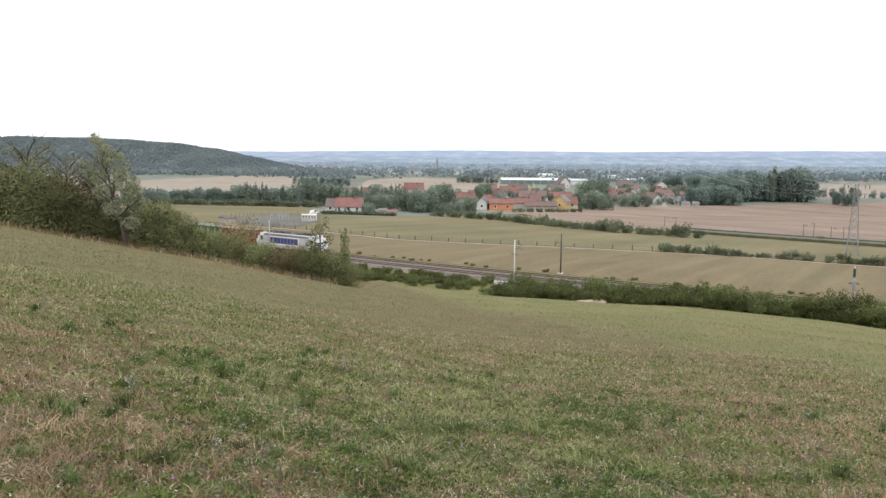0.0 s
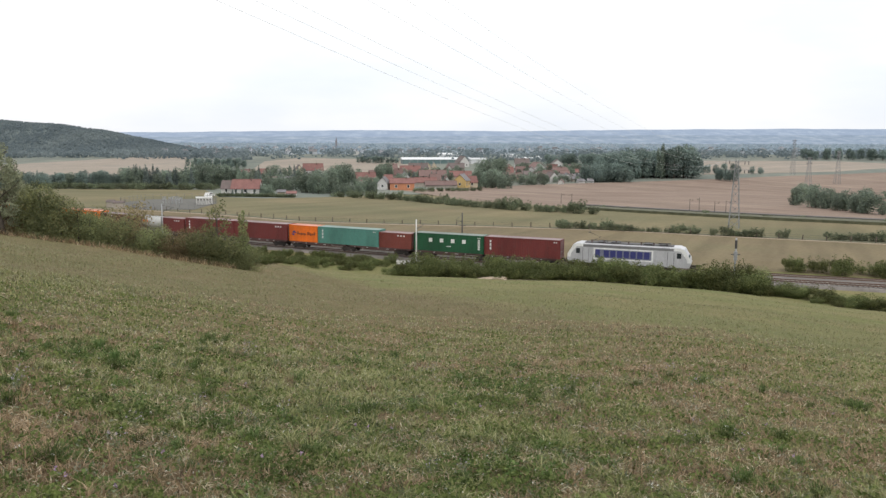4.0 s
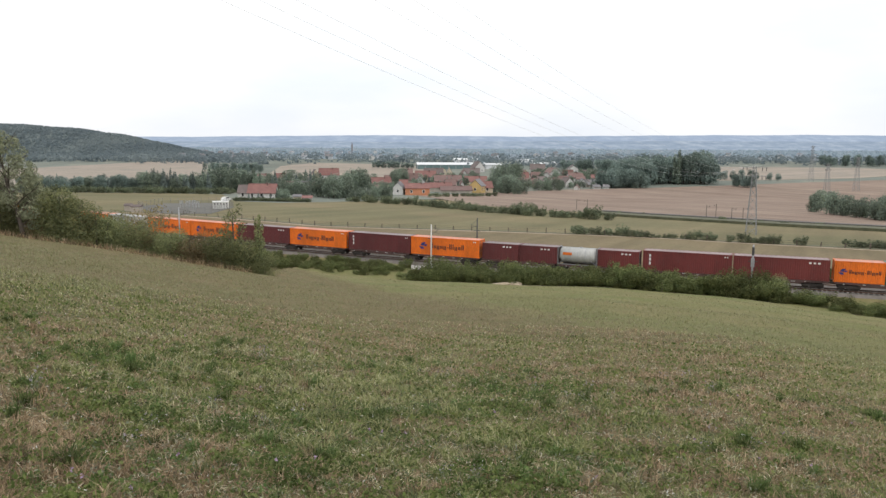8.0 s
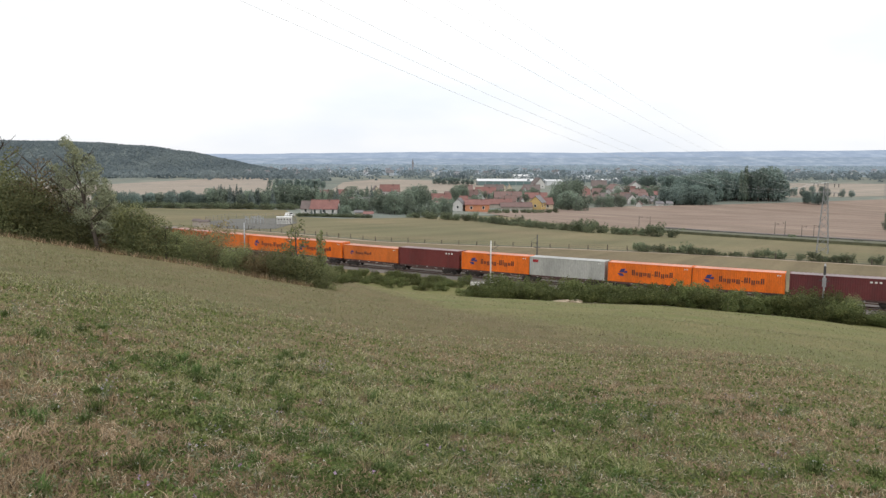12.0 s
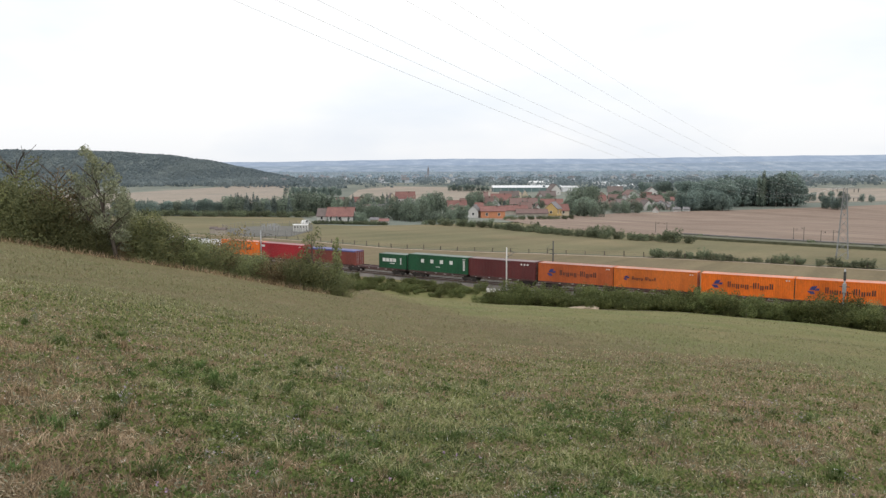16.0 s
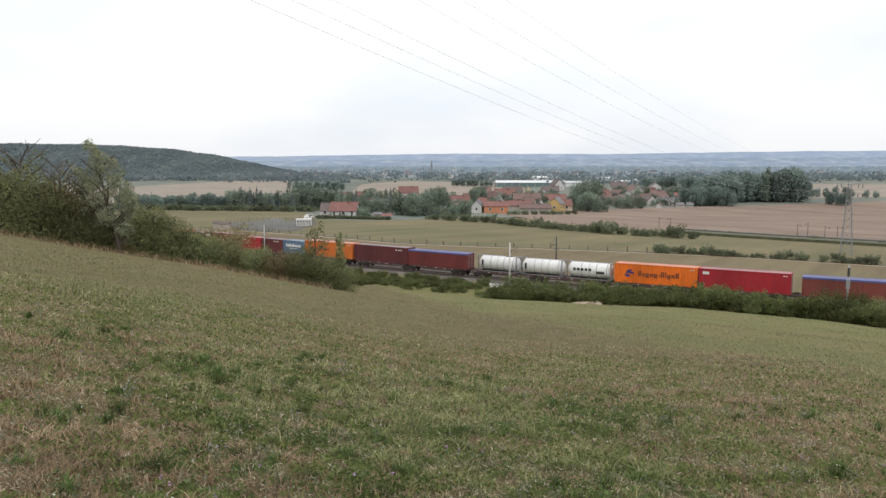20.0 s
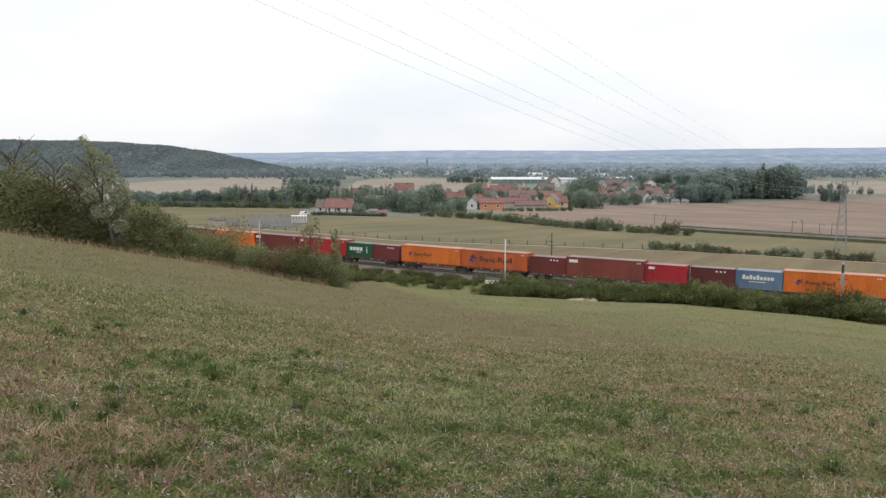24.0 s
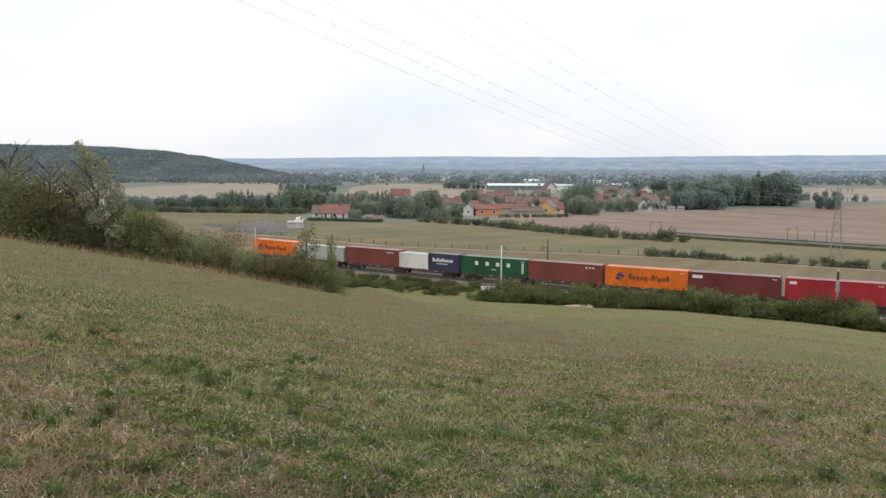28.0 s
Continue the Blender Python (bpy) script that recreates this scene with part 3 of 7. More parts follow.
# ---------------------------------------------------------------- hills and distance
def build_hill():
    """The wooded hill: a long mound with a crown of trees on its skin."""
    g = Geo()
    nx, ny = 90, 22
    tops = [(-1011.1, 1150.0, 40.7), (-708.5, 1150.0, 44.0), (-574.2, 1150.0, 44.0), (-490.3, 1150.0, 42.3), (-406.6, 1150.0, 37.3), (-339.7, 1150.0, 29.0), (-297.9, 1150.0, 19.0), (-264.4, 1150.0, 11.4)]
    tx, tz = [p[0] for p in tops], [p[2] for p in tops]
    for i in range(nx):
        x = -1100 + (tops[-1][0] + 60 + 1100) * i / (nx - 1)
        crest = np.interp(x, tx, tz) + 2.0 * noise.noise(Vector((x * 0.02, 0, 3.1)))
        if x > tops[-1][0]:
            crest *= max(0, 1 - (x - tops[-1][0]) / 60)
        for j in range(ny):
            u = j / (ny - 1)
            prof = smooth01(min(1, u * 1.7)) if u < 0.6 else smooth01((1 - u) / 0.4)
            g.v.append((x, 850 + 500 * u, -2 + (crest + 2) * float(prof)))
    g.f = [(i * ny + j, (i + 1) * ny + j, (i + 1) * ny + j + 1, i * ny + j + 1) for i in range(nx - 1) for j in range(ny - 1)]
    skin, g.v = g.v, [tuple(p) for p in all_afar(g.v)]
    tagged(new("hill", g.mesh("hill", M_HILL, True)), "long wooded hill on the far side of the valley", "hill", kind="structure")
    rng = np.random.default_rng(5)
    blobs = []
    for _ in range(30000):
        i, j = rng.integers(0, nx - 1), rng.integers(1, ny - 6)
        u, w = rng.random(2)
        P = [np.array(skin[(i + a) * ny + j + b]) for a, b in ((0, 0), (1, 0), (0, 1), (1, 1))]
        c = (1 - u) * ((1 - w) * P[0] + w * P[2]) + u * ((1 - w) * P[1] + w * P[3])
        if c[2] < 3 or (c[1] < 930 and rng.random() < 0.5):
            continue
        k = 5
        d = rng.normal(size=(k, 3))
        d /= np.linalg.norm(d, axis=1)[:, None]
        r = rng.uniform(1.2, 2.5)
        ctr = c + [0, 0, r * 0.5] + d * [r, r, r * 0.9] * 0.7
        blobs.append(leaf_quads(rng, ctr, r * 1.35, 0.0, 0.45 * d + [0, -0.4, 0.7], 1.0, 0.2))
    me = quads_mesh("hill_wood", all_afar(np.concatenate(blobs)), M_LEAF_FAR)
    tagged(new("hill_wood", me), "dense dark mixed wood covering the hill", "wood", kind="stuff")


def leaf_quads(rng, centres, size, up=0.0, out=None, slim=1.0, loose=0.55):
    """One loose quad of about that size round each centre, facing roughly outwards."""
    n = len(centres)
    if out is None:
        out = rng.normal(size=(n, 3))
    face = out / np.linalg.norm(out, axis=1)[:, None] + loose * rng.normal(size=(n, 3))
    face /= np.linalg.norm(face, axis=1)[:, None]
    a = rng.normal(size=(n, 3))
    a[:, 2] += up
    a -= (a * face).sum(1)[:, None] * face
    a /= np.linalg.norm(a, axis=1)[:, None]
    b = np.cross(face, a)
    s = size * rng.uniform(0.6, 1.25, (n, 1)) * 0.5
    w = s * rng.uniform(0.5, 0.85, (n, 1)) * slim
    return np.stack([centres - a * s, centres - a * 0.15 * s - b * w, centres + a * s, centres - a * 0.15 * s + b * w], 1)


def ridge(name, y, spans, foot, material, label):
    """A far ridge as a thick bank with a slightly uneven skyline."""
    g = Geo()
    xs = np.linspace(spans[0][0], spans[-1][0], 160)
    for x in xs:
        h = np.interp(x, [p[0] for p in spans], [p[1] for p in spans])
        h += 3.0 * noise.noise(Vector((x * 0.004, 1.7, y))) + 1.6 * noise.noise(Vector((x * 0.02, 5.7, y)))
        g.v += [(x, y - 500, foot), (x, y - 180, foot + (h - foot) * 0.55), (x, y, h), (x, y + 60, foot)]
    g.f = [(4 * i + k, 4 * i + 4 + k, 4 * i + 5 + k, 4 * i + 1 + k) for i in range(len(xs) - 1) for k in range(3)]
    tagged(new(name, g.mesh(name, material, True)), label, "ridge", kind="structure")


# Hill ground takes the leaves' painted haze tint, so gaps stay pale.
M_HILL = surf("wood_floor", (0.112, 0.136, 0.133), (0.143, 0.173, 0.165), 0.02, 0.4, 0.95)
# Ridges shine by themselves in pale blue; aerial haze is painted in.
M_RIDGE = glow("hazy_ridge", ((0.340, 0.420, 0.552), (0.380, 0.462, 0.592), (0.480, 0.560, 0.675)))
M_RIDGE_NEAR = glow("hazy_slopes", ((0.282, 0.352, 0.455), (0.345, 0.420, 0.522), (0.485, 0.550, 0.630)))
build_hill()
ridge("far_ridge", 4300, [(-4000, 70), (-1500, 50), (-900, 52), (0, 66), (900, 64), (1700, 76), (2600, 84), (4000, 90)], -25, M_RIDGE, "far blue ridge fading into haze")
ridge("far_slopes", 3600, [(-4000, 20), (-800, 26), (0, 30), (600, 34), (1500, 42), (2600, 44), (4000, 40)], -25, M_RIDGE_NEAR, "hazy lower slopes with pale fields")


# ---------------------------------------------------------------- plants
def crown_mesh(name, seed, lumps, n, size, material, up=0.0, slim=1.0):
    """A crown of many leaf clumps, on the skins of overlapping lumps (x, y, z, rx, ry, rz)."""
    rng = np.random.default_rng(seed)
    vol = np.array([l[3] * l[4] + l[4] * l[5] + l[3] * l[5] for l in lumps])
    out, facing = [], []
    for l, k in zip(lumps, rng.multinomial(n, vol / vol.sum())):
        d = rng.normal(size=(k, 3))
        d /= np.linalg.norm(d, axis=1)[:, None]
        r = rng.uniform(0.80, 1.08, (k, 1)) + 0.10 * np.sin(d[:, :1] * 7 + seed) * np.cos(d[:, 2:] * 6)
        out.append(np.array(l[:3]) + d * np.array(l[3:6]) * r)
        facing.append(d + [0, 0, 0.25])
    return quads_mesh(name, leaf_quads(rng, np.concatenate(out), size, up, np.concatenate(facing), slim), material)


def limbs(height, spread, seed, base=0.2, count=6, start=0.25, lean=(0, 0), twigs=0):
    """A tapered trunk with rising limbs."""
    rng = np.random.default_rng(seed)
    g = Geo()
    pts = [(lean[0] * u + 0.06 * height * 0.2 * rng.normal() * u, lean[1] * u + 0.05 * height * 0.2 * rng.normal() * u, height * u) for u in (0, 0.25, 0.5, 0.75, 0.95)]
    pts[0] = (0, 0, -0.3)
    g.tube(pts, [base * k for k in (1.2, 0.9, 0.65, 0.4, 0.12)], 7)
    for i in range(count):
        u = start + (0.85 - start) * i / max(1, count - 1)
        a = 2.4 * i + rng.random()
        x, y, z = lean[0] * u, lean[1] * u, height * u
        r = spread * (1.05 - 0.6 * u)
        g.tube([(x, y, z), (x + 0.5 * r * math.cos(a), y + 0.5 * r * math.sin(a), z + 0.10 * height), (x + r * math.cos(a), y + r * math.sin(a), z + 0.17 * height)],
               [base * (0.55 - 0.3 * u), base * 0.25, base * (0.14 if twigs else 0.07)], 5)
        for k in range(twigs):
            q, c = 0.35 + 0.6 * k / twigs, a + rng.uniform(-1.1, 1.1)
            s = spread * rng.uniform(0.22, 0.42)
            px, py, pz = x + q * r * math.cos(a), y + q * r * math.sin(a), z + 0.19 * height * q
            g.tube([(px, py, pz), (px + 0.5 * s * math.cos(c), py + 0.5 * s * math.sin(c), pz + 0.35 * s), (px + s * math.cos(c), py + s * math.sin(c), pz + 0.9 * s)], [base * 0.16, base * 0.11, base * 0.07], 4)
    return g


def plant(name, label, category, trunk, crown, group=""):
    """A plant kept aside as the pattern for copies."""
    ob = thing(name, label, category, group)
    if trunk:
        part("trunk", trunk, M_BARK, ob)
    part("crown", crown, None, ob)
    return ob


def lumps_round(seed, h, w, k, low=0.35):
    rng = np.random.default_rng(seed)
    out = [(0, 0, h * 0.55, w * 0.36, w * 0.36, h * 0.41)]
    for i in range(k):
        a = 2.4 * i + rng.random()
        r = w * rng.uniform(0.16, 0.30)
        z = h * rng.uniform(low, 0.84)
        q = w * rng.uniform(0.14, 0.24)
        out.append((r * math.cos(a), r * math.sin(a), z, q, q, q * rng.uniform(0.8, 1.2)))
    return out


PATTERN = {}


def patterns():
    P = PATTERN
    for i in range(3):
        P["broad%d" % i] = plant("tree", "broad-leaved tree with a full dark green crown", "tree", limbs(6.5, 2.4, 10 + i),
                                 crown_mesh("crown", 20 + i, lumps_round(30 + i, 10, 8.5, 14, 0.14), 1700, 0.62, M_LEAF_TREE))
    for i in range(3):
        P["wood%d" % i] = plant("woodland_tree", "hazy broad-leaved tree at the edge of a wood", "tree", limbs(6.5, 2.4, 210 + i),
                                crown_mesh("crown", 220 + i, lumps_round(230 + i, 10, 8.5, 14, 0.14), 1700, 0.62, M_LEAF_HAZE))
    for i in range(2):
        lum = [(0.25 * math.sin(2.1 * k), 0.25 * math.cos(1.7 * k), 2.0 + 1.35 * k, 1.25 - 0.05 * k + 0.2 * math.sin(k * 2 + i), 1.25 - 0.05 * k, 1.5) for k in range(10)]
        P["poplar%d" % i] = plant("poplar", "tall narrow poplar with upright branches", "tree", limbs(14, 0.9, 40 + i, 0.22, 8),
                                  crown_mesh("crown", 50 + i, lum, 1300, 0.62, M_LEAF_POPLAR, 1.4))
        lum = [(0, 0, 1.2 + 1.0 * k, 2.3 * (1 - k / 11.5), 2.3 * (1 - k / 11.5), 0.75) for k in range(11)]
        P["fir%d" % i] = plant("conifer", "dark conifer with a pointed crown", "tree", limbs(11, 0.8, 60 + i, 0.17, 8),
                               crown_mesh("crown", 70 + i, lum, 950, 0.72, M_LEAF_FIR, -0.5))
    for i in range(3):
        lum = [(0, 0, 1.0, 1.5, 1.2, 1.0)] + [(1.5 * math.cos(2.2 * k + i), 1.0 * math.sin(2.2 * k + i), 0.8 + 0.5 * ((k * 7 + i) % 5) / 2.2, 0.85, 0.8, 0.65) for k in range(8)] + [(1.7 * math.cos(1.9 * k + 2 * i), 1.1 * math.sin(1.9 * k + 2 * i), 1.45 + 0.28 * (k % 4), 0.34, 0.34, 0.5) for k in range(9)]
        P["shrub%d" % i] = plant("shrub", "dense green hedge shrub beside the railway", "shrub", limbs(1.8, 1.2, 80 + i, 0.05, 6, 0.1),
                                 crown_mesh("crown", 90 + i, lum, 3200, 0.175, M_LEAF))
        P["scrub%d" % i] = plant("field_bush", "dark field bush in a hedge line", "bush", limbs(1.8, 1.2, 180 + i, 0.05, 6, 0.1),
                                 crown_mesh("crown", 190 + i, lum, 1100, 0.30, M_LEAF_SCRUB))
    for i in range(3):
        lum = lumps_round(110 + i, 3.9, 5.0, 15, 0.12) + [(1.5 * math.cos(1.3 * k + i), 1.4 * math.sin(1.3 * k + i), 0.55, 0.95, 0.95, 0.7) for k in range(5)]
        P["thicket%d" % i] = plant("bush", "tangled green bush at the meadow's edge", "bush", limbs(3.4, 1.8, 120 + i, 0.08, 9, 0.1),
                                   crown_mesh("crown", 130 + i, lum, 8000, 0.145, M_LEAF_NEAR))
    lum = lumps_round(117, 3.4, 4.8, 13, 0.12) + [(1.4 * math.cos(1.3 * k), 1.3 * math.sin(1.3 * k), 0.5, 0.9, 0.9, 0.6) for k in range(5)]
    P["dry"] = plant("bush", "half-dry olive-brown bush at the meadow's edge", "bush", limbs(2.8, 1.8, 127, 0.07, 9, 0.1),
                     crown_mesh("crown", 137, lum, 5200, 0.15, M_LEAF_DRY))
    lum = [(0.7 * math.cos(2.4 * k), 0.7 * math.sin(2.4 * k), 1.4 + 0.45 * k, 0.75 - 0.05 * k, 0.75 - 0.05 * k, 0.55) for k in range(9)]
    P["sapling"] = plant("small_tree", "thin young tree with sparse leaves over its dark trunk", "tree", limbs(5.4, 1.3, 128, 0.09, 12, 0.2),
                         crown_mesh("crown", 138, lum, 950, 0.2, M_LEAF_NEAR))
    lum = [(0.2 * math.cos(2.4 * k), 0.2 * math.sin(2.4 * k), 0.8 + 0.42 * k, 0.7 - 0.055 * k, 0.7 - 0.055 * k, 0.5) for k in range(11)]
    P["spire"] = plant("small_tree", "narrow young tree with a pointed crown", "tree", limbs(4.8, 0.7, 129, 0.07, 10, 0.15),
                       crown_mesh("crown", 139, lum, 1700, 0.2, M_LEAF_NEAR, 0.5))
    lum = lumps_round(151, 7.5, 6.0, 15, 0.22) + [(1.9 * math.cos(1.1 * k), 1.7 * math.sin(1.1 * k), 0.9, 1.1, 1.1, 1.0) for k in range(6)]
    P["bigbush"] = plant("tree", "wind-blown bushy tree with light green leaves", "tree", limbs(6.2, 2.6, 152, 0.16, 12, 0.1),
                         crown_mesh("crown", 153, lum, 9500, 0.20, M_LEAF_NEAR))
    lum = []
    for k in range(26):
        u = k / 25
        a = 2.4 * k
        r = (1.9 - 0.9 * u) * (0.35 + 0.65 * ((k * 7) % 5) / 4)
        lum.append((0.9 - 2.0 * u + r * math.cos(a), 0.8 * r * math.sin(a), 1.6 + 5.4 * u, 0.62 - 0.2 * u, 0.5 - 0.15 * u, 0.50))
    lum += [(-1.0 - 0.24 * k, 0.2 * k, 6.9 + 0.30 * k, 0.24, 0.24, 0.36) for k in range(6)] + [(-0.3 - 0.24 * k, -0.2 * k, 6.9 + 0.26 * k, 0.22, 0.22, 0.36) for k in range(6)]
    P["windblown"] = plant("tree", "wind-blown willowy tree with long pale green leaves", "tree", limbs(7.6, 1.9, 161, 0.13, 20, 0.12, (-1.5, 0), 3),
                           crown_mesh("crown", 162, lum, 7200, 0.20, M_LEAF_WILLOW, 1.3, 0.5))
    lum = lumps_round(171, 5.2, 4.2, 16, 0.2)
    P["twiggy"] = plant("tree", "twiggy half-dead tree with brownish leaves", "tree", limbs(5.4, 2.2, 172, 0.12, 22, 0.08, (0, 0), 3),
                        crown_mesh("crown", 173, lum, 2300, 0.17, M_LEAF_DRY, 0.3, 0.7))
    lum = [(1.6 * math.cos(2.4 * k), 1.4 * math.sin(2.4 * k), 5.0 + 0.26 * k, 0.7, 0.7, 0.45) for k in range(9)]
    P["bare"] = plant("tree", "half-bare tree with a few leafy twigs", "tree", limbs(7.6, 2.6, 154, 0.21, 16, 0.2, (0.5, 0), 4),
                      crown_mesh("crown", 155, lum, 520, 0.2, M_LEAF_NEAR))


USED = set()


def put(kind, x, y, scale=1.0, turn=0.0, tall=1.0, z=None, group="", label=""):
    src = PATTERN[kind]
    if z is None:
        z = land_z(x, y) - 0.05
    place, f = afar(x, y, z)
    m = Matrix.Translation(place) @ Matrix.Rotation(radians(turn), 4, "Z")
    if kind not in USED:
        USED.add(kind)
        ob = src
        ob.matrix_basis = m
    else:
        ob = copy_thing(src, m)
    ob.scale = (f * scale, f * scale, f * scale * tall)
    return tagged(ob, label, group=group)


patterns()
R = random.Random(7)


def line_of(points, step):
    """Places along a line, a step apart."""
    p = np.array(points, float)
    s = np.concatenate([[0], np.cumsum(np.hypot(*np.diff(p, axis=0).T))])
    for d in np.arange(0, s[-1], step):
        yield float(np.interp(d, s, p[:, 0])), float(np.interp(d, s, p[:, 1]))


def edge_thicket():
    """The bushes along the upper edge of the meadow, from the tall cluster to the young trees."""
    for row in range(2):
        for x, y in line_of([(-64, 60), (-36, 61.5), (-22, 61.5), (-8.6, 61.5)], 2.0):
            k = R.choice(["thicket0", "thicket1", "thicket2", "thicket0", "dry"] if x < -24 or x > -12 else ["thicket0", "thicket1", "dry", "dry", "thicket2"])
            s = np.interp(x, [-60, -34, -31.5, -30, -26, -24.5, -23.5, -20, -14, -9], [1.2, 1.15, 1.05, 0.72, 0.70, 1.0, 0.8, 0.76, 0.74, 0.95]) * R.uniform(0.85, 1.15)
            put(k, x + R.uniform(-0.5, 0.5), y + 1.4 + 2.0 * row + R.uniform(0, 0.8), s, R.uniform(0, 360), R.uniform(0.85, 1.1), group="bushes at the meadow edge")
    for px, k, s, tall, turn in EDGE_TREES:
        x, y = px
        put(k, x, y, s, turn, tall)


EDGE_TREES = [((-36.6, 66.0), "bare", 1.08, 1.0, 20), ((-26.4, 62.6), "windblown", 1.26, 0.86, 0), ((-28.6, 64.4), "windblown", 1.0, 0.86, 20), ((-25.6, 63.6), "windblown", 0.82, 0.9, 330), ((-31.8, 64.0), "twiggy", 1.12, 1.18, 200), ((-30.3, 64.8), "twiggy", 1.0, 1.15, 60),
              ((-40.8, 64.0), "bigbush", 0.95, 1.0, 300), ((-34.5, 64.5), "bigbush", 0.72, 0.9, 10), ((-37.4, 65.0), "bigbush", 0.8, 0.95, 110), ((-23.7, 62.6), "bigbush", 0.74, 0.85, 140), ((-10.4, 62.0), "sapling", 0.95, 1.02, 30), ((-8.4, 62.0), "spire", 0.9, 1.0, 0), ((-20.5, 64.0), "spire", 0.62, 0.9, 50),
              ((-11.2, 63.5), "spire", 0.8, 0.8, 50), ((-9.5, 61.8), "thicket1", 0.72, 0.95, 70), ((-11.3, 61.6), "thicket2", 0.75, 0.9, 170), ((-7.9, 61.6), "thicket0", 0.5, 0.95, 10), ((-17.9, 63.0), "twiggy", 0.6, 0.9, 10), ((-18.5, 66.0), "dry", 1.1, 1.25, 80), ((-35.9, 63.5), "thicket0", 1.3, 1.1, 80), ((-33.0, 63.0), "thicket2", 1.2, 1.05, 10), ((-22.3, 62.5), "thicket1", 0.9, 1.1, 10), ((-21.0, 62.5), "sapling", 0.62, 0.95, 10)]


def track_hedge():
    """The hedge between the meadow and the railway: low by the masts, taller towards its far end, then rank scrub."""
    G = "hedge along the railway"
    for x, y in line_of([(6.1, 107.0), (13.8, 105.3), (24.2, 102.6), (34.6, 99.2), (43.5, 94.4), (52.6, 88.2)], 1.35):
        grown = float(np.interp(x, [6, 10, 26, 34, 44, 50, 53], [0.6, 0.98, 1.05, 1.16, 1.22, 1.22, 1.0]))
        for row in range(2):
            xx, yy = x + R.uniform(-0.6, 0.6), y + 1.2 + 2.2 * row + R.uniform(-0.4, 0.4)
            put("shrub%d" % R.randrange(3), xx, yy, grown * R.choice([0.72, 0.85, 0.95, 1.0, 1.12]) * (1.0 + 0.14 * row), R.uniform(0, 360), R.uniform(0.7, 1.12), group=G)
    for x, y, k, h, tall in ((30.5, 104.0, "thicket0", 0.55, 0.95), (36.8, 101.5, "spire", 0.62, 0.95), (41.5, 99.2, "thicket1", 0.62, 0.9), (47.5, 95.2, "dry", 0.7, 0.85), (52.6, 92.4, "thicket2", 0.82, 0.92), (44.6, 97.4, "thicket1", 0.6, 0.95), (50.0, 91.8, "thicket0", 0.72, 0.85)):
        put(k, x, y, h, R.uniform(0, 360), tall, group=G, label="taller uneven bush in the railway hedge")
    for x, y in line_of([(54.5, 86.8), (62, 80), (80, 68), (104, 58)], 0.55):
        put("shrub%d" % R.randrange(3), x + R.uniform(-0.8, 0.8), y + R.uniform(-1.0, 5.4), R.choice([0.4, 0.55, 0.7, 0.85, 1.0]), R.uniform(0, 360), R.uniform(0.6, 0.9), group="low scrub by the track")
    for i in range(14):
        x, y, _ = on_track(R.uniform(64, 98), R.uniform(9.5, 13))
        put("shrub%d" % R.randrange(3), x, y, R.uniform(0.6, 1.05), R.uniform(0, 360), R.uniform(0.75, 1.1), group="bushes on the far side of the track", label="green bush on the far side of the railway")
    for i in range(170):
        x, y, _ = on_track(R.uniform(-36, 12), -R.uniform(4.6, 16))
        put("shrub%d" % R.randrange(3), x, y, R.uniform(0.18, 0.62), R.uniform(0, 360), R.uniform(0.6, 1.2), group="low scrub by the track")
    for i in range(26):
        x, y, _ = on_track(R.uniform(-30, 60), R.uniform(9.5, 11.5))
        put("shrub%d" % R.randrange(3), x, y, R.uniform(0.16, 0.34), R.uniform(0, 360), 0.8, group="low scrub by the track")


def field_hedges():
    for x, y in line_of(HEDGE_LINE[5:10], 1.9):
        put("scrub%d" % R.randrange(3), x + R.uniform(-1, 1), y + R.uniform(0, 3), R.choice([0.55, 0.7, 0.8, 0.85, 0.95, 1.15]) * R.uniform(0.85, 1.15), R.uniform(0, 360), R.uniform(0.8, 1.3), group="hedge between the fields")
    for a, b in (((46.9, 165.9), (49.3, 165.9)), ((50.9, 164.8), (57.1, 161.8)), ((57.4, 160.8), (66.6, 156.4)), ((67.9, 155.6), (69.9, 154.6)), ((71.2, 153.8), (72.9, 153.0)), ((75.2, 150.4), (75.9, 150.0)), ((77.5, 149.6), (83.5, 146.6)), ((87.2, 144.6), (88.2, 144.0)), ((96.0, 141.6), (96.6, 141.2)), ((97.6, 141.0), (112.0, 133.0))):
        for x, y in line_of([a, b], 1.5):
            put("scrub%d" % R.randrange(3), x, y, R.choice([0.42, 0.6, 0.7, 0.8, 0.9]) * R.uniform(0.85, 1.1), R.uniform(0, 360), R.uniform(0.75, 1.15), group="bushes along the field path")


edge_thicket()
track_hedge()
field_hedges()


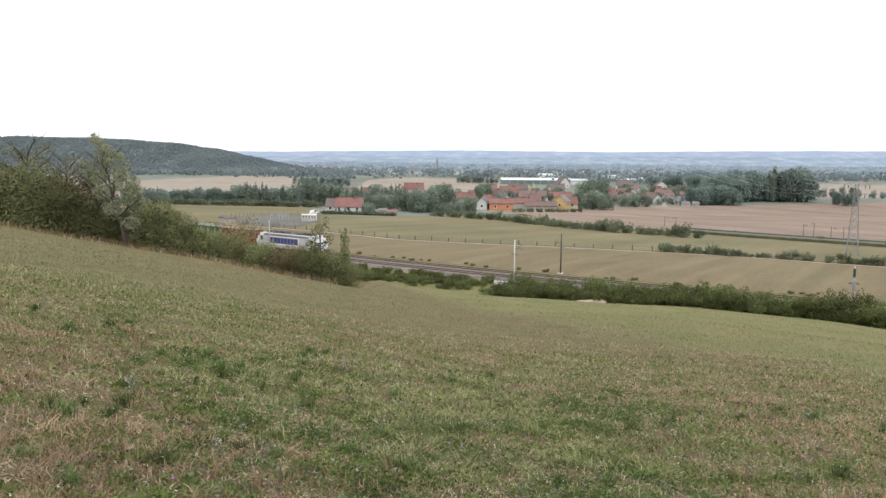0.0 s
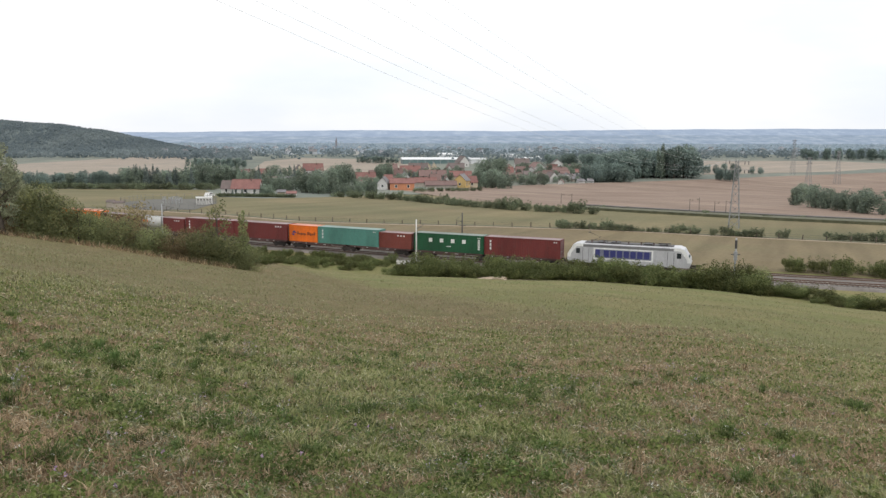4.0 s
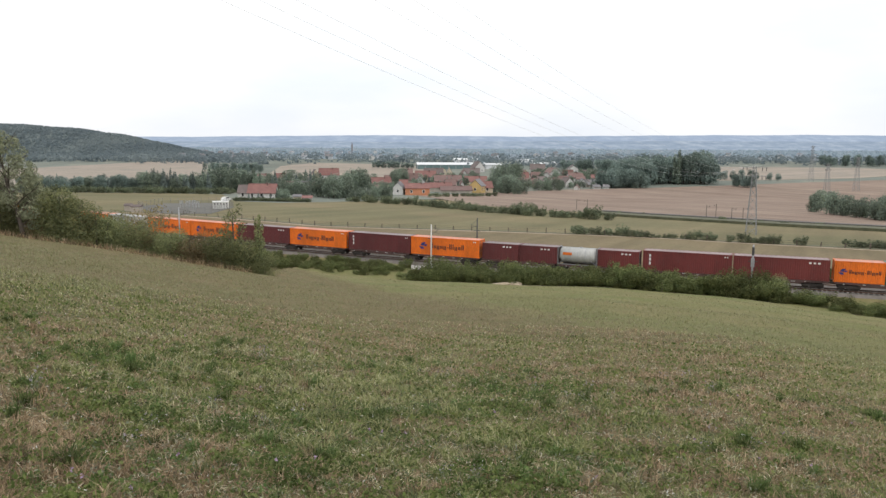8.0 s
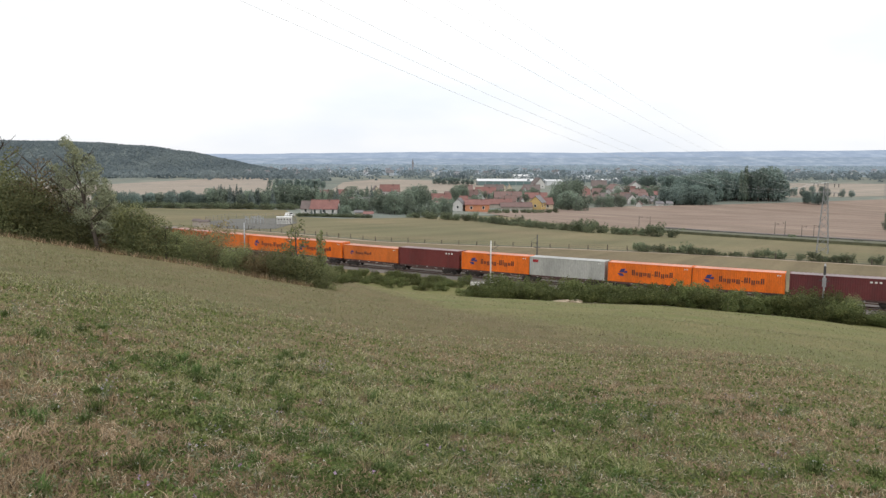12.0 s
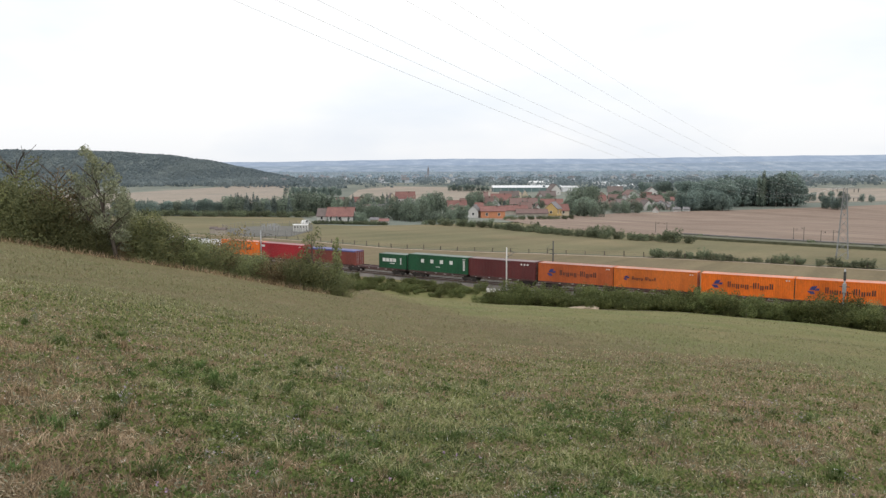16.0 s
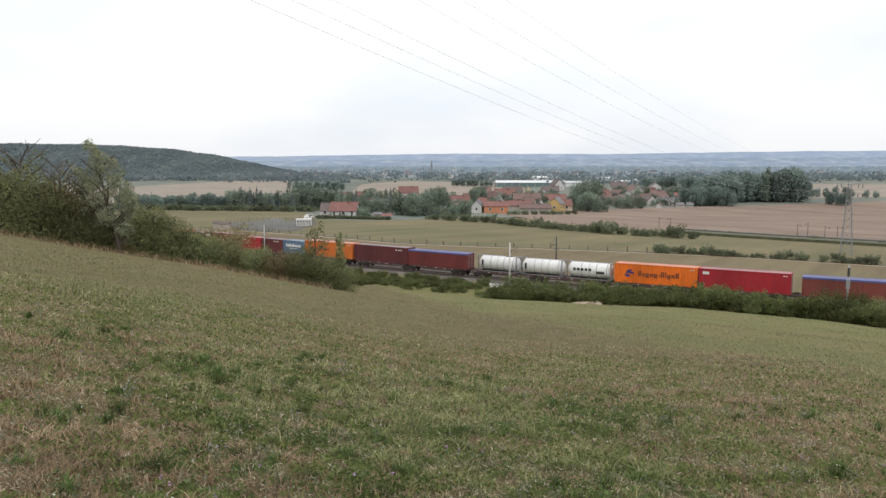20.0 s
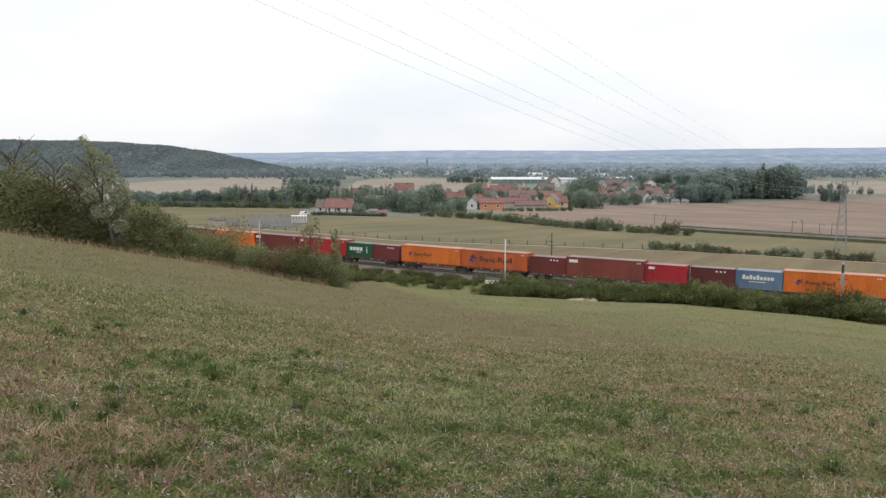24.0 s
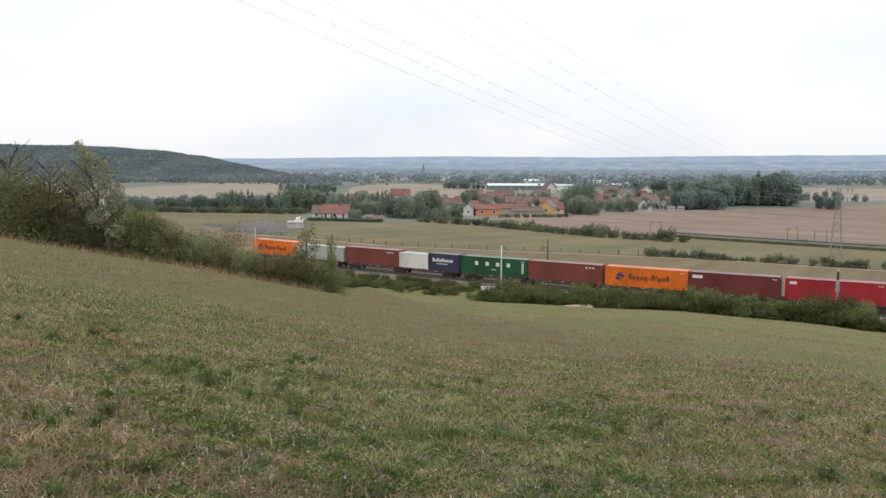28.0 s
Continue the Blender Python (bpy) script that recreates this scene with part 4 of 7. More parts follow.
def woods():
    """Groves round the village: rows and clumps of trees of about the given height."""
    G1 = "trees round the village"
    def clump(a, b, n, kinds, h, depth, seed):
        r = random.Random(seed)
        for i in range(n):
            u = (i + r.random()) / n
            x, y = a[0] + (b[0] - a[0]) * u, a[1] + (b[1] - a[1]) * u + depth * r.random()
            k = r.choice(kinds)
            full = {"b": 10.3, "p": 15.0, "f": 12.2, "s": 2.2, "w": 10.3}[k[0]]
            put(k, x, y, h * r.uniform(0.8, 1.12) / full, r.uniform(0, 360), r.uniform(0.92, 1.1), group=G1)
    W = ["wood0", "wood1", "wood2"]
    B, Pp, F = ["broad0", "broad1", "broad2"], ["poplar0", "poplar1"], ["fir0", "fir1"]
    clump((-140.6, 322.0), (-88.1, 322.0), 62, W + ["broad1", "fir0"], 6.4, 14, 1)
    clump((-129.5, 316.4), (-50.5, 303.3), 44, ["scrub0", "scrub1", "scrub2"], 2.2, 4, 101)
    clump((-90.0, 318.1), (-60.5, 310.8), 56, F + F + F + B, 8.4, 12, 2)
    clump((-63.1, 318.1), (-40.1, 303.7), 24, Pp + Pp + B, 9.4, 10, 3)
    clump((-113.7, 565.1), (-69.2, 511.6), 22, W, 6.0, 30, 31)
    clump((-44.2, 270.1), (-18.2, 262.2), 46, ["scrub0", "scrub1", "scrub2"], 1.15, 1, 4)
    clump((-31.5, 297.0), (-20.6, 297.0), 9, B, 6.0, 8, 5)
    clump((-18.1, 275.6), (-4.9, 278.5), 12, B, 8.0, 14, 6)
    clump((-7.5, 318.1), (0.2, 318.1), 6, B, 11.5, 6, 7)
    clump((-4.7, 267.4), (10.4, 275.6), 9, B, 5.0, 8, 8)
    clump((-46.4, 342.5), (-22.9, 370.8), 14, B + F, 7.0, 40, 9)
    clump((13.6, 360.9), (20.7, 370.8), 4, B, 9.0, 20, 10)
    clump((7.4, 631.1), (38.9, 616.7), 14, W, 6.0, 10, 11)
    clump((53.1, 310.8), (63.8, 300.3), 11, B, 7.5, 12, 12)
    clump((65.4, 360.9), (75.3, 351.4), 6, B, 10.0, 25, 13)
    clump((74.7, 325.9), (85.5, 325.9), 7, B, 5.5, 6, 14)
    clump((113.5, 342.5), (130.2, 342.5), 12, W, 6.5, 12, 15)
    clump((75.9, 342.5), (112.5, 342.5), 13, B, 3.4, 10, 115)
    clump((96.9, 416.7), (144.2, 430.0), 12, B, 5.2, 20, 116)
    clump((110.0, 342.5), (130.2, 342.5), 16, W, 9.0, 22, 16)
    clump((138.1, 370.8), (181.3, 381.3), 34, W, 14.0, 40, 17)
    clump((157.8, 376.0), (161.1, 376.0), 3, Pp, 16.5, 6, 18)
    clump((170.9, 381.3), (180.7, 381.3), 9, Pp + W, 16.0, 14, 19)
    clump((148.9, 531.7), (184.4, 459.3), 30, W, 9.8, 60, 20)
    clump((17.5, 360.9), (62.4, 392.4), 16, B, 5.5, 50, 21)
    clump((1.4, 318.1), (15.1, 310.8), 8, B, 4.5, 10, 27)
    clump((19.2, 322.0), (54.9, 329.9), 13, B + F, 2.6, 8, 127)
    clump((20.7, 370.8), (63.8, 392.4), 14, B + F, 4.0, 14, 128)
    clump((-36.7, 303.7), (-5.4, 303.7), 16, B + F, 4.6, 10, 129)
    clump((24.6, 287.5), (50.6, 290.6), 16, ["scrub0", "scrub1"], 1.5, 1, 28)
    clump((87.3, 430.0), (136.7, 416.7), 18, B, 6.0, 50, 29)
    clump((180.9, 360.9), (181.9, 342.5), 7, W, 6.0, 5, 22)
    clump((204.3, 430.0), (237.9, 416.7), 8, W, 6.0, 5, 23)
    clump((154.5, 248.2), (152.5, 231.7), 5, B, 5.0, 5, 24)
    clump((135.2, 206.1), (142.2, 174.0), 22, B, 6.8, 14, 25)
    clump((148.0, 238.3), (149.4, 228.8), 8, ["scrub0", "scrub1", "scrub2"], 2.8, 4, 125)
    clump((-41.5, 273.5), (-31.0, 271.0), 5, F, 3.0, 1, 135)
    clump((-31.0, 272.0), (-27.0, 274.0), 4, B + F, 4.2, 3, 136)
    clump((22.0, 330.0), (60.0, 345.0), 16, B + F, 4.6, 30, 131)
    clump((74.0, 380.0), (128.0, 372.0), 20, B + F, 4.4, 30, 132)
    clump((66.0, 335.0), (84.0, 330.0), 9, B + F, 5.4, 20, 133)
    clump((-30.0, 330.0), (6.0, 335.0), 16, B + F, 6.0, 40, 134)
    clump((458.2, 719.6), (583.1, 686.6), 26, W, 11.0, 40, 26)


woods()


# ---------------------------------------------------------------- the village and what lies round it
def house(x, y, w, wall_h, roof_h, walls, roof, mode="side", turn=0.0, deep=None, label="", panes=True):
    """A gabled house: thick walls with gables, an overhanging roof in two slopes, a chimney and windows.
    mode: whether its long side or its gable looks towards the railway."""
    ob = thing("house", label or "%s house with a %s roof" % ({"plaster": "white-plastered", "cream": "cream-plastered", "terracotta": "orange-plastered", "yellow": "yellow-plastered", "beige": "grey-beige"}.get(walls, "pale"), {"red": "red tiled", "old": "weathered reddish tiled", "brown": "brown tiled", "grey": "grey", "hazy": "haze-greyed", "pale": "pale metal"}[roof]), "house", "houses of the village",
               at=at_afar(x, y, 0, radians(turn) + 0.6 * math.atan2(-x, y)))
    if mode == "side":
        lx, ly = w, deep or max(5.5, min(9.0, w * 0.7))
    else:
        lx, ly = deep or w * 1.3, w
    hx, hy = lx / 2, ly / 2
    rot = Matrix.Rotation(radians(90), 4, "Z") if mode == "gable" else Matrix()
    base = Matrix.Translation((0, hx if mode == "gable" else hy, 0)) @ rot
    H, K = wall_h, wall_h + roof_h
    body = Geo().prism([(-hy, -0.3), (hy, -0.3), (hy, H), (0, K), (-hy, H)], -hx, hx, "x")
    p = part("wall", body, PAINT[walls], ob)
    p.matrix_basis = base
    t, o = 0.16, 0.35
    for s in (-1, 1):
        sl = roof_h / hy
        r = Geo().prism([(0, K + t), (s * (hy + o), H - o * sl + t), (s * (hy + o), H - o * sl + 0.02), (0, K + 0.02)], -hx - 0.25, hx + 0.25, "x")
        q = part("roof", r, ROOF[roof], ob)
        q.matrix_basis = base
        if s < 0 and w > 6:
            c = part("chimney", Geo().box(hx * 0.3, hx * 0.3 + 0.5, -0.7, -0.25, K - roof_h * 0.3, K + 0.55), ROOF["old"], ob)
            c.matrix_basis = base
    q = part("ridge_cap", Geo().prism([(-0.18, K + 0.08), (0.18, K + 0.08), (0, K + 0.3)], -hx - 0.25, hx + 0.25, "x"), ROOF[roof], ob)
    q.matrix_basis = base
    if panes and H > 1.9:
        n = max(1, int(lx / 3.2))
        storeys = 1 if H < 4.2 else 2
        for f in range(storeys):
            for i in range(n):
                xx = -hx + lx * (i + 0.5) / n
                zz = 0.95 + 2.6 * f
                if zz + 1.2 > H:
                    continue
                win = part("window", Geo().box(xx - 0.5, xx + 0.5, -hy - 0.035, -hy + 0.05, zz, zz + 1.2), M_WHITE_ON, ob, "white window frame")
                win.matrix_basis = base
                part("pane", Geo().box(xx - 0.40, xx + 0.40, -hy - 0.045, -hy - 0.03, zz + 0.1, zz + 1.1), M_GLASS, win, "dark glass pane")
        for yy in ((-hy * 0.45, hy * 0.45) if ly > 5 else (0.0,)):
            win = part("window", Geo().box(-hx - 0.035, -hx + 0.05, yy - 0.5, yy + 0.5, 0.95, min(2.1, H)), M_WHITE_ON, ob, "white window frame")
            win.matrix_basis = base
            part("pane", Geo().box(-hx - 0.045, -hx - 0.03, yy - 0.4, yy + 0.4, 1.05, min(2.0, H - 0.1)), M_GLASS, win, "dark glass pane")
    return ob


def hall(x, y, w, h, roof_h, walls, roof, label, deep=18.0):
    """A long industrial hall with a shallow roof, gutters and a row of bays."""
    ob = thing("industrial_hall", label, "hall", "halls beyond the village", at=at_afar(x, y))
    part("wall", Geo().box(-w / 2, w / 2, 0, deep, -0.3, h), walls, ob)
    part("roof", Geo().prism([(-0.4, h), (deep + 0.4, h), (deep + 0.4, h + 0.2), (deep / 2, h + roof_h), (-0.4, h + 0.2)], -w / 2 - 0.4, w / 2 + 0.4, "x"), ROOF["pale"], ob, "pale sheet-metal roof")
    n = max(2, int(w / 6))
    for i in range(n + 1):
        xx = -w / 2 + w * i / n
        part("pilaster", Geo().box(xx - 0.18, xx + 0.18, -0.12, 0.0, -0.2, h - 0.1), M_STEEL, ob)


M_TEAL_WALL = surf("teal_sheet_wall", (0.10, 0.17, 0.17), (0.14, 0.21, 0.21), 0.1, 2, 0.6)
M_WHITE_WALL = surf("white_sheet_wall", (0.62, 0.64, 0.66), (0.72, 0.73, 0.74), 0.1, 2, 0.6)


def village():
    rows = [
        (-36.0, 275.6, 9.7, 2.4, 2.8, "plaster", "red", "side", -8),
        (-42.9, 278.5, 3.5, 2.3, 2.4, "plaster", "brown", "side", -8),
        (-19.7, 270.1, 3.2, 0.9, 0.5, "plaster", "red", "side", 0),
        (-23.3, 272.8, 2.8, 1.2, 0.5, "cream", "grey", "side", 0),
        (-41.0, 386.8, 5.1, 2.6, 2.1, "plaster", "red", "side", 10),
        (-34.0, 381.3, 2.5, 3.4, 2.4, "plaster", "grey", "gable", 0),
        (-25.9, 322.0, 5.7, 1.7, 2.2, "plaster", "grey", "side", -5),
        (-28.5, 322.0, 2.1, 1.7, 2.2, "plaster", "grey", "gable", 0),
        (-25.4, 410.4, 4.5, 3.0, 2.9, "cream", "brown", "gable", 10),
        (-18.7, 423.3, 10.6, 2.8, 3.3, "plaster", "red", "side", 5),
        (-48.8, 381.3, 6.2, 2.0, 2.7, "beige", "old", "side", -5),
        (7.8, 342.5, 8.6, 2.3, 2.4, "cream", "red", "side", 5),
        (12.9, 381.3, 5.1, 1.7, 2.4, "beige", "old", "side", 5),
        (13.1, 300.3, 4.0, 2.7, 2.1, "plaster", "grey", "gable", -15),
        (16.8, 325.9, 3.4, 2.2, 2.3, "beige", "red", "side", 0),
        (20.6, 297.0, 9.4, 2.8, 1.6, "terracotta", "red", "side", 0),
        (26.3, 360.9, 4.3, 2.1, 2.5, "plaster", "grey", "gable", 0),
        (23.9, 386.8, 6.3, 2.0, 2.7, "beige", "old", "side", 0),
        (32.4, 404.2, 10.7, 2.4, 3.1, "cream", "red", "side", 0),
        (31.9, 318.1, 9.4, 1.9, 1.7, "beige", "red", "side", 4),
        (37.6, 310.8, 12.8, 1.1, 1.4, "beige", "old", "side", 2),
        (40.2, 365.8, 13.0, 2.2, 2.5, "beige", "old", "side", 2),
        (53.6, 367.5, 10.5, 1.9, 2.3, "cream", "red", "side", -3),
        (37.6, 338.2, 5.5, 2.0, 2.1, "beige", "old", "side", -10),
        (45.1, 310.8, 5.0, 3.0, 2.4, "yellow", "grey", "gable", -20),
        (50.2, 310.8, 4.6, 2.3, 2.2, "cream", "red", "side", 10),
        (40.9, 451.6, 11.3, 2.3, 3.1, "beige", "brown", "side", 0),
        (49.3, 444.2, 3.3, 3.6, 2.7, "cream", "grey", "gable", 0),
        (63.4, 451.6, 9.6, 2.7, 2.8, "beige", "brown", "side", 0),
        (82.1, 542.4, 7.2, 3.6, 3.8, "plaster", "brown", "gable", 20),
        (78.6, 360.9, 9.6, 1.6, 2.0, "cream", "old", "side", 5),
        (98.4, 410.4, 5.9, 2.3, 2.5, "plaster", "brown", "gable", -12),
        (114.2, 451.6, 7.6, 3.0, 2.8, "plaster", "old", "gable", 20),
        (144.1, 521.5, 8.4, 2.7, 2.9, "plaster", "brown", "gable", 0),
        (115.0, 410.4, 7.2, 2.1, 2.4, "plaster", "old", "side", 15),
        (94.5, 346.9, 4.6, 2.3, 2.3, "plaster", "brown", "gable", 24),
        (111.0, 386.8, 4.6, 2.3, 1.2, "plaster", "old", "side", 0),
        (112.4, 376.0, 3.9, 1.4, 0.9, "plaster", "grey", "side", 0),
        (117.9, 376.0, 6.1, 1.1, 0.9, "cream", "grey", "side", 0),
        (151.4, 437.0, 8.1, 2.3, 2.4, "plaster", "old", "side", 8),
        (116.9, 511.6, 9.8, 3.0, 3.6, "plaster", "brown", "side", 0),
        (102.0, 351.4, 3.1, 2.3, 1.6, "plaster", "grey", "gable", 8),
        (94.5, 365.8, 5.4, 1.9, 2.0, "cream", "old", "side", 0),
        (85.7, 410.4, 6.6, 2.1, 2.5, "plaster", "red", "side", 4),
        (85.0, 356.1, 4.7, 1.6, 1.4, "beige", "brown", "side", 0),
        (126.2, 410.4, 5.4, 1.8, 1.6, "plaster", "red", "side", 0),
        (17.4, 386.8, 5.1, 2.0, 2.4, "cream", "red", "side", 0),
        (54.6, 416.7, 4.3, 2.5, 2.9, "plaster", "old", "gable", 10),
        (35.8, 370.8, 3.8, 2.2, 2.3, "plaster", "red", "gable", -10),
        (78.5, 416.7, 6.1, 2.5, 2.6, "plaster", "red", "side", 0),
        (-7.4, 370.8, 4.4, 1.9, 2.0, "cream", "old", "side", 0),
        (91.1, 386.8, 4.6, 1.7, 1.7, "beige", "brown", "side", 6),
        (91.7, 370.8, 3.8, 1.9, 1.6, "plaster", "old", "gable", 12),
        (101.9, 386.8, 5.1, 1.7, 2.0, "beige", "old", "side", -6),
        (108.0, 365.8, 3.5, 1.6, 1.3, "plaster", "brown", "gable", -14),
        (106.6, 351.4, 3.9, 1.3, 1.0, "beige", "grey", "side", 8),
        (114.8, 360.9, 4.8, 1.1, 1.1, "plaster", "old", "side", -4),
        (125.8, 386.8, 4.6, 1.4, 1.4, "beige", "brown", "side", 4),
        (118.3, 416.7, 6.1, 1.8, 2.1, "cream", "old", "side", 10),
        (136.9, 437.0, 7.7, 1.9, 2.3, "beige", "old", "side", -5),
        (131.7, 392.4, 4.6, 1.2, 1.2, "plaster", "grey", "side", 0),
        (136.4, 459.3, 7.4, 2.0, 2.4, "beige", "brown", "side", 5),
        (97.4, 430.0, 5.7, 1.9, 2.2, "beige", "old", "side", 0),
        (97.3, 459.3, 5.4, 2.0, 2.4, "cream", "old", "gable", 15),
        (123.6, 459.3, 6.1, 2.0, 2.4, "beige", "red", "side", -8),
        (-21.2, 342.5, 3.0, 1.5, 1.3, "plaster", "red", "gable", 10),
        (-33.3, 342.5, 3.5, 1.5, 1.5, "beige", "old", "side", -10),
        (-10.7, 346.9, 3.6, 1.3, 1.3, "beige", "brown", "side", 0),
        (26.1, 467.3, 6.9, 2.1, 2.4, "beige", "old", "side", 5),
        (50.2, 484.1, 5.0, 2.1, 2.5, "cream", "brown", "gable", 8),
        (27.3, 334.0, 3.0, 1.5, 1.5, "plaster", "old", "gable", 8),
        (37.3, 351.4, 2.3, 1.6, 1.8, "plaster", "brown", "gable", -8),
        (43.9, 342.5, 2.0, 1.5, 1.8, "plaster", "old", "gable", 12),
        (5.2, 322.0, 2.8, 1.2, 1.2, "beige", "old", "side", 6),
        (3.7, 360.9, 2.7, 1.6, 1.6, "plaster", "red", "gable", 0),
        (86.8, 342.5, 2.8, 1.5, 1.5, "plaster", "brown", "gable", 14),
        (92.8, 329.9, 2.2, 1.2, 1.2, "plaster", "old", "gable", -12),
        (104.9, 338.2, 3.0, 1.0, 0.7, "plaster", "grey", "side", 5),
        (110.5, 342.5, 2.5, 0.8, 0.8, "plaster", "grey", "side", 0),
        (77.7, 334.0, 3.0, 1.2, 1.0, "plaster", "brown", "side", 0),
        (87.5, 484.1, 4.3, 2.5, 2.5, "plaster", "brown", "gable", 6),
    ]
    for x, y, w, wall_h, roof_h, walls, roof, mode, turn in rows:
        house(x, y, w, wall_h, roof_h, walls, roof, mode, turn)
    hall(70.6, 616.7, 55.4, 3.2, 1.8, M_TEAL_WALL, "pale", "long low hall with a teal wall and pale roof")
    hall(117.1, 848.8, 35.0, 2.5, 1.9, M_WHITE_WALL, "pale", "long white sheet-metal industrial hall")
    hall(104.6, 616.7, 12.7, 3.2, 1.4, M_WHITE_WALL, "pale", "white sheet-metal industrial hall beyond the village")
    hall(170.0, 798.7, 14.1, 2.9, 1.5, M_WHITE_WALL, "pale", "white sheet-metal industrial hall beyond the village")
    hall(163.0, 696.0, 13.8, 2.1, 1.3, M_WHITE_WALL, "pale", "white sheet-metal industrial hall beyond the village")
    hall(185.1, 714.4, 10.5, 2.6, 1.3, M_WHITE_WALL, "pale", "white sheet-metal industrial hall beyond the village")


def far_town():
    """Small houses scattered among trees across the valley."""
    r = random.Random(11)
    for i in range(84):
        u = r.random()
        d = r.uniform(930, 1500)
        k = r.uniform(-0.23, 0.02) if i < 46 else r.uniform(0.02, 0.62)
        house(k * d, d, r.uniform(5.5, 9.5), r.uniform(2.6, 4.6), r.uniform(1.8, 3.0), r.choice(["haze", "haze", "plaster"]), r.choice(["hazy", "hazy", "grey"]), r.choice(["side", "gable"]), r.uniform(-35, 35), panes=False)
    spire = thing("church_tower", "slender distant church tower with a pointed roof", "tower", at=at_afar(-18.5, 1250.0))
    part("shaft", Geo().box(-1.5, 1.5, -1.5, 1.5, -0.5, 14), ROOF["hazy"], spire)
    part("roof", Geo().add([(-1.7, -1.7, 14), (1.7, -1.7, 14), (1.7, 1.7, 14), (-1.7, 1.7, 14), (0, 0, 23)], [(0, 1, 4), (1, 2, 4), (2, 3, 4), (3, 0, 4), (3, 2, 1, 0)]), ROOF["grey"], spire)
    rng = np.random.default_rng(8)
    quads, hazy = [], []
    for band in range(26):
        d0 = 640 * (2900 / 640) ** (band / 25)
        n = 250
        az = np.arctan(rng.uniform(-0.75, 0.85, n))
        gap = np.sin(az * 23 + band * 1.9) + 0.6 * np.sin(az * 61 + band * 4.1)
        for a, g0 in zip(az, gap):
            k = math.tan(a)
            if g0 < -0.35 or (d0 < 760 and (-0.32 < k < -0.18 or -0.12 < k < 0.12 or k > 0.46)) or (d0 < 900 and k < -0.3):
                continue
            d = d0 * rng.uniform(0.97, 1.05)
            h = rng.uniform(4, 11)
            c = np.array([k * d, d, h * 0.42])
            v = rng.normal(size=(20, 3))
            v /= np.linalg.norm(v, axis=1)[:, None]
            (quads if d0 < 1150 else hazy).append(leaf_quads(rng, c + v * [h * 0.7, h * 0.5, h * 0.40], h * 0.36, 0.0, 0.5 * v + [0, -0.4, 0.6], 1.0, 0.22))
    for k in np.linspace(-0.52, -0.13, 170):
        d = rng.uniform(800, 880)
        h = rng.uniform(6, 11)
        v = rng.normal(size=(20, 3))
        v /= np.linalg.norm(v, axis=1)[:, None]
        quads.append(leaf_quads(rng, np.array([k * d, d, h * 0.42]) + v * [h * 0.7, h * 0.5, h * 0.40], h * 0.36, 0.0, 0.5 * v + [0, -0.4, 0.6], 1.0, 0.22))
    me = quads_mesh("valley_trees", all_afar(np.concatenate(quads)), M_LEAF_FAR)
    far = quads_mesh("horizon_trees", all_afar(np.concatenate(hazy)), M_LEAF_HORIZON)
    tagged(new("horizon_trees", far), "woods near the horizon in haze-blue colours", "trees", kind="stuff")
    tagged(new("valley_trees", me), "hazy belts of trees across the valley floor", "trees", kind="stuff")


village()
far_town()


# ---------------------------------------------------------------- field path, fence, second railway, substation
def path_strip(name, points, width, material, z, label):
    g = Geo()
    p = np.array(points, float)
    t = np.gradient(p, axis=0)
    t /= np.hypot(t[:, 0], t[:, 1])[:, None]
    for (x, y), (dx, dy) in zip(p, t):
        g.v += [(x - dy * width / 2, y + dx * width / 2, z), (x + dy * width / 2, y - dx * width / 2, z), (x + dy * width / 2, y - dx * width / 2, -0.2), (x - dy * width / 2, y + dx * width / 2, -0.2)]
    g.v = [tuple(q) for q in all_afar(g.v)]
    n = len(p)
    g.f = [(4 * i + k, 4 * i + (k + 1) % 4, 4 * i + 4 + (k + 1) % 4, 4 * i + 4 + k) for i in range(n - 1) for k in range(4)]
    return tagged(new(name, g.mesh(name, material)), label, "path", kind="structure")


path_strip("field_path", list(line_of(FENCE, 6)), 1.5, M_DIRT, 0.10, "narrow dirt path between two fields")
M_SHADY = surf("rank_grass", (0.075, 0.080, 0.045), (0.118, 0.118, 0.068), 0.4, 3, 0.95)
path_strip("grass_verge", [(x + 1.2, y + 1.6) for x, y in line_of(FENCE, 6)], 1.6, M_SHADY, 0.12, "strip of rank dark grass along the path")


def fence():
    ob = thing("pasture_fence", "line of weathered wooden posts with sagging wire", "fence")
    post = Geo().prism([(-0.08, -0.08), (0.08, -0.08), (0.08, 0.08), (-0.08, 0.08)], -0.3, 1.25, "z").mesh("post", M_WOOD)
    pts = list(line_of(FENCE[1:10], 4.3))
    for i, (x, y) in enumerate(pts):
        s = part("post", post, None, ob)
        s.matrix_basis = at_afar(x, y + 1.2, 0.05) @ Euler((radians(R.uniform(-5, 5)), radians(R.uniform(-5, 5)), R.random())).to_matrix().to_4x4() @ Matrix.Diagonal((1, 1, R.uniform(0.75, 1.1), 1))
    for z in (0.6, 1.0):
        part("wire", Geo().tube([afar(x, y + 1.2, z)[0] for x, y in pts], 0.014, 4), M_DARKSTEEL, ob)


fence()


M_BALLAST_OLD = surf("old_dark_ballast", (0.085, 0.078, 0.072), (0.125, 0.115, 0.105), 0.5, 8, 0.95)


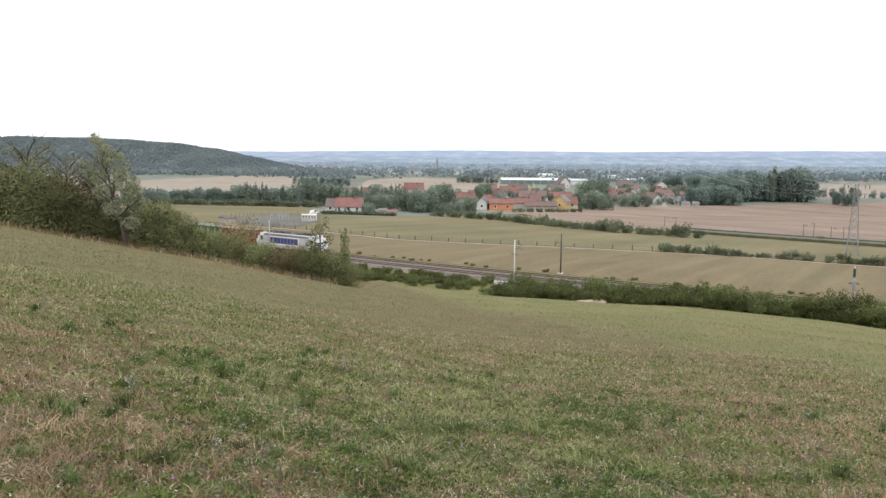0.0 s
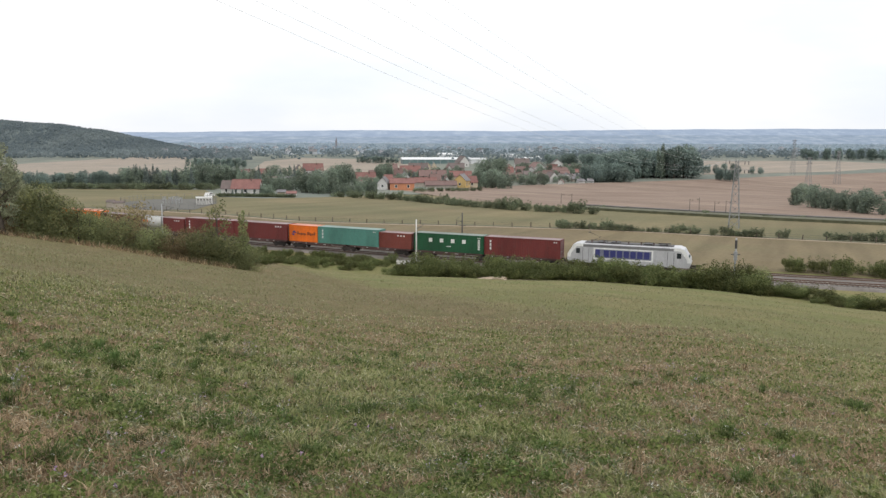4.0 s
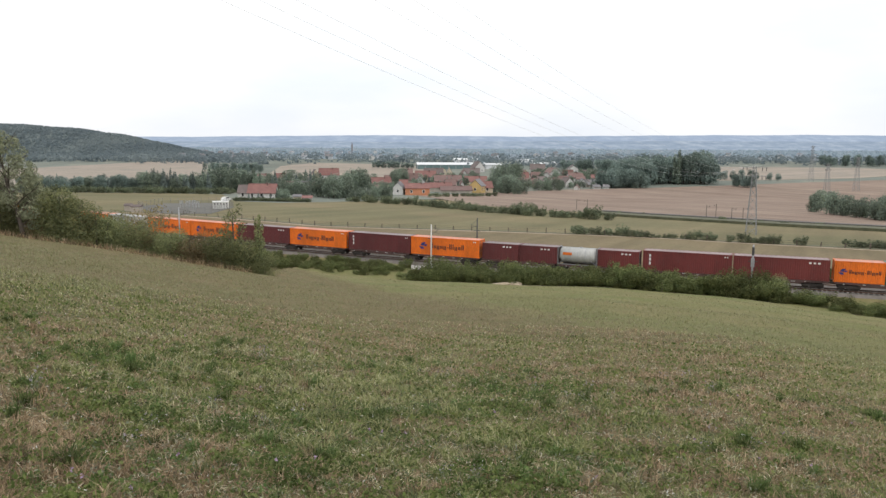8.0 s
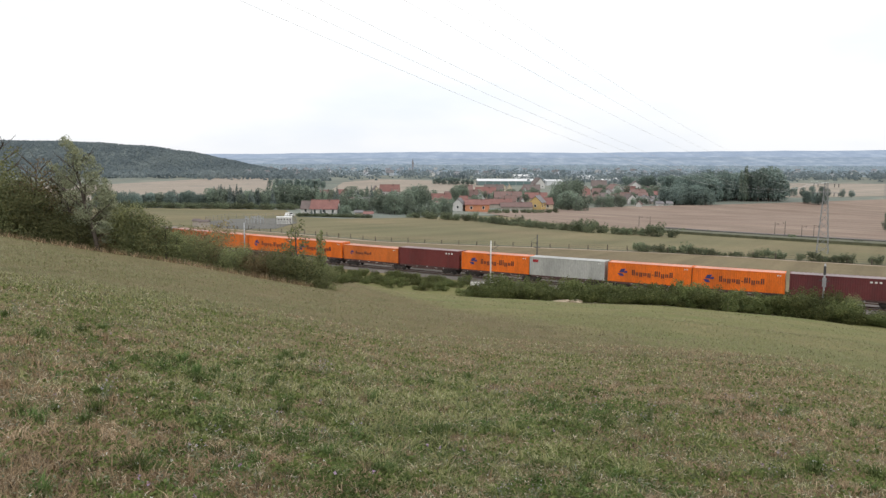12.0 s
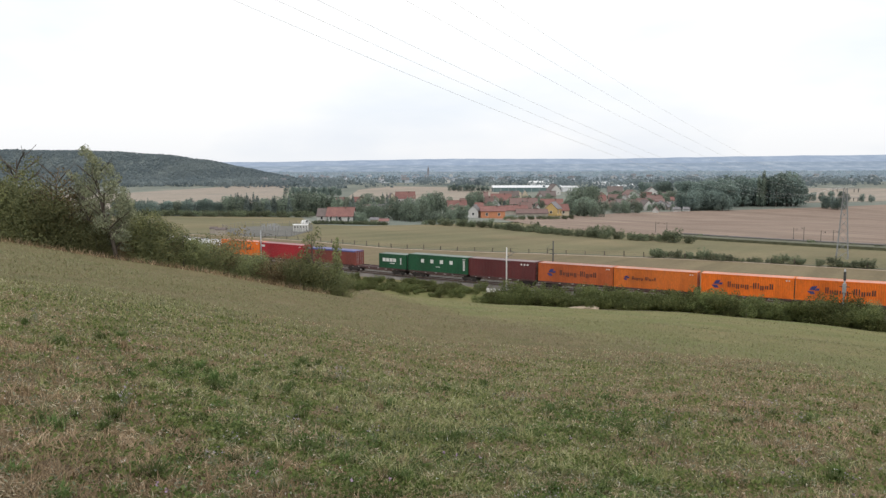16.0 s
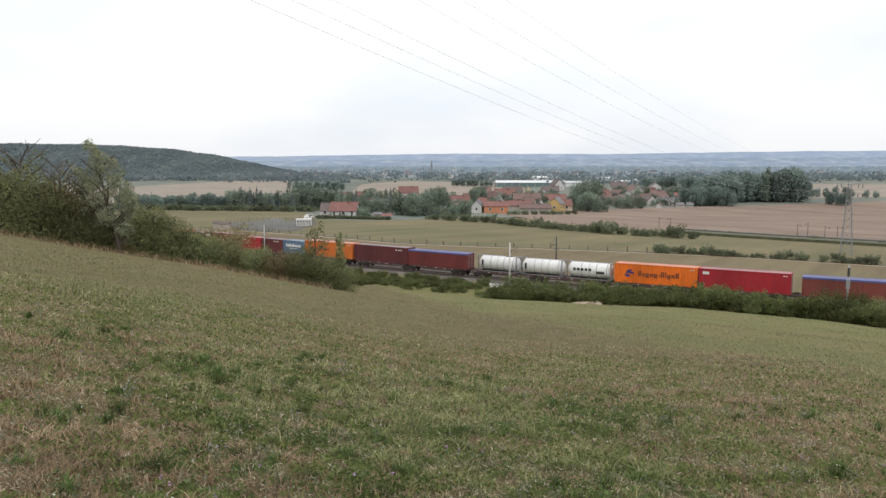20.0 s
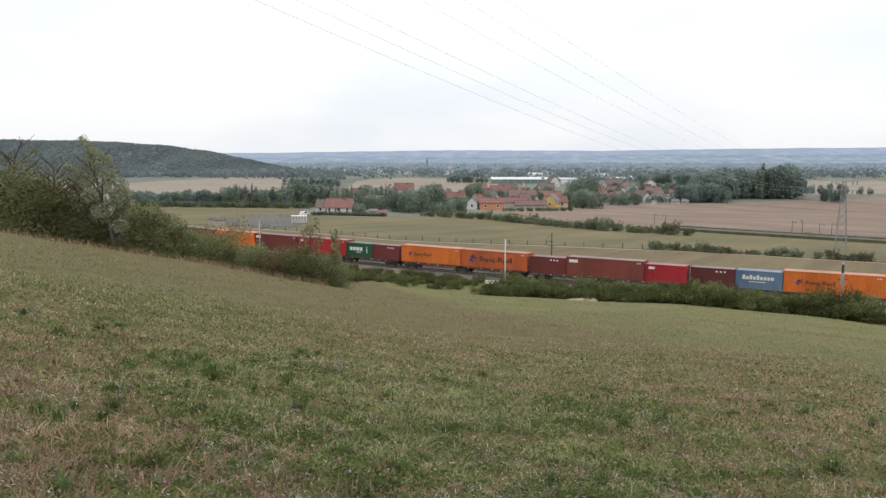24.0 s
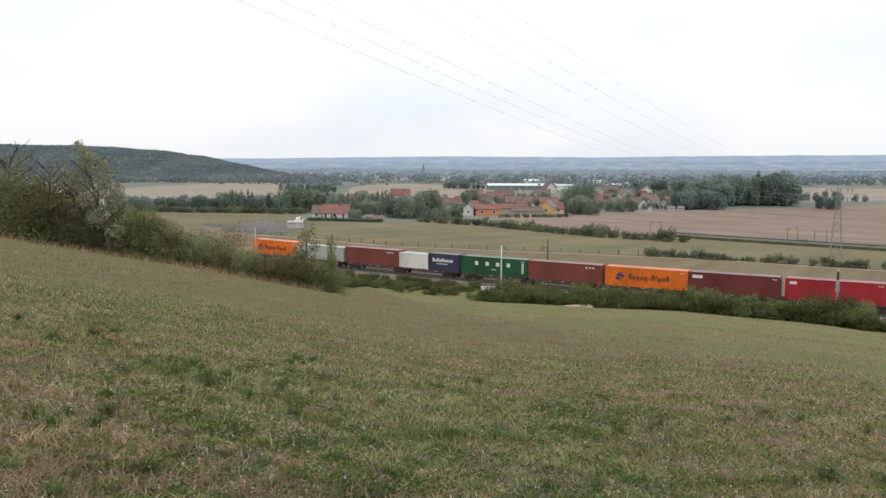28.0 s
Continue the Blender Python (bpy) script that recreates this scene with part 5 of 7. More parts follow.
def second_railway():
    line = [(69.3, 217.4), (75.7, 210.5), (90.3, 198.0), (107.0, 184.3), (190, 128), (300, 60)]
    pts = list(line_of(line, 6))
    path_strip("far_embankment", [(x - 1.4, y - 2.0) for x, y in pts], 8.5, M_SHADY, 0.75, "low overgrown railway embankment between fields")
    path_strip("far_ballast", pts, 2.6, M_BALLAST_OLD, 0.95, "dark ballast of a second railway")
    for x, y in line_of(line[:4] + [(150, 155)], 1.7):
        put("scrub%d" % R.randrange(3), x + R.uniform(-2, 2), y + R.uniform(-5.0, -0.5), R.choice([0.2, 0.25, 0.3, 0.4, 0.6]), R.uniform(0, 360), R.uniform(0.7, 1.0), group="scrub along the second railway")
    for px in SECOND_MASTS:
        x, y, h, arm = px
        ob = thing("catenary_mast", "thin dark mast beside the second railway", "mast", "masts of the second railway", at=at_afar(x, y, 0.1))
        part("pole", Geo().tube([(0, 0, -0.2), (0, 0, h)], [0.075, 0.055], 7), M_DARKSTEEL, ob)
        part("bracket", Geo().tube([(0, 0, h - 0.7), (arm, 0.0, h - 0.4)], 0.018).tube([(0, 0, h - 0.1), (arm, 0, h - 0.4)], 0.012), M_DARKSTEEL, ob)
        part("insulator", Geo().tube([(arm, 0, h - 0.65), (arm, 0, h - 0.2)], 0.05, 7), M_DARKSTEEL, ob)


SECOND_MASTS = [(65.1, 230.5, 3.2, 0.9), (67.9, 228.5, 3.2, -0.9), (91.1, 196.5, 4.0, 0.8), (93.1, 195.1, 4.4, -0.6), (96.1, 192.3, 3.6, 1.1), (98.5, 190.9, 3.8, 1.1)]
second_railway()


def substation():
    yard = [(-68.9, 243.1), (-57.8, 221.0), (-42.8, 219.2), (-39.9, 240.9), (-45.8, 259.6), (-65.3, 257.1)]
    sheet("substation_yard", yard, surf("dark_gravel", (0.095, 0.093, 0.082), (0.135, 0.130, 0.112), 0.3, 5, 0.95), 0.14, "dark gravel yard of a substation")
    mesh_steel = surf("dull_fence_steel", (0.15, 0.155, 0.16), (0.20, 0.205, 0.21), 2, 20, 0.7)
    ob = thing("yard_fence", "grey mesh fence round the substation yard", "fence")
    pts = list(line_of(yard[:4] + yard[4:] + yard[:1], 2.4))
    post = Geo().tube([(0, 0, -0.3), (0, 0, 1.9)], 0.05, 6).mesh("post", mesh_steel)
    for x, y in pts:
        part("post", post, None, ob).matrix_basis = at_afar(x, y)
    for z in (0.5, 1.1, 1.75):
        part("rail", Geo().tube([afar(x, y, z)[0] for x, y in pts + pts[:1]], 0.022, 4), mesh_steel, ob)
    for i, (x, y) in enumerate(((-53.7, 240.9), (-52.2, 238.8), (-50.7, 236.6), (-50.3, 238.8), (-55.0, 238.8))):
        g = thing("switchgear", "grey switchgear stand with pale insulators", "switchgear", "switchgear in the yard", at=at_afar(x, y, 0.1))
        part("stand", Geo().tube([(-0.4, 0, 0), (-0.4, 0, 1.5)], 0.08).tube([(0.4, 0, 0), (0.4, 0, 1.5)], 0.08).box(-0.6, 0.6, -0.1, 0.1, 1.45, 1.6), M_STEEL, g)
        for k in (-0.4, 0.0, 0.4):
            part("insulator", Geo().tube([(k, 0, 1.6), (k, 0, 2.1 + 0.2 * (i % 3))], 0.11, 8), M_STEEL, g, "pale grey insulator")
    hut = thing("equipment_container", "white equipment container with a row of doors", "container", at=at_afar(-43.0, 236.6, 0.05, radians(12)))
    part("shell", Geo().box(-2.3, 2.3, -1.2, 1.2, 0.15, 2.2), PAINT["white"], hut)
    part("roof", Geo().box(-2.4, 2.4, -1.3, 1.3, 2.2, 2.32), PAINT["bright"], hut)
    for k in range(5):
        d = part("door", Geo().box(-2.1 + 0.86 * k, -1.4 + 0.86 * k, -1.24, -1.19, 0.3, 2.0), PAINT["grey"], hut, "grey door")
        part("vent", Geo().box(-1.95 + 0.86 * k, -1.55 + 0.86 * k, -1.26, -1.23, 1.4, 1.75), M_DARKSTEEL, d)
    for x, y, w in ((-64.6, 226.6, 1.3), (-68.0, 230.5, 0.9)):
        s = thing("shed", "low pale shed near the railway", "shed", at=at_afar(x, y))
        part("wall", Geo().box(-w, w, -1.2, 1.2, 0, 1.6), PAINT["beige"], s)
        part("roof", Geo().prism([(-1.4, 1.6), (1.4, 1.6), (1.4, 1.7), (0, 2.2), (-1.4, 1.7)], -w - 0.2, w + 0.2, "x"), ROOF["brown"], s)


substation()


def car(x, y, turn):
    ob = thing("car", "white parked car near the farmhouse", "car", at=at_afar(x, y, 0.08, radians(turn)))
    part("body", Geo().prism([(-2.1, 0.3), (2.1, 0.3), (2.15, 0.7), (1.2, 0.92), (-2.05, 0.95), (-2.15, 0.6)], -0.85, 0.85, "y"), PAINT["bright"], ob)
    part("cabin", Geo().prism([(-1.8, 0.95), (1.15, 0.92), (0.5, 1.45), (-1.5, 1.48)], -0.75, 0.75, "y"), PAINT["bright"], ob)
    for s in (-1, 1):
        part("side_window", Geo().prism([(-1.5, 1.0), (0.85, 0.98), (0.42, 1.38), (-1.35, 1.4)], 0.755 * s, 0.775 * s, "y"), M_GLASS, ob)
        for xx in (-1.3, 1.35):
            w = part("wheel", Geo().tube([(xx, 0.72 * s, 0.32), (xx, 0.88 * s, 0.32)], 0.32, 14), M_DARKSTEEL, ob)
            part("hub", Geo().tube([(xx, 0.88 * s, 0.32), (xx, 0.9 * s, 0.32)], 0.18, 10), M_STEEL, w)


car(-46.8, 267.4, 74)


# ---------------------------------------------------------------- power line
M_PYLON = surf("weathered_pylon_steel", (0.230, 0.236, 0.243), (0.324, 0.331, 0.338), 2, 30, 0.7, 0.1, 0.2)


def pylon(x, y, base, tall, turn):
    """A slim lattice tower with two cross-arms."""
    ob = thing("pylon", "slim grey steel lattice pylon standing in the field", "pylon", "pylons", at=at_afar(x, y, base, turn))
    half = lambda z: 1.15 - 0.85 * z / tall
    for sx in (-1, 1):
        for sy in (-1, 1):
            part("leg", Geo().tube([(sx * half(0), sy * half(0), -0.3), (sx * half(tall), sy * half(tall), tall)], 0.062, 5), M_PYLON, ob)
    g = Geo()
    n = 9
    for i in range(n):
        z0, z1 = tall * i / n, tall * (i + 1) / n
        a, b = half(z0), half(z1)
        for s in (-1, 1):
            g.tube([(-a, s * a, z0), (b, s * b, z1)], 0.030, 4).tube([(a, s * a, z0), (-b, s * b, z1)], 0.030, 4)
            g.tube([(s * a, -a, z0), (s * b, b, z1)], 0.030, 4).tube([(s * a, a, z0), (s * b, -b, z1)], 0.030, 4)
    part("bracing", g, M_PYLON, ob)
    for z in (tall - 0.3, tall - 2.2):
        arm = part("cross_arm", Geo().tube([(-2.7, 0, z), (2.7, 0, z)], 0.035, 5).tube([(-2.6, 0, z), (0, 0, z + 0.5)], 0.02, 5).tube([(2.6, 0, z), (0, 0, z + 0.5)], 0.02, 5), M_PYLON, ob)
        for k in (-2.4, -1.6, 1.6, 2.4):
            part("insulator", Geo().tube([(k, 0, z), (k, 0, z - 0.7)], 0.07, 6), M_DARKSTEEL, arm)
    return ob


def power_line():
    bx, by = 86.1, 162.8
    far, f = afar(bx, by)
    d = math.atan2(far.y - 25, far.x + 8)
    pylon(bx, by, 0.05, 15.3, d - math.pi / 2)
    nx, ny = math.sin(d), -math.cos(d)
    back = -0.15
    mx, my = -7.9 + (far.x + 7.9) * back, 25 + (far.y - 25) * back
    pylon(mx, my, land_z(mx, my), 16.5, d - math.pi / 2)
    for x, y, tall in ((184.1, 290.1, 13.0), (218.5, 322.4, 15.0), (249.1, 408.0, 20.0)):
        pylon(x, y, 0.0, tall, 0.6)
    # where each cable hangs 25 m ahead, and on which side of the far pylon it ends
    for x0, z0, b in ((-6.44, 25.04, -2.81), (-7.58, 26.16, -1.87), (-6.88, 26.53, -0.94), (-8.57, 29.26, 0.94), (-8.51, 30.47, 1.87), (-9.41, 32.52, 2.81)):
        pts = []
        for i in range(41):
            u = back + (1 - back) * i / 40
            x, y = x0 + (far.x + b * nx - x0) * u, 25 + (far.y + b * ny - 25) * u
            pts.append((x, y, z0 + (15.0 - z0) * u - 4.49 * 4 * u * (1 - u)))
        cable = Geo().tube(pts, 0.0065, 5)
        tagged(new("power_cable", cable.mesh("power_cable", M_WIRE)), "thin grey power cable strung over the meadow", "cable", "cables of the power line")


power_line()


# ---------------------------------------------------------------- meadow details
def soil_mound():
    x0, y0 = 19.8, 103.5
    bm = bmesh.new()
    bmesh.ops.create_icosphere(bm, subdivisions=4, radius=1.0)
    for v in bm.verts:
        k = 1 + 0.35 * noise.noise(v.co * 1.7) + 0.12 * noise.noise(v.co * 6)
        v.co = Vector((v.co.x * 2.1 * k, v.co.y * 0.9 * k, v.co.z * 0.32 * k))
    me = bpy.data.meshes.new("soil_mound")
    bm.to_mesh(me)
    bm.free()
    me.materials.append(M_SAND)
    ob = new("soil_mound", me)
    ob.location = (x0, y0 - 0.6, land_z(x0, y0 - 0.6) + 0.05)
    tagged(ob, "low mound of pale sandy soil at the meadow edge", "mound")


soil_mound()


def flowers(name, label, n, petals, size, material, hmin, hmax, seed, stalk=True, rmax=32):
    rng = np.random.default_rng(seed)
    r = 4.2 * (rmax / 4.2) ** rng.random(n)
    a = np.radians(rng.uniform(-40, 36, n))
    x, y = r * np.sin(a), r * np.cos(a)
    x += 0.5 * np.sin(9 * y)
    z = land(x, y) + rng.uniform(hmin, hmax, n)
    g = []
    for i in range(n):
        c = np.repeat(np.array([[x[i], y[i], z[i]]]), petals, 0) + rng.normal(size=(petals, 3)) * size * 0.35
        g.append(leaf_quads(rng, c, size))
    me = quads_mesh(name, np.concatenate(g), material)
    tagged(new(name, me), label, "flowers", kind="stuff")


M_PETAL = surf("white_petals", (0.62, 0.62, 0.56), (0.74, 0.74, 0.68), 3, 20, 0.7)
M_PURPLE = surf("purple_petals", (0.30, 0.20, 0.30), (0.38, 0.27, 0.37), 3, 20, 0.7)
flowers("white_flowers", "scattered small white meadow flowers", 560, 4, 0.011, M_PETAL, 0.06, 0.16, 21)
flowers("purple_flowers", "scattered purple thistle and clover heads", 46, 6, 0.021, M_PURPLE, 0.08, 0.18, 22, rmax=16)


def tuft_mesh(name, seed, n, tall, spread, width, material):
    """A fountain of narrow arching blades."""
    rng = np.random.default_rng(seed)
    out = []
    for i in range(n):
        a, l = rng.uniform(0, 6.3), rng.uniform(0.2, 1.0)
        b = a + 1.57
        w, h, s = width * rng.uniform(0.6, 1.4), tall * rng.uniform(0.55, 1.1), spread * l
        ox, oy = 0.25 * spread * rng.normal(), 0.25 * spread * rng.normal()
        P = [np.array([ox + s * u * u * math.cos(a), oy + s * u * u * math.sin(a), h * u * (1.35 - 0.5 * u)]) for u in (0, 0.5, 1.0)]
        d = np.array([math.cos(b) * w, math.sin(b) * w, 0])
        out += [[P[0] - d, P[0] + d, P[1] + 0.8 * d, P[1] - 0.8 * d], [P[1] - 0.8 * d, P[1] + 0.8 * d, P[2] + 0.1 * d, P[2] - 0.1 * d]]
    return quads_mesh(name, np.array(out), material)


def spread_over(src, n, seed, near, far, left, right, lo, hi, clusters=0):
    """Copies of a small plant over the meadow, some in clusters."""
    r = random.Random(seed)
    spots = []
    for i in range(clusters or n):
        d = near * (far / near) ** r.random()
        a = radians(r.uniform(left, right))
        spots.append((d * math.sin(a), d * math.cos(a)))
    for i in range(n):
        x, y = spots[i % len(spots)]
        if clusters:
            x, y = x + 0.32 * r.gauss(0, 1), y + 0.32 * r.gauss(0, 1)
        d = math.hypot(x, y)
        m = Matrix.Translation((x, y, land_z(x, y) - 0.01)) @ Matrix.Rotation(r.uniform(0, 6), 4, "Z")
        s = r.uniform(lo, hi) * (1 + d / 60)
        if i:
            ob = copy_thing(src, m)
        else:
            src.matrix_basis = m
            ob = src
        ob.scale = (s, s, s * r.uniform(0.7, 1.2))


def weeds():
    lum = [(0.16 * math.cos(2.4 * k) * (0.5 + k % 3), 0.16 * math.sin(2.4 * k) * (0.5 + k % 3), 0.04 + 0.02 * (k % 4), 0.11, 0.11, 0.06) for k in range(9)]
    src = thing("weed", "low leafy green weed in the meadow", "weed", "weeds in the meadow")
    part("foliage", crown_mesh("foliage", 301, lum, 260, 0.045, M_WEED, 0.4), None, src)
    spread_over(src, 190, 5, 5.2, 12, -24, 16, 0.3, 0.66, 62)
    src = thing("grass_tuft", "fresh green tuft of longer grass", "grass", "grass tufts in the meadow")
    part("tuft", tuft_mesh("tuft", 311, 80, 0.17, 0.16, 0.0045, M_WEED), None, src)
    spread_over(src, 130, 15, 4.3, 14, -34, 36, 0.45, 1.0, 60)
    src = thing("dry_tuft", "straw-coloured tuft of dead grass", "grass", "dry tufts in the meadow")
    part("tuft", tuft_mesh("tuft", 312, 60, 0.15, 0.20, 0.0035, M_STRAWBLADE), None, src)
    spread_over(src, 90, 25, 4.2, 15, -39, 36, 0.45, 1.0)
    src = thing("flowering_herb", "grey-green herb with pale violet flower heads", "flower", "flowering herbs in the meadow")
    tagged(part("stem", tuft_mesh("stem", 313, 16, 0.22, 0.10, 0.0030, M_HERB_STEM), None, src), kind="stuff")
    part("blossom", crown_mesh("blossom", 314, [(0.07 * math.cos(2.4 * k), 0.07 * math.sin(2.4 * k), 0.17 + 0.012 * k, 0.014, 0.014, 0.012) for k in range(7)], 56, 0.013, M_VIOLET), None, src, "pale violet blossom")
    spread_over(src, 34, 35, 5.6, 15, -30, 30, 0.5, 0.8, 13)


def dry_fringe():
    """Taller straw-brown grass along the foot of the bushes."""
    rng = np.random.default_rng(61)
    out = []
    for x0, y0 in line_of([(-60, 58.6), (-36, 60.2), (-22, 60.4), (-8.8, 60.6)], 0.035):
        for k in range(2):
            x, y = x0 + 0.2 * rng.normal(), y0 - 0.6 + 0.8 * rng.normal()
            z, h, a = land_z(x, y) - 0.02, rng.uniform(0.15, 0.5), rng.uniform(0, 6.3)
            d = np.array([math.cos(a), math.sin(a), 0]) * 0.022
            b, t = np.array([x, y, z]), np.array([x + 0.5 * h * rng.normal(), y + 0.4 * h * rng.normal(), z + h])
            out.append([b - d, b + d, t + 0.3 * d, t - 0.3 * d])
    tagged(new("dry_fringe", quads_mesh("dry_fringe", np.array(out), M_STRAWBLADE)), "rank straw-brown grass along the foot of the bushes", "grass", kind="stuff")


M_WEED = leaf_mat("weed_leaves", (0.056, 0.090, 0.030), (0.098, 0.146, 0.050), (0.165, 0.212, 0.082), 3.0, 0.35)
M_HERB_STEM = leaf_mat("herb_stalks", (0.12, 0.15, 0.09), (0.18, 0.21, 0.13), (0.26, 0.28, 0.19), 2.5, 0.2)
M_VIOLET = surf("pale_violet_petals", (0.32, 0.26, 0.34), (0.44, 0.38, 0.44), 3, 20, 0.7)
weeds()
dry_fringe()



# ---------------------------------------------------------------- railway
def along(s0, s1, step, side, z, outline):
    """An outline of (side, height) swept along the track."""
    ss = np.arange(s0, s1 + step, step)
    g, n = Geo(), len(outline)
    for s in ss:
        for o, h in outline:
            x, y, _ = on_track(s, side + o)
            g.v.append((x, y, z + h))
    g.f = [(i * n + k, i * n + (k + 1) % n, (i + 1) * n + (k + 1) % n, (i + 1) * n + k) for i in range(len(ss) - 1) for k in range(n)]
    return g


def railway():
    bed = along(-620, 640, 8, 0, 0, [(-3.4, -0.6), (-1.9, 0.32), (6.4, 0.32), (8.2, -0.6)])
    ob = tagged(new("track_bed", bed.mesh("track_bed", M_BALLAST)), "grey stone ballast bed of a double railway", "railway", kind="structure")
    for side in (0.0, 4.4):
        for off in (-0.75, 0.75):
            r = along(-620, 640, 4, side + off, RAIL_Z, [(-0.07, -0.17), (-0.036, -0.02), (-0.036, 0), (0.036, 0), (0.036, -0.02), (0.07, -0.17)])
            part("rail", r, M_RAIL, ob, "rust-brown steel rail")
    g = Geo()
    g.box(-0.12, 0.12, -1.25, 1.25, -0.08, 0.12)
    me = g.mesh("sleeper", M_SLEEPER)
    for side in (0.0, 4.4):
        for i in range(140):
            x, y, d = on_track(-38 + 0.62 * i if side else 44 + 0.62 * i, side)
            s = part("sleeper", me, None, ob)
            s.matrix_basis = Matrix.Translation((x, y, 0.33)) @ Matrix.Rotation(d, 4, "Z")


railway()


def catenary_mast(x, y, tall, toward, label, material):
    """An overhead-line mast with its bracket, insulators and feet."""
    d = on_track(np.interp(x, TX, TS))[2]
    z0 = land_z(x, y) if land_z(x, y) > 0.1 else 0.0
    ob = thing("catenary_mast", label, "mast", "overhead line masts", at=Matrix.Translation((x, y, z0)) @ Matrix.Rotation(d, 4, "Z"))
    h = tall - z0
    part("pole", Geo().tube([(0, 0, -0.4), (0, 0, h * 0.5), (0, 0, h)], [0.14, 0.12, 0.10], 10), material, ob, smooth=True)
    part("foundation", Geo().prism([(-0.4, -0.4), (0.4, -0.4), (0.4, 0.4), (-0.4, 0.4)], -0.5, 0.18, "z"), M_CONCRETE, ob)
    t = toward
    part("bracket", Geo().tube([(0, 0.1 * t, h - 1.6), (0, 2.9 * t, h - 1.0)], 0.036).tube([(0, 0.1 * t, h - 0.35), (0, 2.9 * t, h - 1.0)], 0.026).tube([(0, 1.2 * t, h - 1.35), (0, 2.9 * t, h - 1.75)], 0.028), M_DARKSTEEL, ob)
    for k in (0.3, 0.55):
        part("insulator", Geo().tube([(0, k * t, h - 1.55 + 0.2 * k), (0, (k + 0.18) * t, h - 1.52 + 0.2 * k)], 0.07, 8), M_DARKSTEEL, ob)
    part("cross_arm", Geo().box(-0.6, 0.6, -0.05, 0.05, h - 2.3, h - 2.2), M_DARKSTEEL, ob)
    return ob


catenary_mast(10.6, 121.0, 7.1, 1, "pale grey steel overhead-line mast beside the track", M_CONCRETE)
catenary_mast(19.7, 132.6, 7.0, -1, "dark overhead-line mast on the far side of the tracks", M_DARKSTEEL)
catenary_mast(-35.8, 153.0, 7.3, 1, "grey steel overhead-line mast beside the track", M_STEEL)
mast = catenary_mast(51.8, 97.0, 6.7, 1, "grey overhead-line mast with a switch box beside the track", M_STEEL)
part("switch_box", Geo().box(-0.22, 0.22, -0.3, -0.12, 3.7, 4.9), M_STEEL, mast, "grey switch box")
for k in range(3):
    part("box_rib", Geo().box(-0.26, 0.26, -0.33, -0.28, 3.8 + 0.42 * k, 3.9 + 0.42 * k), M_STEEL, mast)
part("insulator_stack", Geo().tube([(0, -0.25, 5.3), (0, -0.25, 6.4)], 0.16, 8), M_DARKSTEEL, mast, "dark insulator stack")


# ---------------------------------------------------------------- the freight train
SPEED = 21.465
COACH_PITCH = 25.0
FIRST = -47.75
# how far the train runs behind or ahead of its mean speed
LAG_T = [0, 3, 5, 6.5, 7.7, 9, 13, 15, 17, 18.5, 20, 22, 24, 26, 27.5, 28]
LAG_S = [0, 0, -0.4, -0.9, -1.6, -1.9, -1.95, -2.0, -1.5, -1.1, -0.7, -0.4, 0.3, 1.4, 2.3, 2.5]
MOVING = []


def carry(ob, offset, z):
    """Notes a thing that rides along the track with its middle at that distance from the start."""
    MOVING.append((ob, offset, z))
    return ob


DUSTY = {k: paint("dusty_%s_roof" % k, tuple(0.5 * c + 0.2 for c in v), 0.85) for k, v in BOX_COLOURS.items()}
BOX_MESH = {}


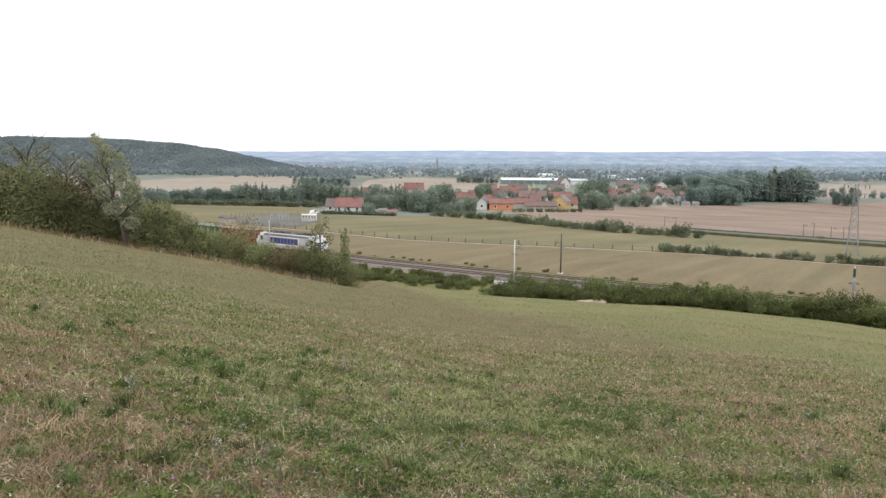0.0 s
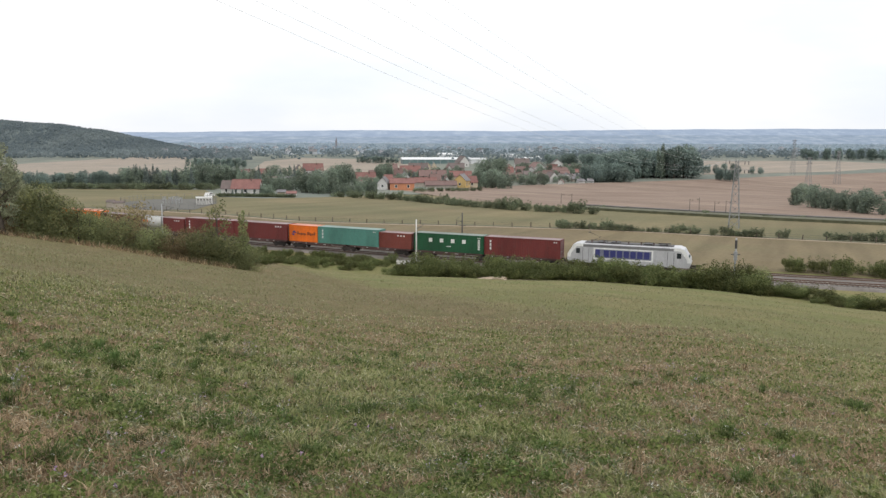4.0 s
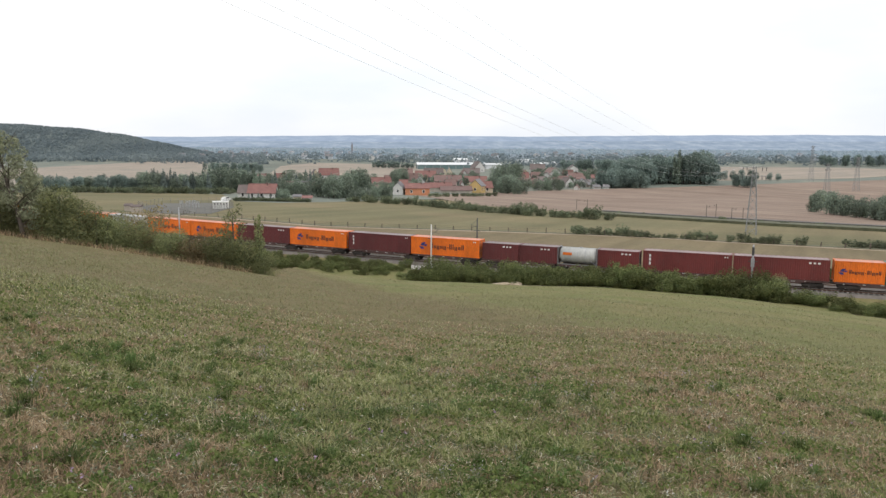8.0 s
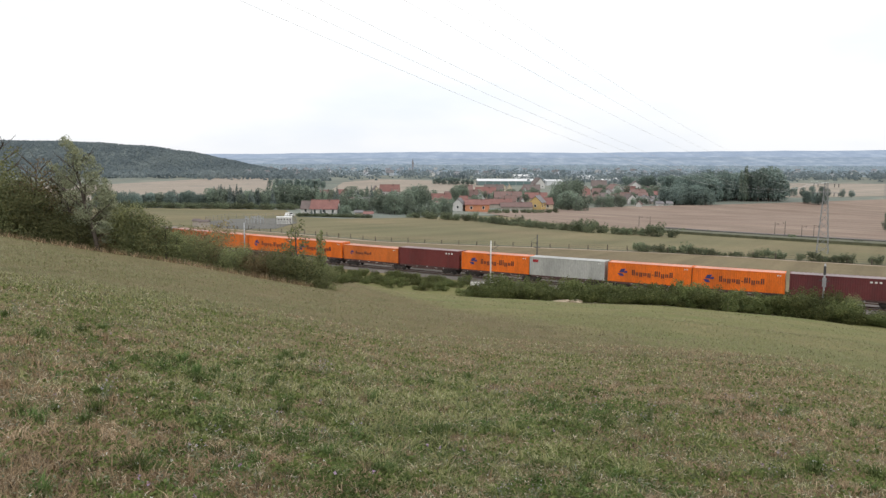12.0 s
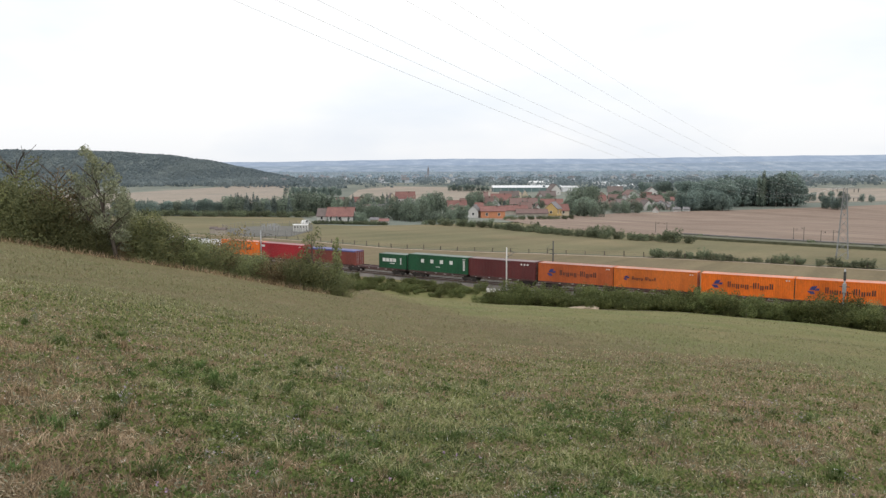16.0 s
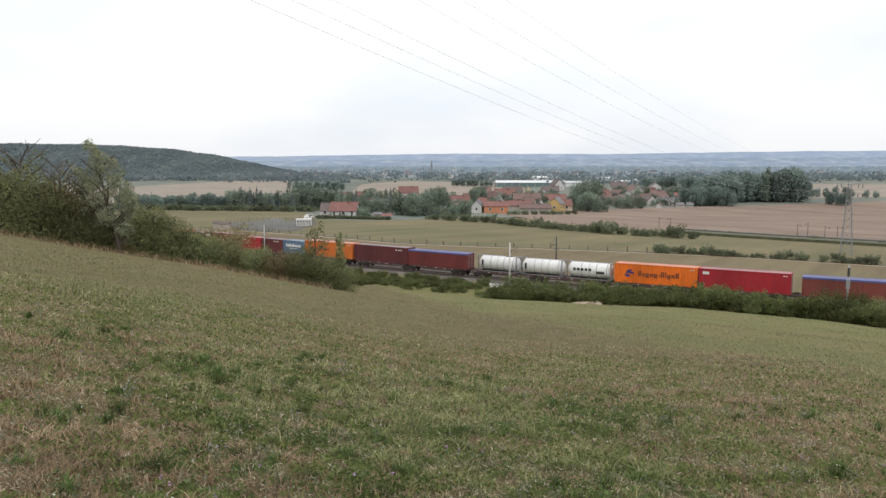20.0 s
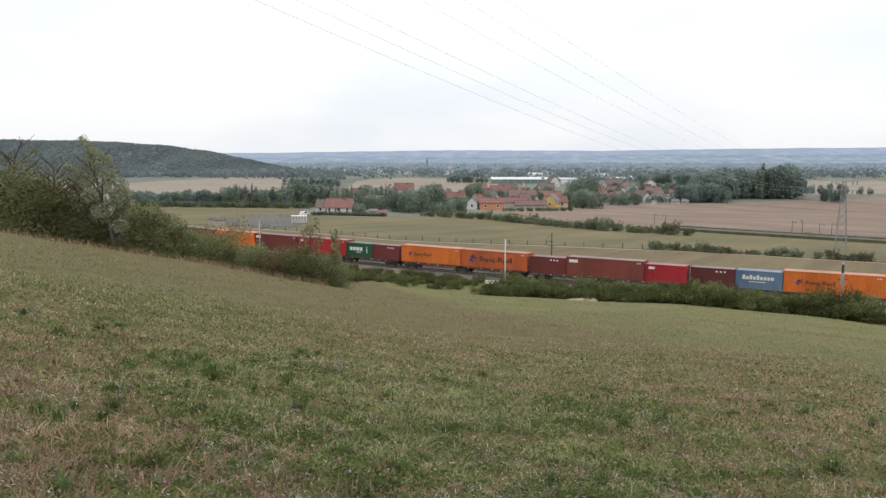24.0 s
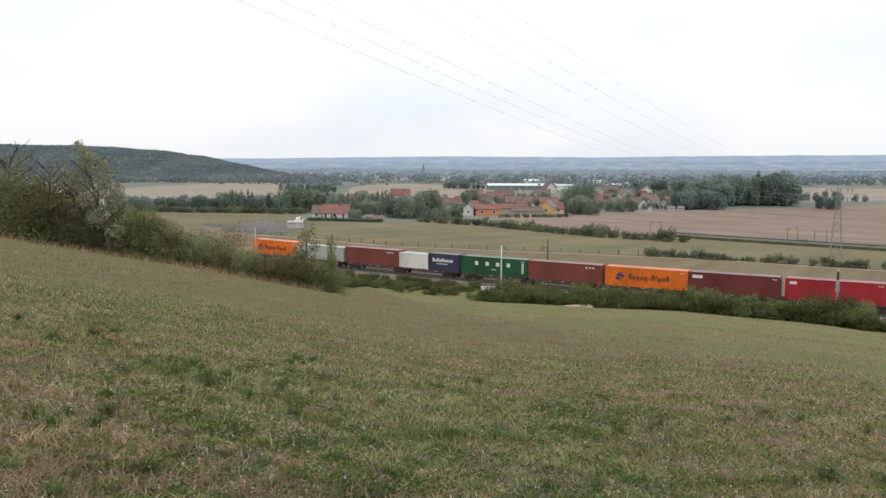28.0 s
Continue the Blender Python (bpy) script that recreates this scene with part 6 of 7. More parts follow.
def box_meshes(length, high, colour):
    """Shell, frame, doors and roof meshes of a container, shared by alike ones."""
    key = (length, high, colour)
    if key in BOX_MESH:
        return BOX_MESH[key]
    L, W, H = length / 2, 1.219, high
    m = PAINT[colour]
    shell = Geo()
    for side in (-1, 1):
        pts = []
        n = int(round(length / 0.29))
        for i in range(n):
            x0 = -L + 0.13 + (length - 0.26) * i / n
            w = (length - 0.26) / n
            pts += [(x0, W - 0.065), (x0 + 0.25 * w, W - 0.065), (x0 + 0.4 * w, W - 0.03), (x0 + 0.8 * w, W - 0.03)]
        pts.append((L - 0.13, W - 0.065))
        vs = [(x, side * y, z) for z in (0.16, H - 0.11) for x, y in pts]
        k = len(pts)
        shell.add(vs, [(i, i + 1, k + i + 1, k + i) for i in range(k - 1)])
    shell.box(-L + 0.08, -L + 0.11, -W + 0.06, W - 0.06, 0.14, H - 0.1)
    shell.box(-L + 0.05, L - 0.05, -W + 0.07, W - 0.07, 0.12, 0.17)
    frame_g = Geo()
    for sx in (-1, 1):
        for sy in (-1, 1):
            x, y = sx * (L - 0.085), sy * (W - 0.085)
            frame_g.box(x - 0.08, x + 0.08, y - 0.08, y + 0.08, 0.0, H)
        frame_g.box(sx * (L - 0.085) - 0.07, sx * (L - 0.085) + 0.07, -W + 0.1, W - 0.1, H - 0.13, H - 0.01)
        frame_g.box(sx * (L - 0.085) - 0.07, sx * (L - 0.085) + 0.07, -W + 0.1, W - 0.1, 0.02, 0.16)
    for sy in (-1, 1):
        frame_g.box(-L + 0.1, L - 0.1, sy * (W - 0.05) - 0.04, sy * (W - 0.05) + 0.04, H - 0.13, H - 0.015)
        frame_g.box(-L + 0.1, L - 0.1, sy * (W - 0.05) - 0.04, sy * (W - 0.05) + 0.04, 0.03, 0.19)
    line = [(-L + 0.12, H - 0.03)]
    for i in range(int(length / 0.6)):
        x = -L + 0.3 + 0.6 * i
        line += [(x - 0.03, H - 0.03), (x, H - 0.010), (x + 0.28, H - 0.010), (x + 0.31, H - 0.03)]
    line += [(L - 0.12, H - 0.03), (L - 0.12, H - 0.06), (-L + 0.12, H - 0.06)]
    roof = Geo().prism(line, -W + 0.09, W - 0.09, "y")
    doors = []
    for sy in (-1, 1):
        d = Geo().box(L - 0.10, L - 0.06, min(0.02 * sy, sy * (W - 0.18)), max(0.02 * sy, sy * (W - 0.18)), 0.18, H - 0.15)
        bars = []
        for y in (0.3, 0.75):
            bars.append(Geo().tube([(L - 0.035, sy * y, 0.1), (L - 0.035, sy * y, H - 0.1)], 0.022, 6).box(L - 0.05, L - 0.02, sy * y - 0.15, sy * y + 0.15, 1.05, 1.1).mesh("locking_bar", M_STEEL))
        doors.append((d.mesh("door", m), bars))
    BOX_MESH[key] = (shell.mesh("shell", m), frame_g.mesh("corner_frame", m), roof.mesh("roof", DUSTY[colour]), doors)
    return BOX_MESH[key]


def markings(ob, length, high, colour, style):
    """Plain bars and blocks in place of painted signs."""
    L, H = length / 2, high
    if style == "wide":
        g = Geo()
        for i in range(4):
            x = -L + length * (0.22 + 0.16 * i)
            g.add(*stroke_block(x, H * 0.52, 0.62, 0.62))
        part("marking", g, M_WHITE_ON, ob, "white painted blocks")
        g = Geo()
        for i in range(5):
            g.box(L - 1.0, L - 0.62, -1.224, -1.212, H * 0.22 + 0.34 * i, H * 0.22 + 0.34 * i + 0.27)
        g.box(-0.35, 0.55, -1.224, -1.212, H * 0.30, H * 0.30 + 0.10)
        part("marking", g, M_WHITE_ON, ob)
    elif style == "short":
        g = Geo()
        for i in range(4):
            g.add(*stroke_block(-L + 0.85 + 0.78 * i, H * 0.46, 0.66, 0.62))
        g.box(-0.6, 0.5, -1.224, -1.212, H * 0.33, H * 0.33 + 0.13)
        for i in range(4):
            g.box(L - 1.3, L - 1.05, -1.224, -1.212, H * 0.32 + 0.3 * i, H * 0.32 + 0.3 * i + 0.22)
        part("marking", g, M_WHITE_ON, ob, "white painted blocks")
    elif style in ("emblem", "emblem_dim", "emblem_small"):
        k = 0.6 if style == "emblem_small" else 1.0
        x = -L + length * (0.12 if length > 7 else 0.08)
        g = Geo()
        u = 1.25 * k if length > 7 else 0.9
        z = H * 0.5
        g.add([(x, -1.224, z - 0.1 * u), (x + 0.35 * u, -1.224, z - 0.42 * u), (x + 0.8 * u, -1.224, z - 0.42 * u), (x + 0.62 * u, -1.224, z - 0.1 * u)], [(0, 1, 2, 3)])
        g.add([(x + 0.2 * u, -1.224, z + 0.02 * u), (x + 0.75 * u, -1.224, z + 0.02 * u), (x + 1.0 * u, -1.224, z + 0.5 * u), (x + 0.45 * u, -1.224, z + 0.42 * u)], [(0, 1, 2, 3)])
        g.add([(x + 0.75 * u, -1.224, z - 0.02 * u), (x + 1.15 * u, -1.224, z - 0.02 * u), (x + 1.2 * u, -1.224, z + 0.22 * u), (x + 0.92 * u, -1.224, z + 0.22 * u)], [(0, 1, 2, 3)])
        part("emblem", g, M_NAVY_ON, ob, "blue painted emblem")
        g = Geo()
        xx = x + (1.75 * u if length > 7 else 1.45 * u)
        sc = k * (0.86 if length > 7 else 0.55)
        for w, lo, hi in ((0.46, 0, 0.95), (0.42, 0, 0.55), (0.5, -0.2, 0.55), (0.5, 0, 0.55), (0.5, -0.2, 0.55), (0.3, 0.22, 0.34), (0.5, 0, 0.95), (0.18, 0, 0.95), (0.5, -0.2, 0.55), (0.5, 0, 0.55), (0.5, 0, 0.9)):
            for k2 in ((0.0, 0.62) if w > 0.35 else (0.0,)):
                g.add(*stroke_block(xx + k2 * w * sc, z - 0.36 * sc + lo * sc, 0.38 * w * sc if w > 0.35 else w * sc, (hi - lo) * sc))
            xx += (w + 0.2) * sc
        part("marking", g, M_BROWN_ON, ob, "dark painted bars")
    elif style == "tall":
        part("marking", Geo().box(-L + 0.9, -L + 1.15, -1.224, -1.212, H * 0.30, H * 0.45).box(-L + 0.9, -L + 1.15, -1.224, -1.212, H * 0.5, H * 0.65).box(-L + 0.9, -L + 1.15, -1.224, -1.212, H * 0.7, H * 0.82), M_WHITE_ON, ob, "white painted bars")
    elif style == "corner":
        part("marking", Geo().box(-L + 0.55, -L + 1.45, -1.224, -1.212, H * 0.72, H * 0.86), PAINT["red"] if colour == "grey" else M_WHITE_ON, ob, "red painted bar" if colour == "grey" else "white painted bar")
    elif style == "label":
        part("marking", Geo().box(-L + 0.5, -L + 1.9, -1.224, -1.212, H * 0.70, H * 0.86), M_WHITE_ON, ob, "white painted panel")
    elif style == "script":
        g = Geo()
        for i in range(9):
            g.add(*stroke_block(-L + 0.9 + 0.46 * i, H * 0.52, 0.36, 0.62 if i in (0, 2, 4) else 0.44))
        g.box(-1.3, 0.9, -1.224, -1.212, H * 0.38, H * 0.42)
        part("marking", g, M_WHITE_ON, ob, "white painted bars")
    elif style == "codes":
        g = Geo()
        for i in range(3):
            g.box(L - 2.6 + 0.55 * i, L - 2.3 + 0.55 * i, -1.224, -1.212, H * 0.78, H * 0.86)
        part("marking", g, M_WHITE_ON, ob, "small white painted bars")
    if style != "codes" and length > 7:
        g = Geo()
        for i in range(2):
            g.box(L - 1.05 + 0.32 * i, L - 0.85 + 0.32 * i, -1.224, -1.212, H * 0.84, H * 0.89)
        part("marking", g, M_WHITE_ON, ob)


def stroke_block(x, z, w, h):
    """A solid block of a painted sign."""
    y0, y1 = -1.226, -1.212
    return ([(x, y0, z), (x + w, y0, z), (x + w, y0, z + h), (x, y0, z + h), (x, y1, z), (x + w, y1, z), (x + w, y1, z + h), (x, y1, z + h)],
            [(0, 1, 2, 3), (0, 4, 5, 1), (3, 2, 6, 7), (0, 3, 7, 4), (1, 5, 6, 2)])


WORDS = {"oxide": "dull oxide-red", "maroon": "dark maroon", "rust": "faded rust-red", "red": "bright red", "orange": "bright orange", "faded": "weathered pale orange",
         "burnt": "burnt-orange", "green": "dark green", "teal": "pale teal", "grey": "light grey", "white": "white", "navy": "dark navy", "blue": "pale blue"}


def container(feet, high, colour, style, front):
    """A shipping container with its rear door end, front end at that distance."""
    length = {20: 6.058, 40: 12.192}[feet]
    ob = thing("shipping_container", "%s corrugated steel %d-foot container on a flat wagon" % (WORDS[colour], feet), "container", "containers on the train")
    shell, frame_m, roof, doors = box_meshes(length, high, colour)
    part("shell", shell, None, ob)
    part("corner_frame", frame_m, None, ob)
    top = part("roof", roof, None, ob)
    for d, b in doors:
        dd = part("door", d, None, ob)
        for bar in b:
            part("locking_bar", bar, None, dd, "galvanised locking bar")
    if style == "bluetop":
        L = length / 2
        part("tarpaulin", Geo().box(-L + 0.02, L - 0.02, -1.235, 1.235, high - 0.22, high + 0.03), PAINT["bluetop"], ob, "blue tarpaulin roof cover")
    else:
        markings(ob, length, high, colour, style)
    return carry(ob, front - length / 2, RAIL_Z + 1.155)


TANKS = []


def tank(front, silver):
    """A tank container: a lying cylinder with domed ends in a steel frame."""
    ob = thing("tank_container", "silver tank container with an orange band" if silver else "white tank container in a grey steel frame", "container", "containers on the train")
    L, W, H = (3.03 if silver else 3.575), 1.219, 2.62
    prof = [(-L + 0.06, 0.3), (-L + 0.12, 0.75), (-L + 0.35, 1.06), (-L + 0.65, 1.19), (L - 0.65, 1.19), (L - 0.35, 1.06), (L - 0.12, 0.75), (L - 0.06, 0.3)]
    g = Geo().tube([(x, 0, H * 0.52) for x, _ in prof], [r for _, r in prof], 24)
    part("vessel", g, PAINT["grey" if silver else "bright"], ob, smooth=True)
    f = Geo()
    for sx in (-1, 1):
        for sy in (-1, 1):
            f.box(sx * (L - 0.07) - 0.07, sx * (L - 0.07) + 0.07, sy * (W - 0.07) - 0.07, sy * (W - 0.07) + 0.07, 0, H)
            f.tube([(sx * (L - 0.1), sy * (W - 0.1), 0.1), (sx * (L - 1.3), sy * (W - 0.25), 0.9)], 0.05)
        f.box(sx * (L - 0.07) - 0.06, sx * (L - 0.07) + 0.06, -W, W, 0.0, 0.14)
        f.box(sx * (L - 0.07) - 0.06, sx * (L - 0.07) + 0.06, -W, W, H - 0.14, H - 0.01)
    for sy in (-1, 1):
        f.box(-L, L, sy * (W - 0.06) - 0.05, sy * (W - 0.06) + 0.05, 0.0, 0.12)
    part("frame", f, PAINT["flank"], ob, "dark grey steel frame")
    for k in (-1.2, 0.0, 1.2):
        part("band", Geo().tube([(k - 0.04, 0, H * 0.52), (k + 0.04, 0, H * 0.52)], 1.2, 24), M_STEEL, ob)
    part("walkway", Geo().box(-L + 0.3, L - 0.3, -0.25, 0.25, H - 0.12, H - 0.06).tube([(0.3, 0, H - 0.15), (0.3, 0, H + 0.02)], 0.22, 10), M_STEEL, ob)
    g = Geo()
    if silver:
        g.add(*[[(x, -1.215, z) for x, z in ((-2.2, 1.5), (-0.8, 1.5), (-0.8, 1.9), (-2.2, 1.9))], [(0, 1, 2, 3)]])
        part("marking", g, PAINT["orange"], ob, "orange painted band")
    else:
        if not TANKS:
            for i in range(5):
                g.add(*[[(x, -1.215, z) for x, z in ((-2.5 + 0.62 * i, 1.30), (-2.06 + 0.62 * i, 1.30), (-2.06 + 0.62 * i, 1.72), (-2.5 + 0.62 * i, 1.72))], [(0, 1, 2, 3)]])
            g.add(*[[(x, -1.205, z) for x, z in ((1.2, 0.95), (2.5, 0.95), (2.5, 1.35), (1.2, 1.35))], [(0, 1, 2, 3)]])
        else:
            g.add(*[[(x, -1.205, z) for x, z in ((-2.85, 0.9), (-2.5, 0.9), (-2.5, 1.9), (-2.85, 1.9))], [(0, 1, 2, 3)]])
        TANKS.append(ob)
        part("marking", g, M_DARKSTEEL, ob, "dark painted bars")
        part("dirt_band", Geo().tube([(L - 0.75, 0, H * 0.52), (L - 0.66, 0, H * 0.52)], 1.21, 24), PAINT["flank"], ob)
    return carry(ob, front - L, RAIL_Z + 1.155)


WAGON = []


def wheelset(parent, x):
    for sy in (-1, 1):
        part("wheel", Geo().tube([(x, sy * 0.70, 0.46), (x, sy * 0.77, 0.46)], 0.46, 16), PAINT["bogie"], parent)
    part("axle", Geo().tube([(x, -0.7, 0.46), (x, 0.7, 0.46)], 0.08, 8), PAINT["bogie"], parent)


def wagon(front):
    """An articulated container flat on three bogies."""
    if WAGON:
        return carry(copy_thing(WAGON[0], Matrix()), front - COACH_PITCH / 2, RAIL_Z)
    ob = thing("flat_wagon", "brown articulated container flat wagon on three bogies", "wagon", "wagons of the train")
    L = COACH_PITCH / 2
    for sx in (-1, 1):
        a, b = sorted((sx * 0.35, sx * (L - 0.35)))
        f = Geo().box(a, b, -0.35, 0.35, 0.75, 1.10)
        for y in (-1.15, 1.15):
            f.prism([(a, 1.15), (a, 0.92), (a + 2.6, 0.90), (a + 3.6, 0.72), (b - 3.6, 0.72), (b - 2.6, 0.90), (b, 0.92), (b, 1.15)], y - 0.06, y + 0.06, "y")
        for k in range(7):
            x = a + 0.4 + (b - a - 0.9) * k / 6
            f.box(x, x + 0.16, -1.15, 1.15, 0.86, 1.12)
        part("frame", f, PAINT["wagon"], ob)
        for k in range(5):
            x = a + 1.0 + 2.05 * k + 0.4 * math.sin(7.3 * k)
            z = 0.90 + 0.05 * (k % 3)
            part("placard", Geo().box(x, x + 0.2 + 0.12 * (k * 5 % 4), -1.222, -1.205, z, z + 0.09), PAINT["grey"], ob, "small pale placard")
        for y in (-0.87, 0.87):
            part("buffer", Geo().tube([(sx * (L - 0.4), y, 1.05), (sx * (L - 0.05), y, 1.05), (sx * (L + 0.0), y, 1.05)], [0.1, 0.1, 0.22], 10), PAINT["bogie"], ob)
    for x in (-L + 2.2, 0.0, L - 2.2):
        g = Geo()
        for y in (-1.02, 1.02):
            g.prism([(x - 1.35, 0.62), (x - 1.35, 0.42), (x - 0.5, 0.42), (x - 0.3, 0.26), (x + 0.3, 0.26), (x + 0.5, 0.42), (x + 1.35, 0.42), (x + 1.35, 0.62), (x + 0.4, 0.74), (x - 0.4, 0.74)], y - 0.08, y + 0.08, "y")
        g.box(x - 0.25, x + 0.25, -1.0, 1.0, 0.5, 0.78)
        bogie = part("bogie", g, PAINT["bogie"], ob, "grimy steel bogie")
        wheelset(bogie, x - 0.9)
        wheelset(bogie, x + 0.9)
    WAGON.append(ob)
    return carry(ob, front - L, RAIL_Z)


M_PALEBLUE_ON = surf("grey_blue_field", (0.17, 0.18, 0.245), (0.22, 0.23, 0.30), 1, 9, 0.5)


def locomotive():
    """A boxy four-axle electric locomotive with sloped white cabs."""
    ob = thing("locomotive", "silver-white electric locomotive with a blue side panel", "locomotive")
    L = 8.9
    side = [(-L + 0.25, 1.0), (L - 0.25, 1.0), (L - 0.02, 1.45), (L - 0.12, 2.25), (L - 0.95, 3.55), (L - 1.6, 3.78), (-L + 1.6, 3.78), (-L + 0.95, 3.55), (-L + 0.12, 2.25), (-L + 0.02, 1.45)]
    bm = bmesh.new()
    ring = []
    for y, k in ((-1.5, 0.0), (-1.38, 0.12), (1.38, 0.12), (1.5, 0.0)):
        ring.append([bm.verts.new((x, y, z + (k if z > 3.4 else 0))) for x, z in side])
    n = len(side)
    for a, b in zip(ring, ring[1:]):
        for i in range(n):
            bm.faces.new((a[i], a[(i + 1) % n], b[(i + 1) % n], b[i]))
    bm.faces.new(ring[0][::-1])
    bm.faces.new(ring[-1])
    bmesh.ops.recalc_face_normals(bm, faces=bm.faces)
    me = bpy.data.meshes.new("body")
    bm.to_mesh(me)
    bm.free()
    me.materials.append(PAINT["loco"])
    body = part("body", me, None, ob)
    for sx in (-1, 1):
        pl = [(sx * (L - 0.06), 1.75), (sx * (L - 0.10), 2.28), (sx * (L - 0.93), 3.57), (sx * (L - 1.6), 3.80), (sx * (L - 3.0), 3.80), (sx * (L - 3.0), 3.42), (sx * (L - 1.45), 3.38), (sx * (L - 0.62), 2.3), (sx * (L - 0.55), 1.75)]
        for y in (-1.515, 1.495):
            part("cab_panel", Geo().prism(pl, y, y + 0.02, "y"), PAINT["bright"], ob, "bright white cab panel")
        part("windscreen", Geo().add([(sx * (L - 0.22), -1.25, 2.45), (sx * (L - 0.22), 1.25, 2.45), (sx * (L - 0.80), 1.2, 3.35), (sx * (L - 0.80), -1.2, 3.35)], [(0, 1, 2, 3)]), M_GLASS, ob, "dark glass windscreen")
        for y in (-1.53, 1.51):
            part("side_window", Geo().box(sx * (L - 1.65) - 0.3, sx * (L - 1.65) + 0.3, y, y + 0.02, 2.35, 3.1), M_GLASS, ob)
            part("handrail", Geo().tube([(sx * (L - 2.3), y, 1.4), (sx * (L - 2.3), y, 2.9)], 0.025), M_STEEL, ob)
        for y in (-1.0, 1.0):
            part("headlight", Geo().tube([(sx * (L - 0.06), y, 1.75), (sx * (L + 0.02), y, 1.75)], 0.14, 12), M_WHITE_ON, ob, "clear headlight")
            part("buffer", Geo().tube([(sx * (L - 0.2), 0.87 * y, 1.05), (sx * (L + 0.5), 0.87 * y, 1.05), (sx * (L + 0.56), 0.87 * y, 1.05)], [0.12, 0.12, 0.26], 12), PAINT["bogie"], ob)
        g = Geo()
        x = sx * 4.75
        for y in (-1.2, 1.2):
            g.prism([(x - 2.1, 0.8), (x - 2.1, 0.5), (x - 0.8, 0.35), (x + 0.8, 0.35), (x + 2.1, 0.5), (x + 2.1, 0.8)], y - 0.1, y + 0.1, "y")
        bogie = part("bogie", g, PAINT["bogie"], ob)
        for dx in (-1.5, 1.5):
            for y in (-1, 1):
                part("wheel", Geo().tube([(x + dx, y * 0.70, 0.62), (x + dx, y * 0.78, 0.62)], 0.62, 20), PAINT["bogie"], bogie)
    part("skirt", Geo().box(-2.4, 2.4, -1.35, 1.35, 0.45, 1.0), M_DARKSTEEL, ob, "dark underfloor tank")
    for y in (-1.515, 1.497):
        panel = part("side_panel", Geo().box(-4.95, 3.65, y, y + 0.018, 1.62, 3.3), PAINT["bright"], ob, "white framed side panel")
        yy = y - 0.008 if y < 0 else y + 0.02
        part("blue_field", Geo().box(-4.72, 3.42, yy, yy + 0.006, 1.82, 3.1), M_PALEBLUE_ON, panel, "grey-blue field")
        g = Geo()
        yz = y - 0.014 if y < 0 else y + 0.028
        g.box(-4.65, -4.0, yz, yz + 0.005, 1.88, 3.04)
        for i in range(7):
            g.box(-3.45 + 0.97 * i, -2.68 + 0.97 * i, yz, yz + 0.005, 1.98, 2.98)
        part("marking", g, M_NAVY_ON, panel, "deep blue painted bars")
    for y in (-1.52, 1.50):
        part("roof_flank", Geo().box(-6.5, 6.5, y, y + 0.02, 3.36, 3.74), PAINT["flank"], ob, "grey sloping roof flank")
        for x in (-6.1, 6.1):
            part("cab_door", Geo().box(x - 0.42, x + 0.42, y, y + 0.02, 1.25, 3.2), PAINT["loco"], ob)
            part("door_gap", Geo().box(x - 0.46, x - 0.42, y - 0.004, y + 0.02, 1.25, 3.2).box(x + 0.42, x + 0.46, y - 0.004, y + 0.02, 1.25, 3.2), M_DARKSTEEL, ob)
    for k in range(7):
        x = -5.4 + 1.8 * k
        part("roof_insulator", Geo().tube([(x, -0.5, 3.98), (x, -0.5, 4.3)], 0.09, 8), PAINT["wagon"], ob)
    part("busbar", Geo().tube([(-5.6, -0.5, 4.32), (5.6, -0.5, 4.32)], 0.035, 6), M_DARKSTEEL, ob, "dark roof busbar")
    roof = Geo().box(-6.4, 6.4, -1.0, 1.0, 3.85, 4.0)
    for x in (-4.5, -2.5, 2.2, 4.4):
        roof.box(x, x + 1.2, -0.8, 0.8, 4.0, 4.14)
    part("roof_equipment", roof, M_DARKSTEEL, ob, "dark roof equipment")
    for sx in (-1, 1):
        p = Geo()
        x = sx * 5.6
        up = 1.0 if sx < 0 else 0.0
        for y in (-0.45, 0.45):
            p.tube([(x, y, 4.0), (x - 1.4 * sx, y * 0.7, 4.18 + 0.55 * up), (x + 0.3 * sx, y * 0.6, 4.25 + 1.15 * up)], 0.03)
        p.tube([(x + 0.3 * sx, -0.9, 4.26 + 1.15 * up), (x + 0.3 * sx, 0.9, 4.26 + 1.15 * up)], 0.035)
        part("pantograph", p, M_DARKSTEEL, ob, "raised pantograph" if up else "folded pantograph")
    return carry(ob, -38.0, RAIL_Z)


HC, ST = 2.896, 2.591
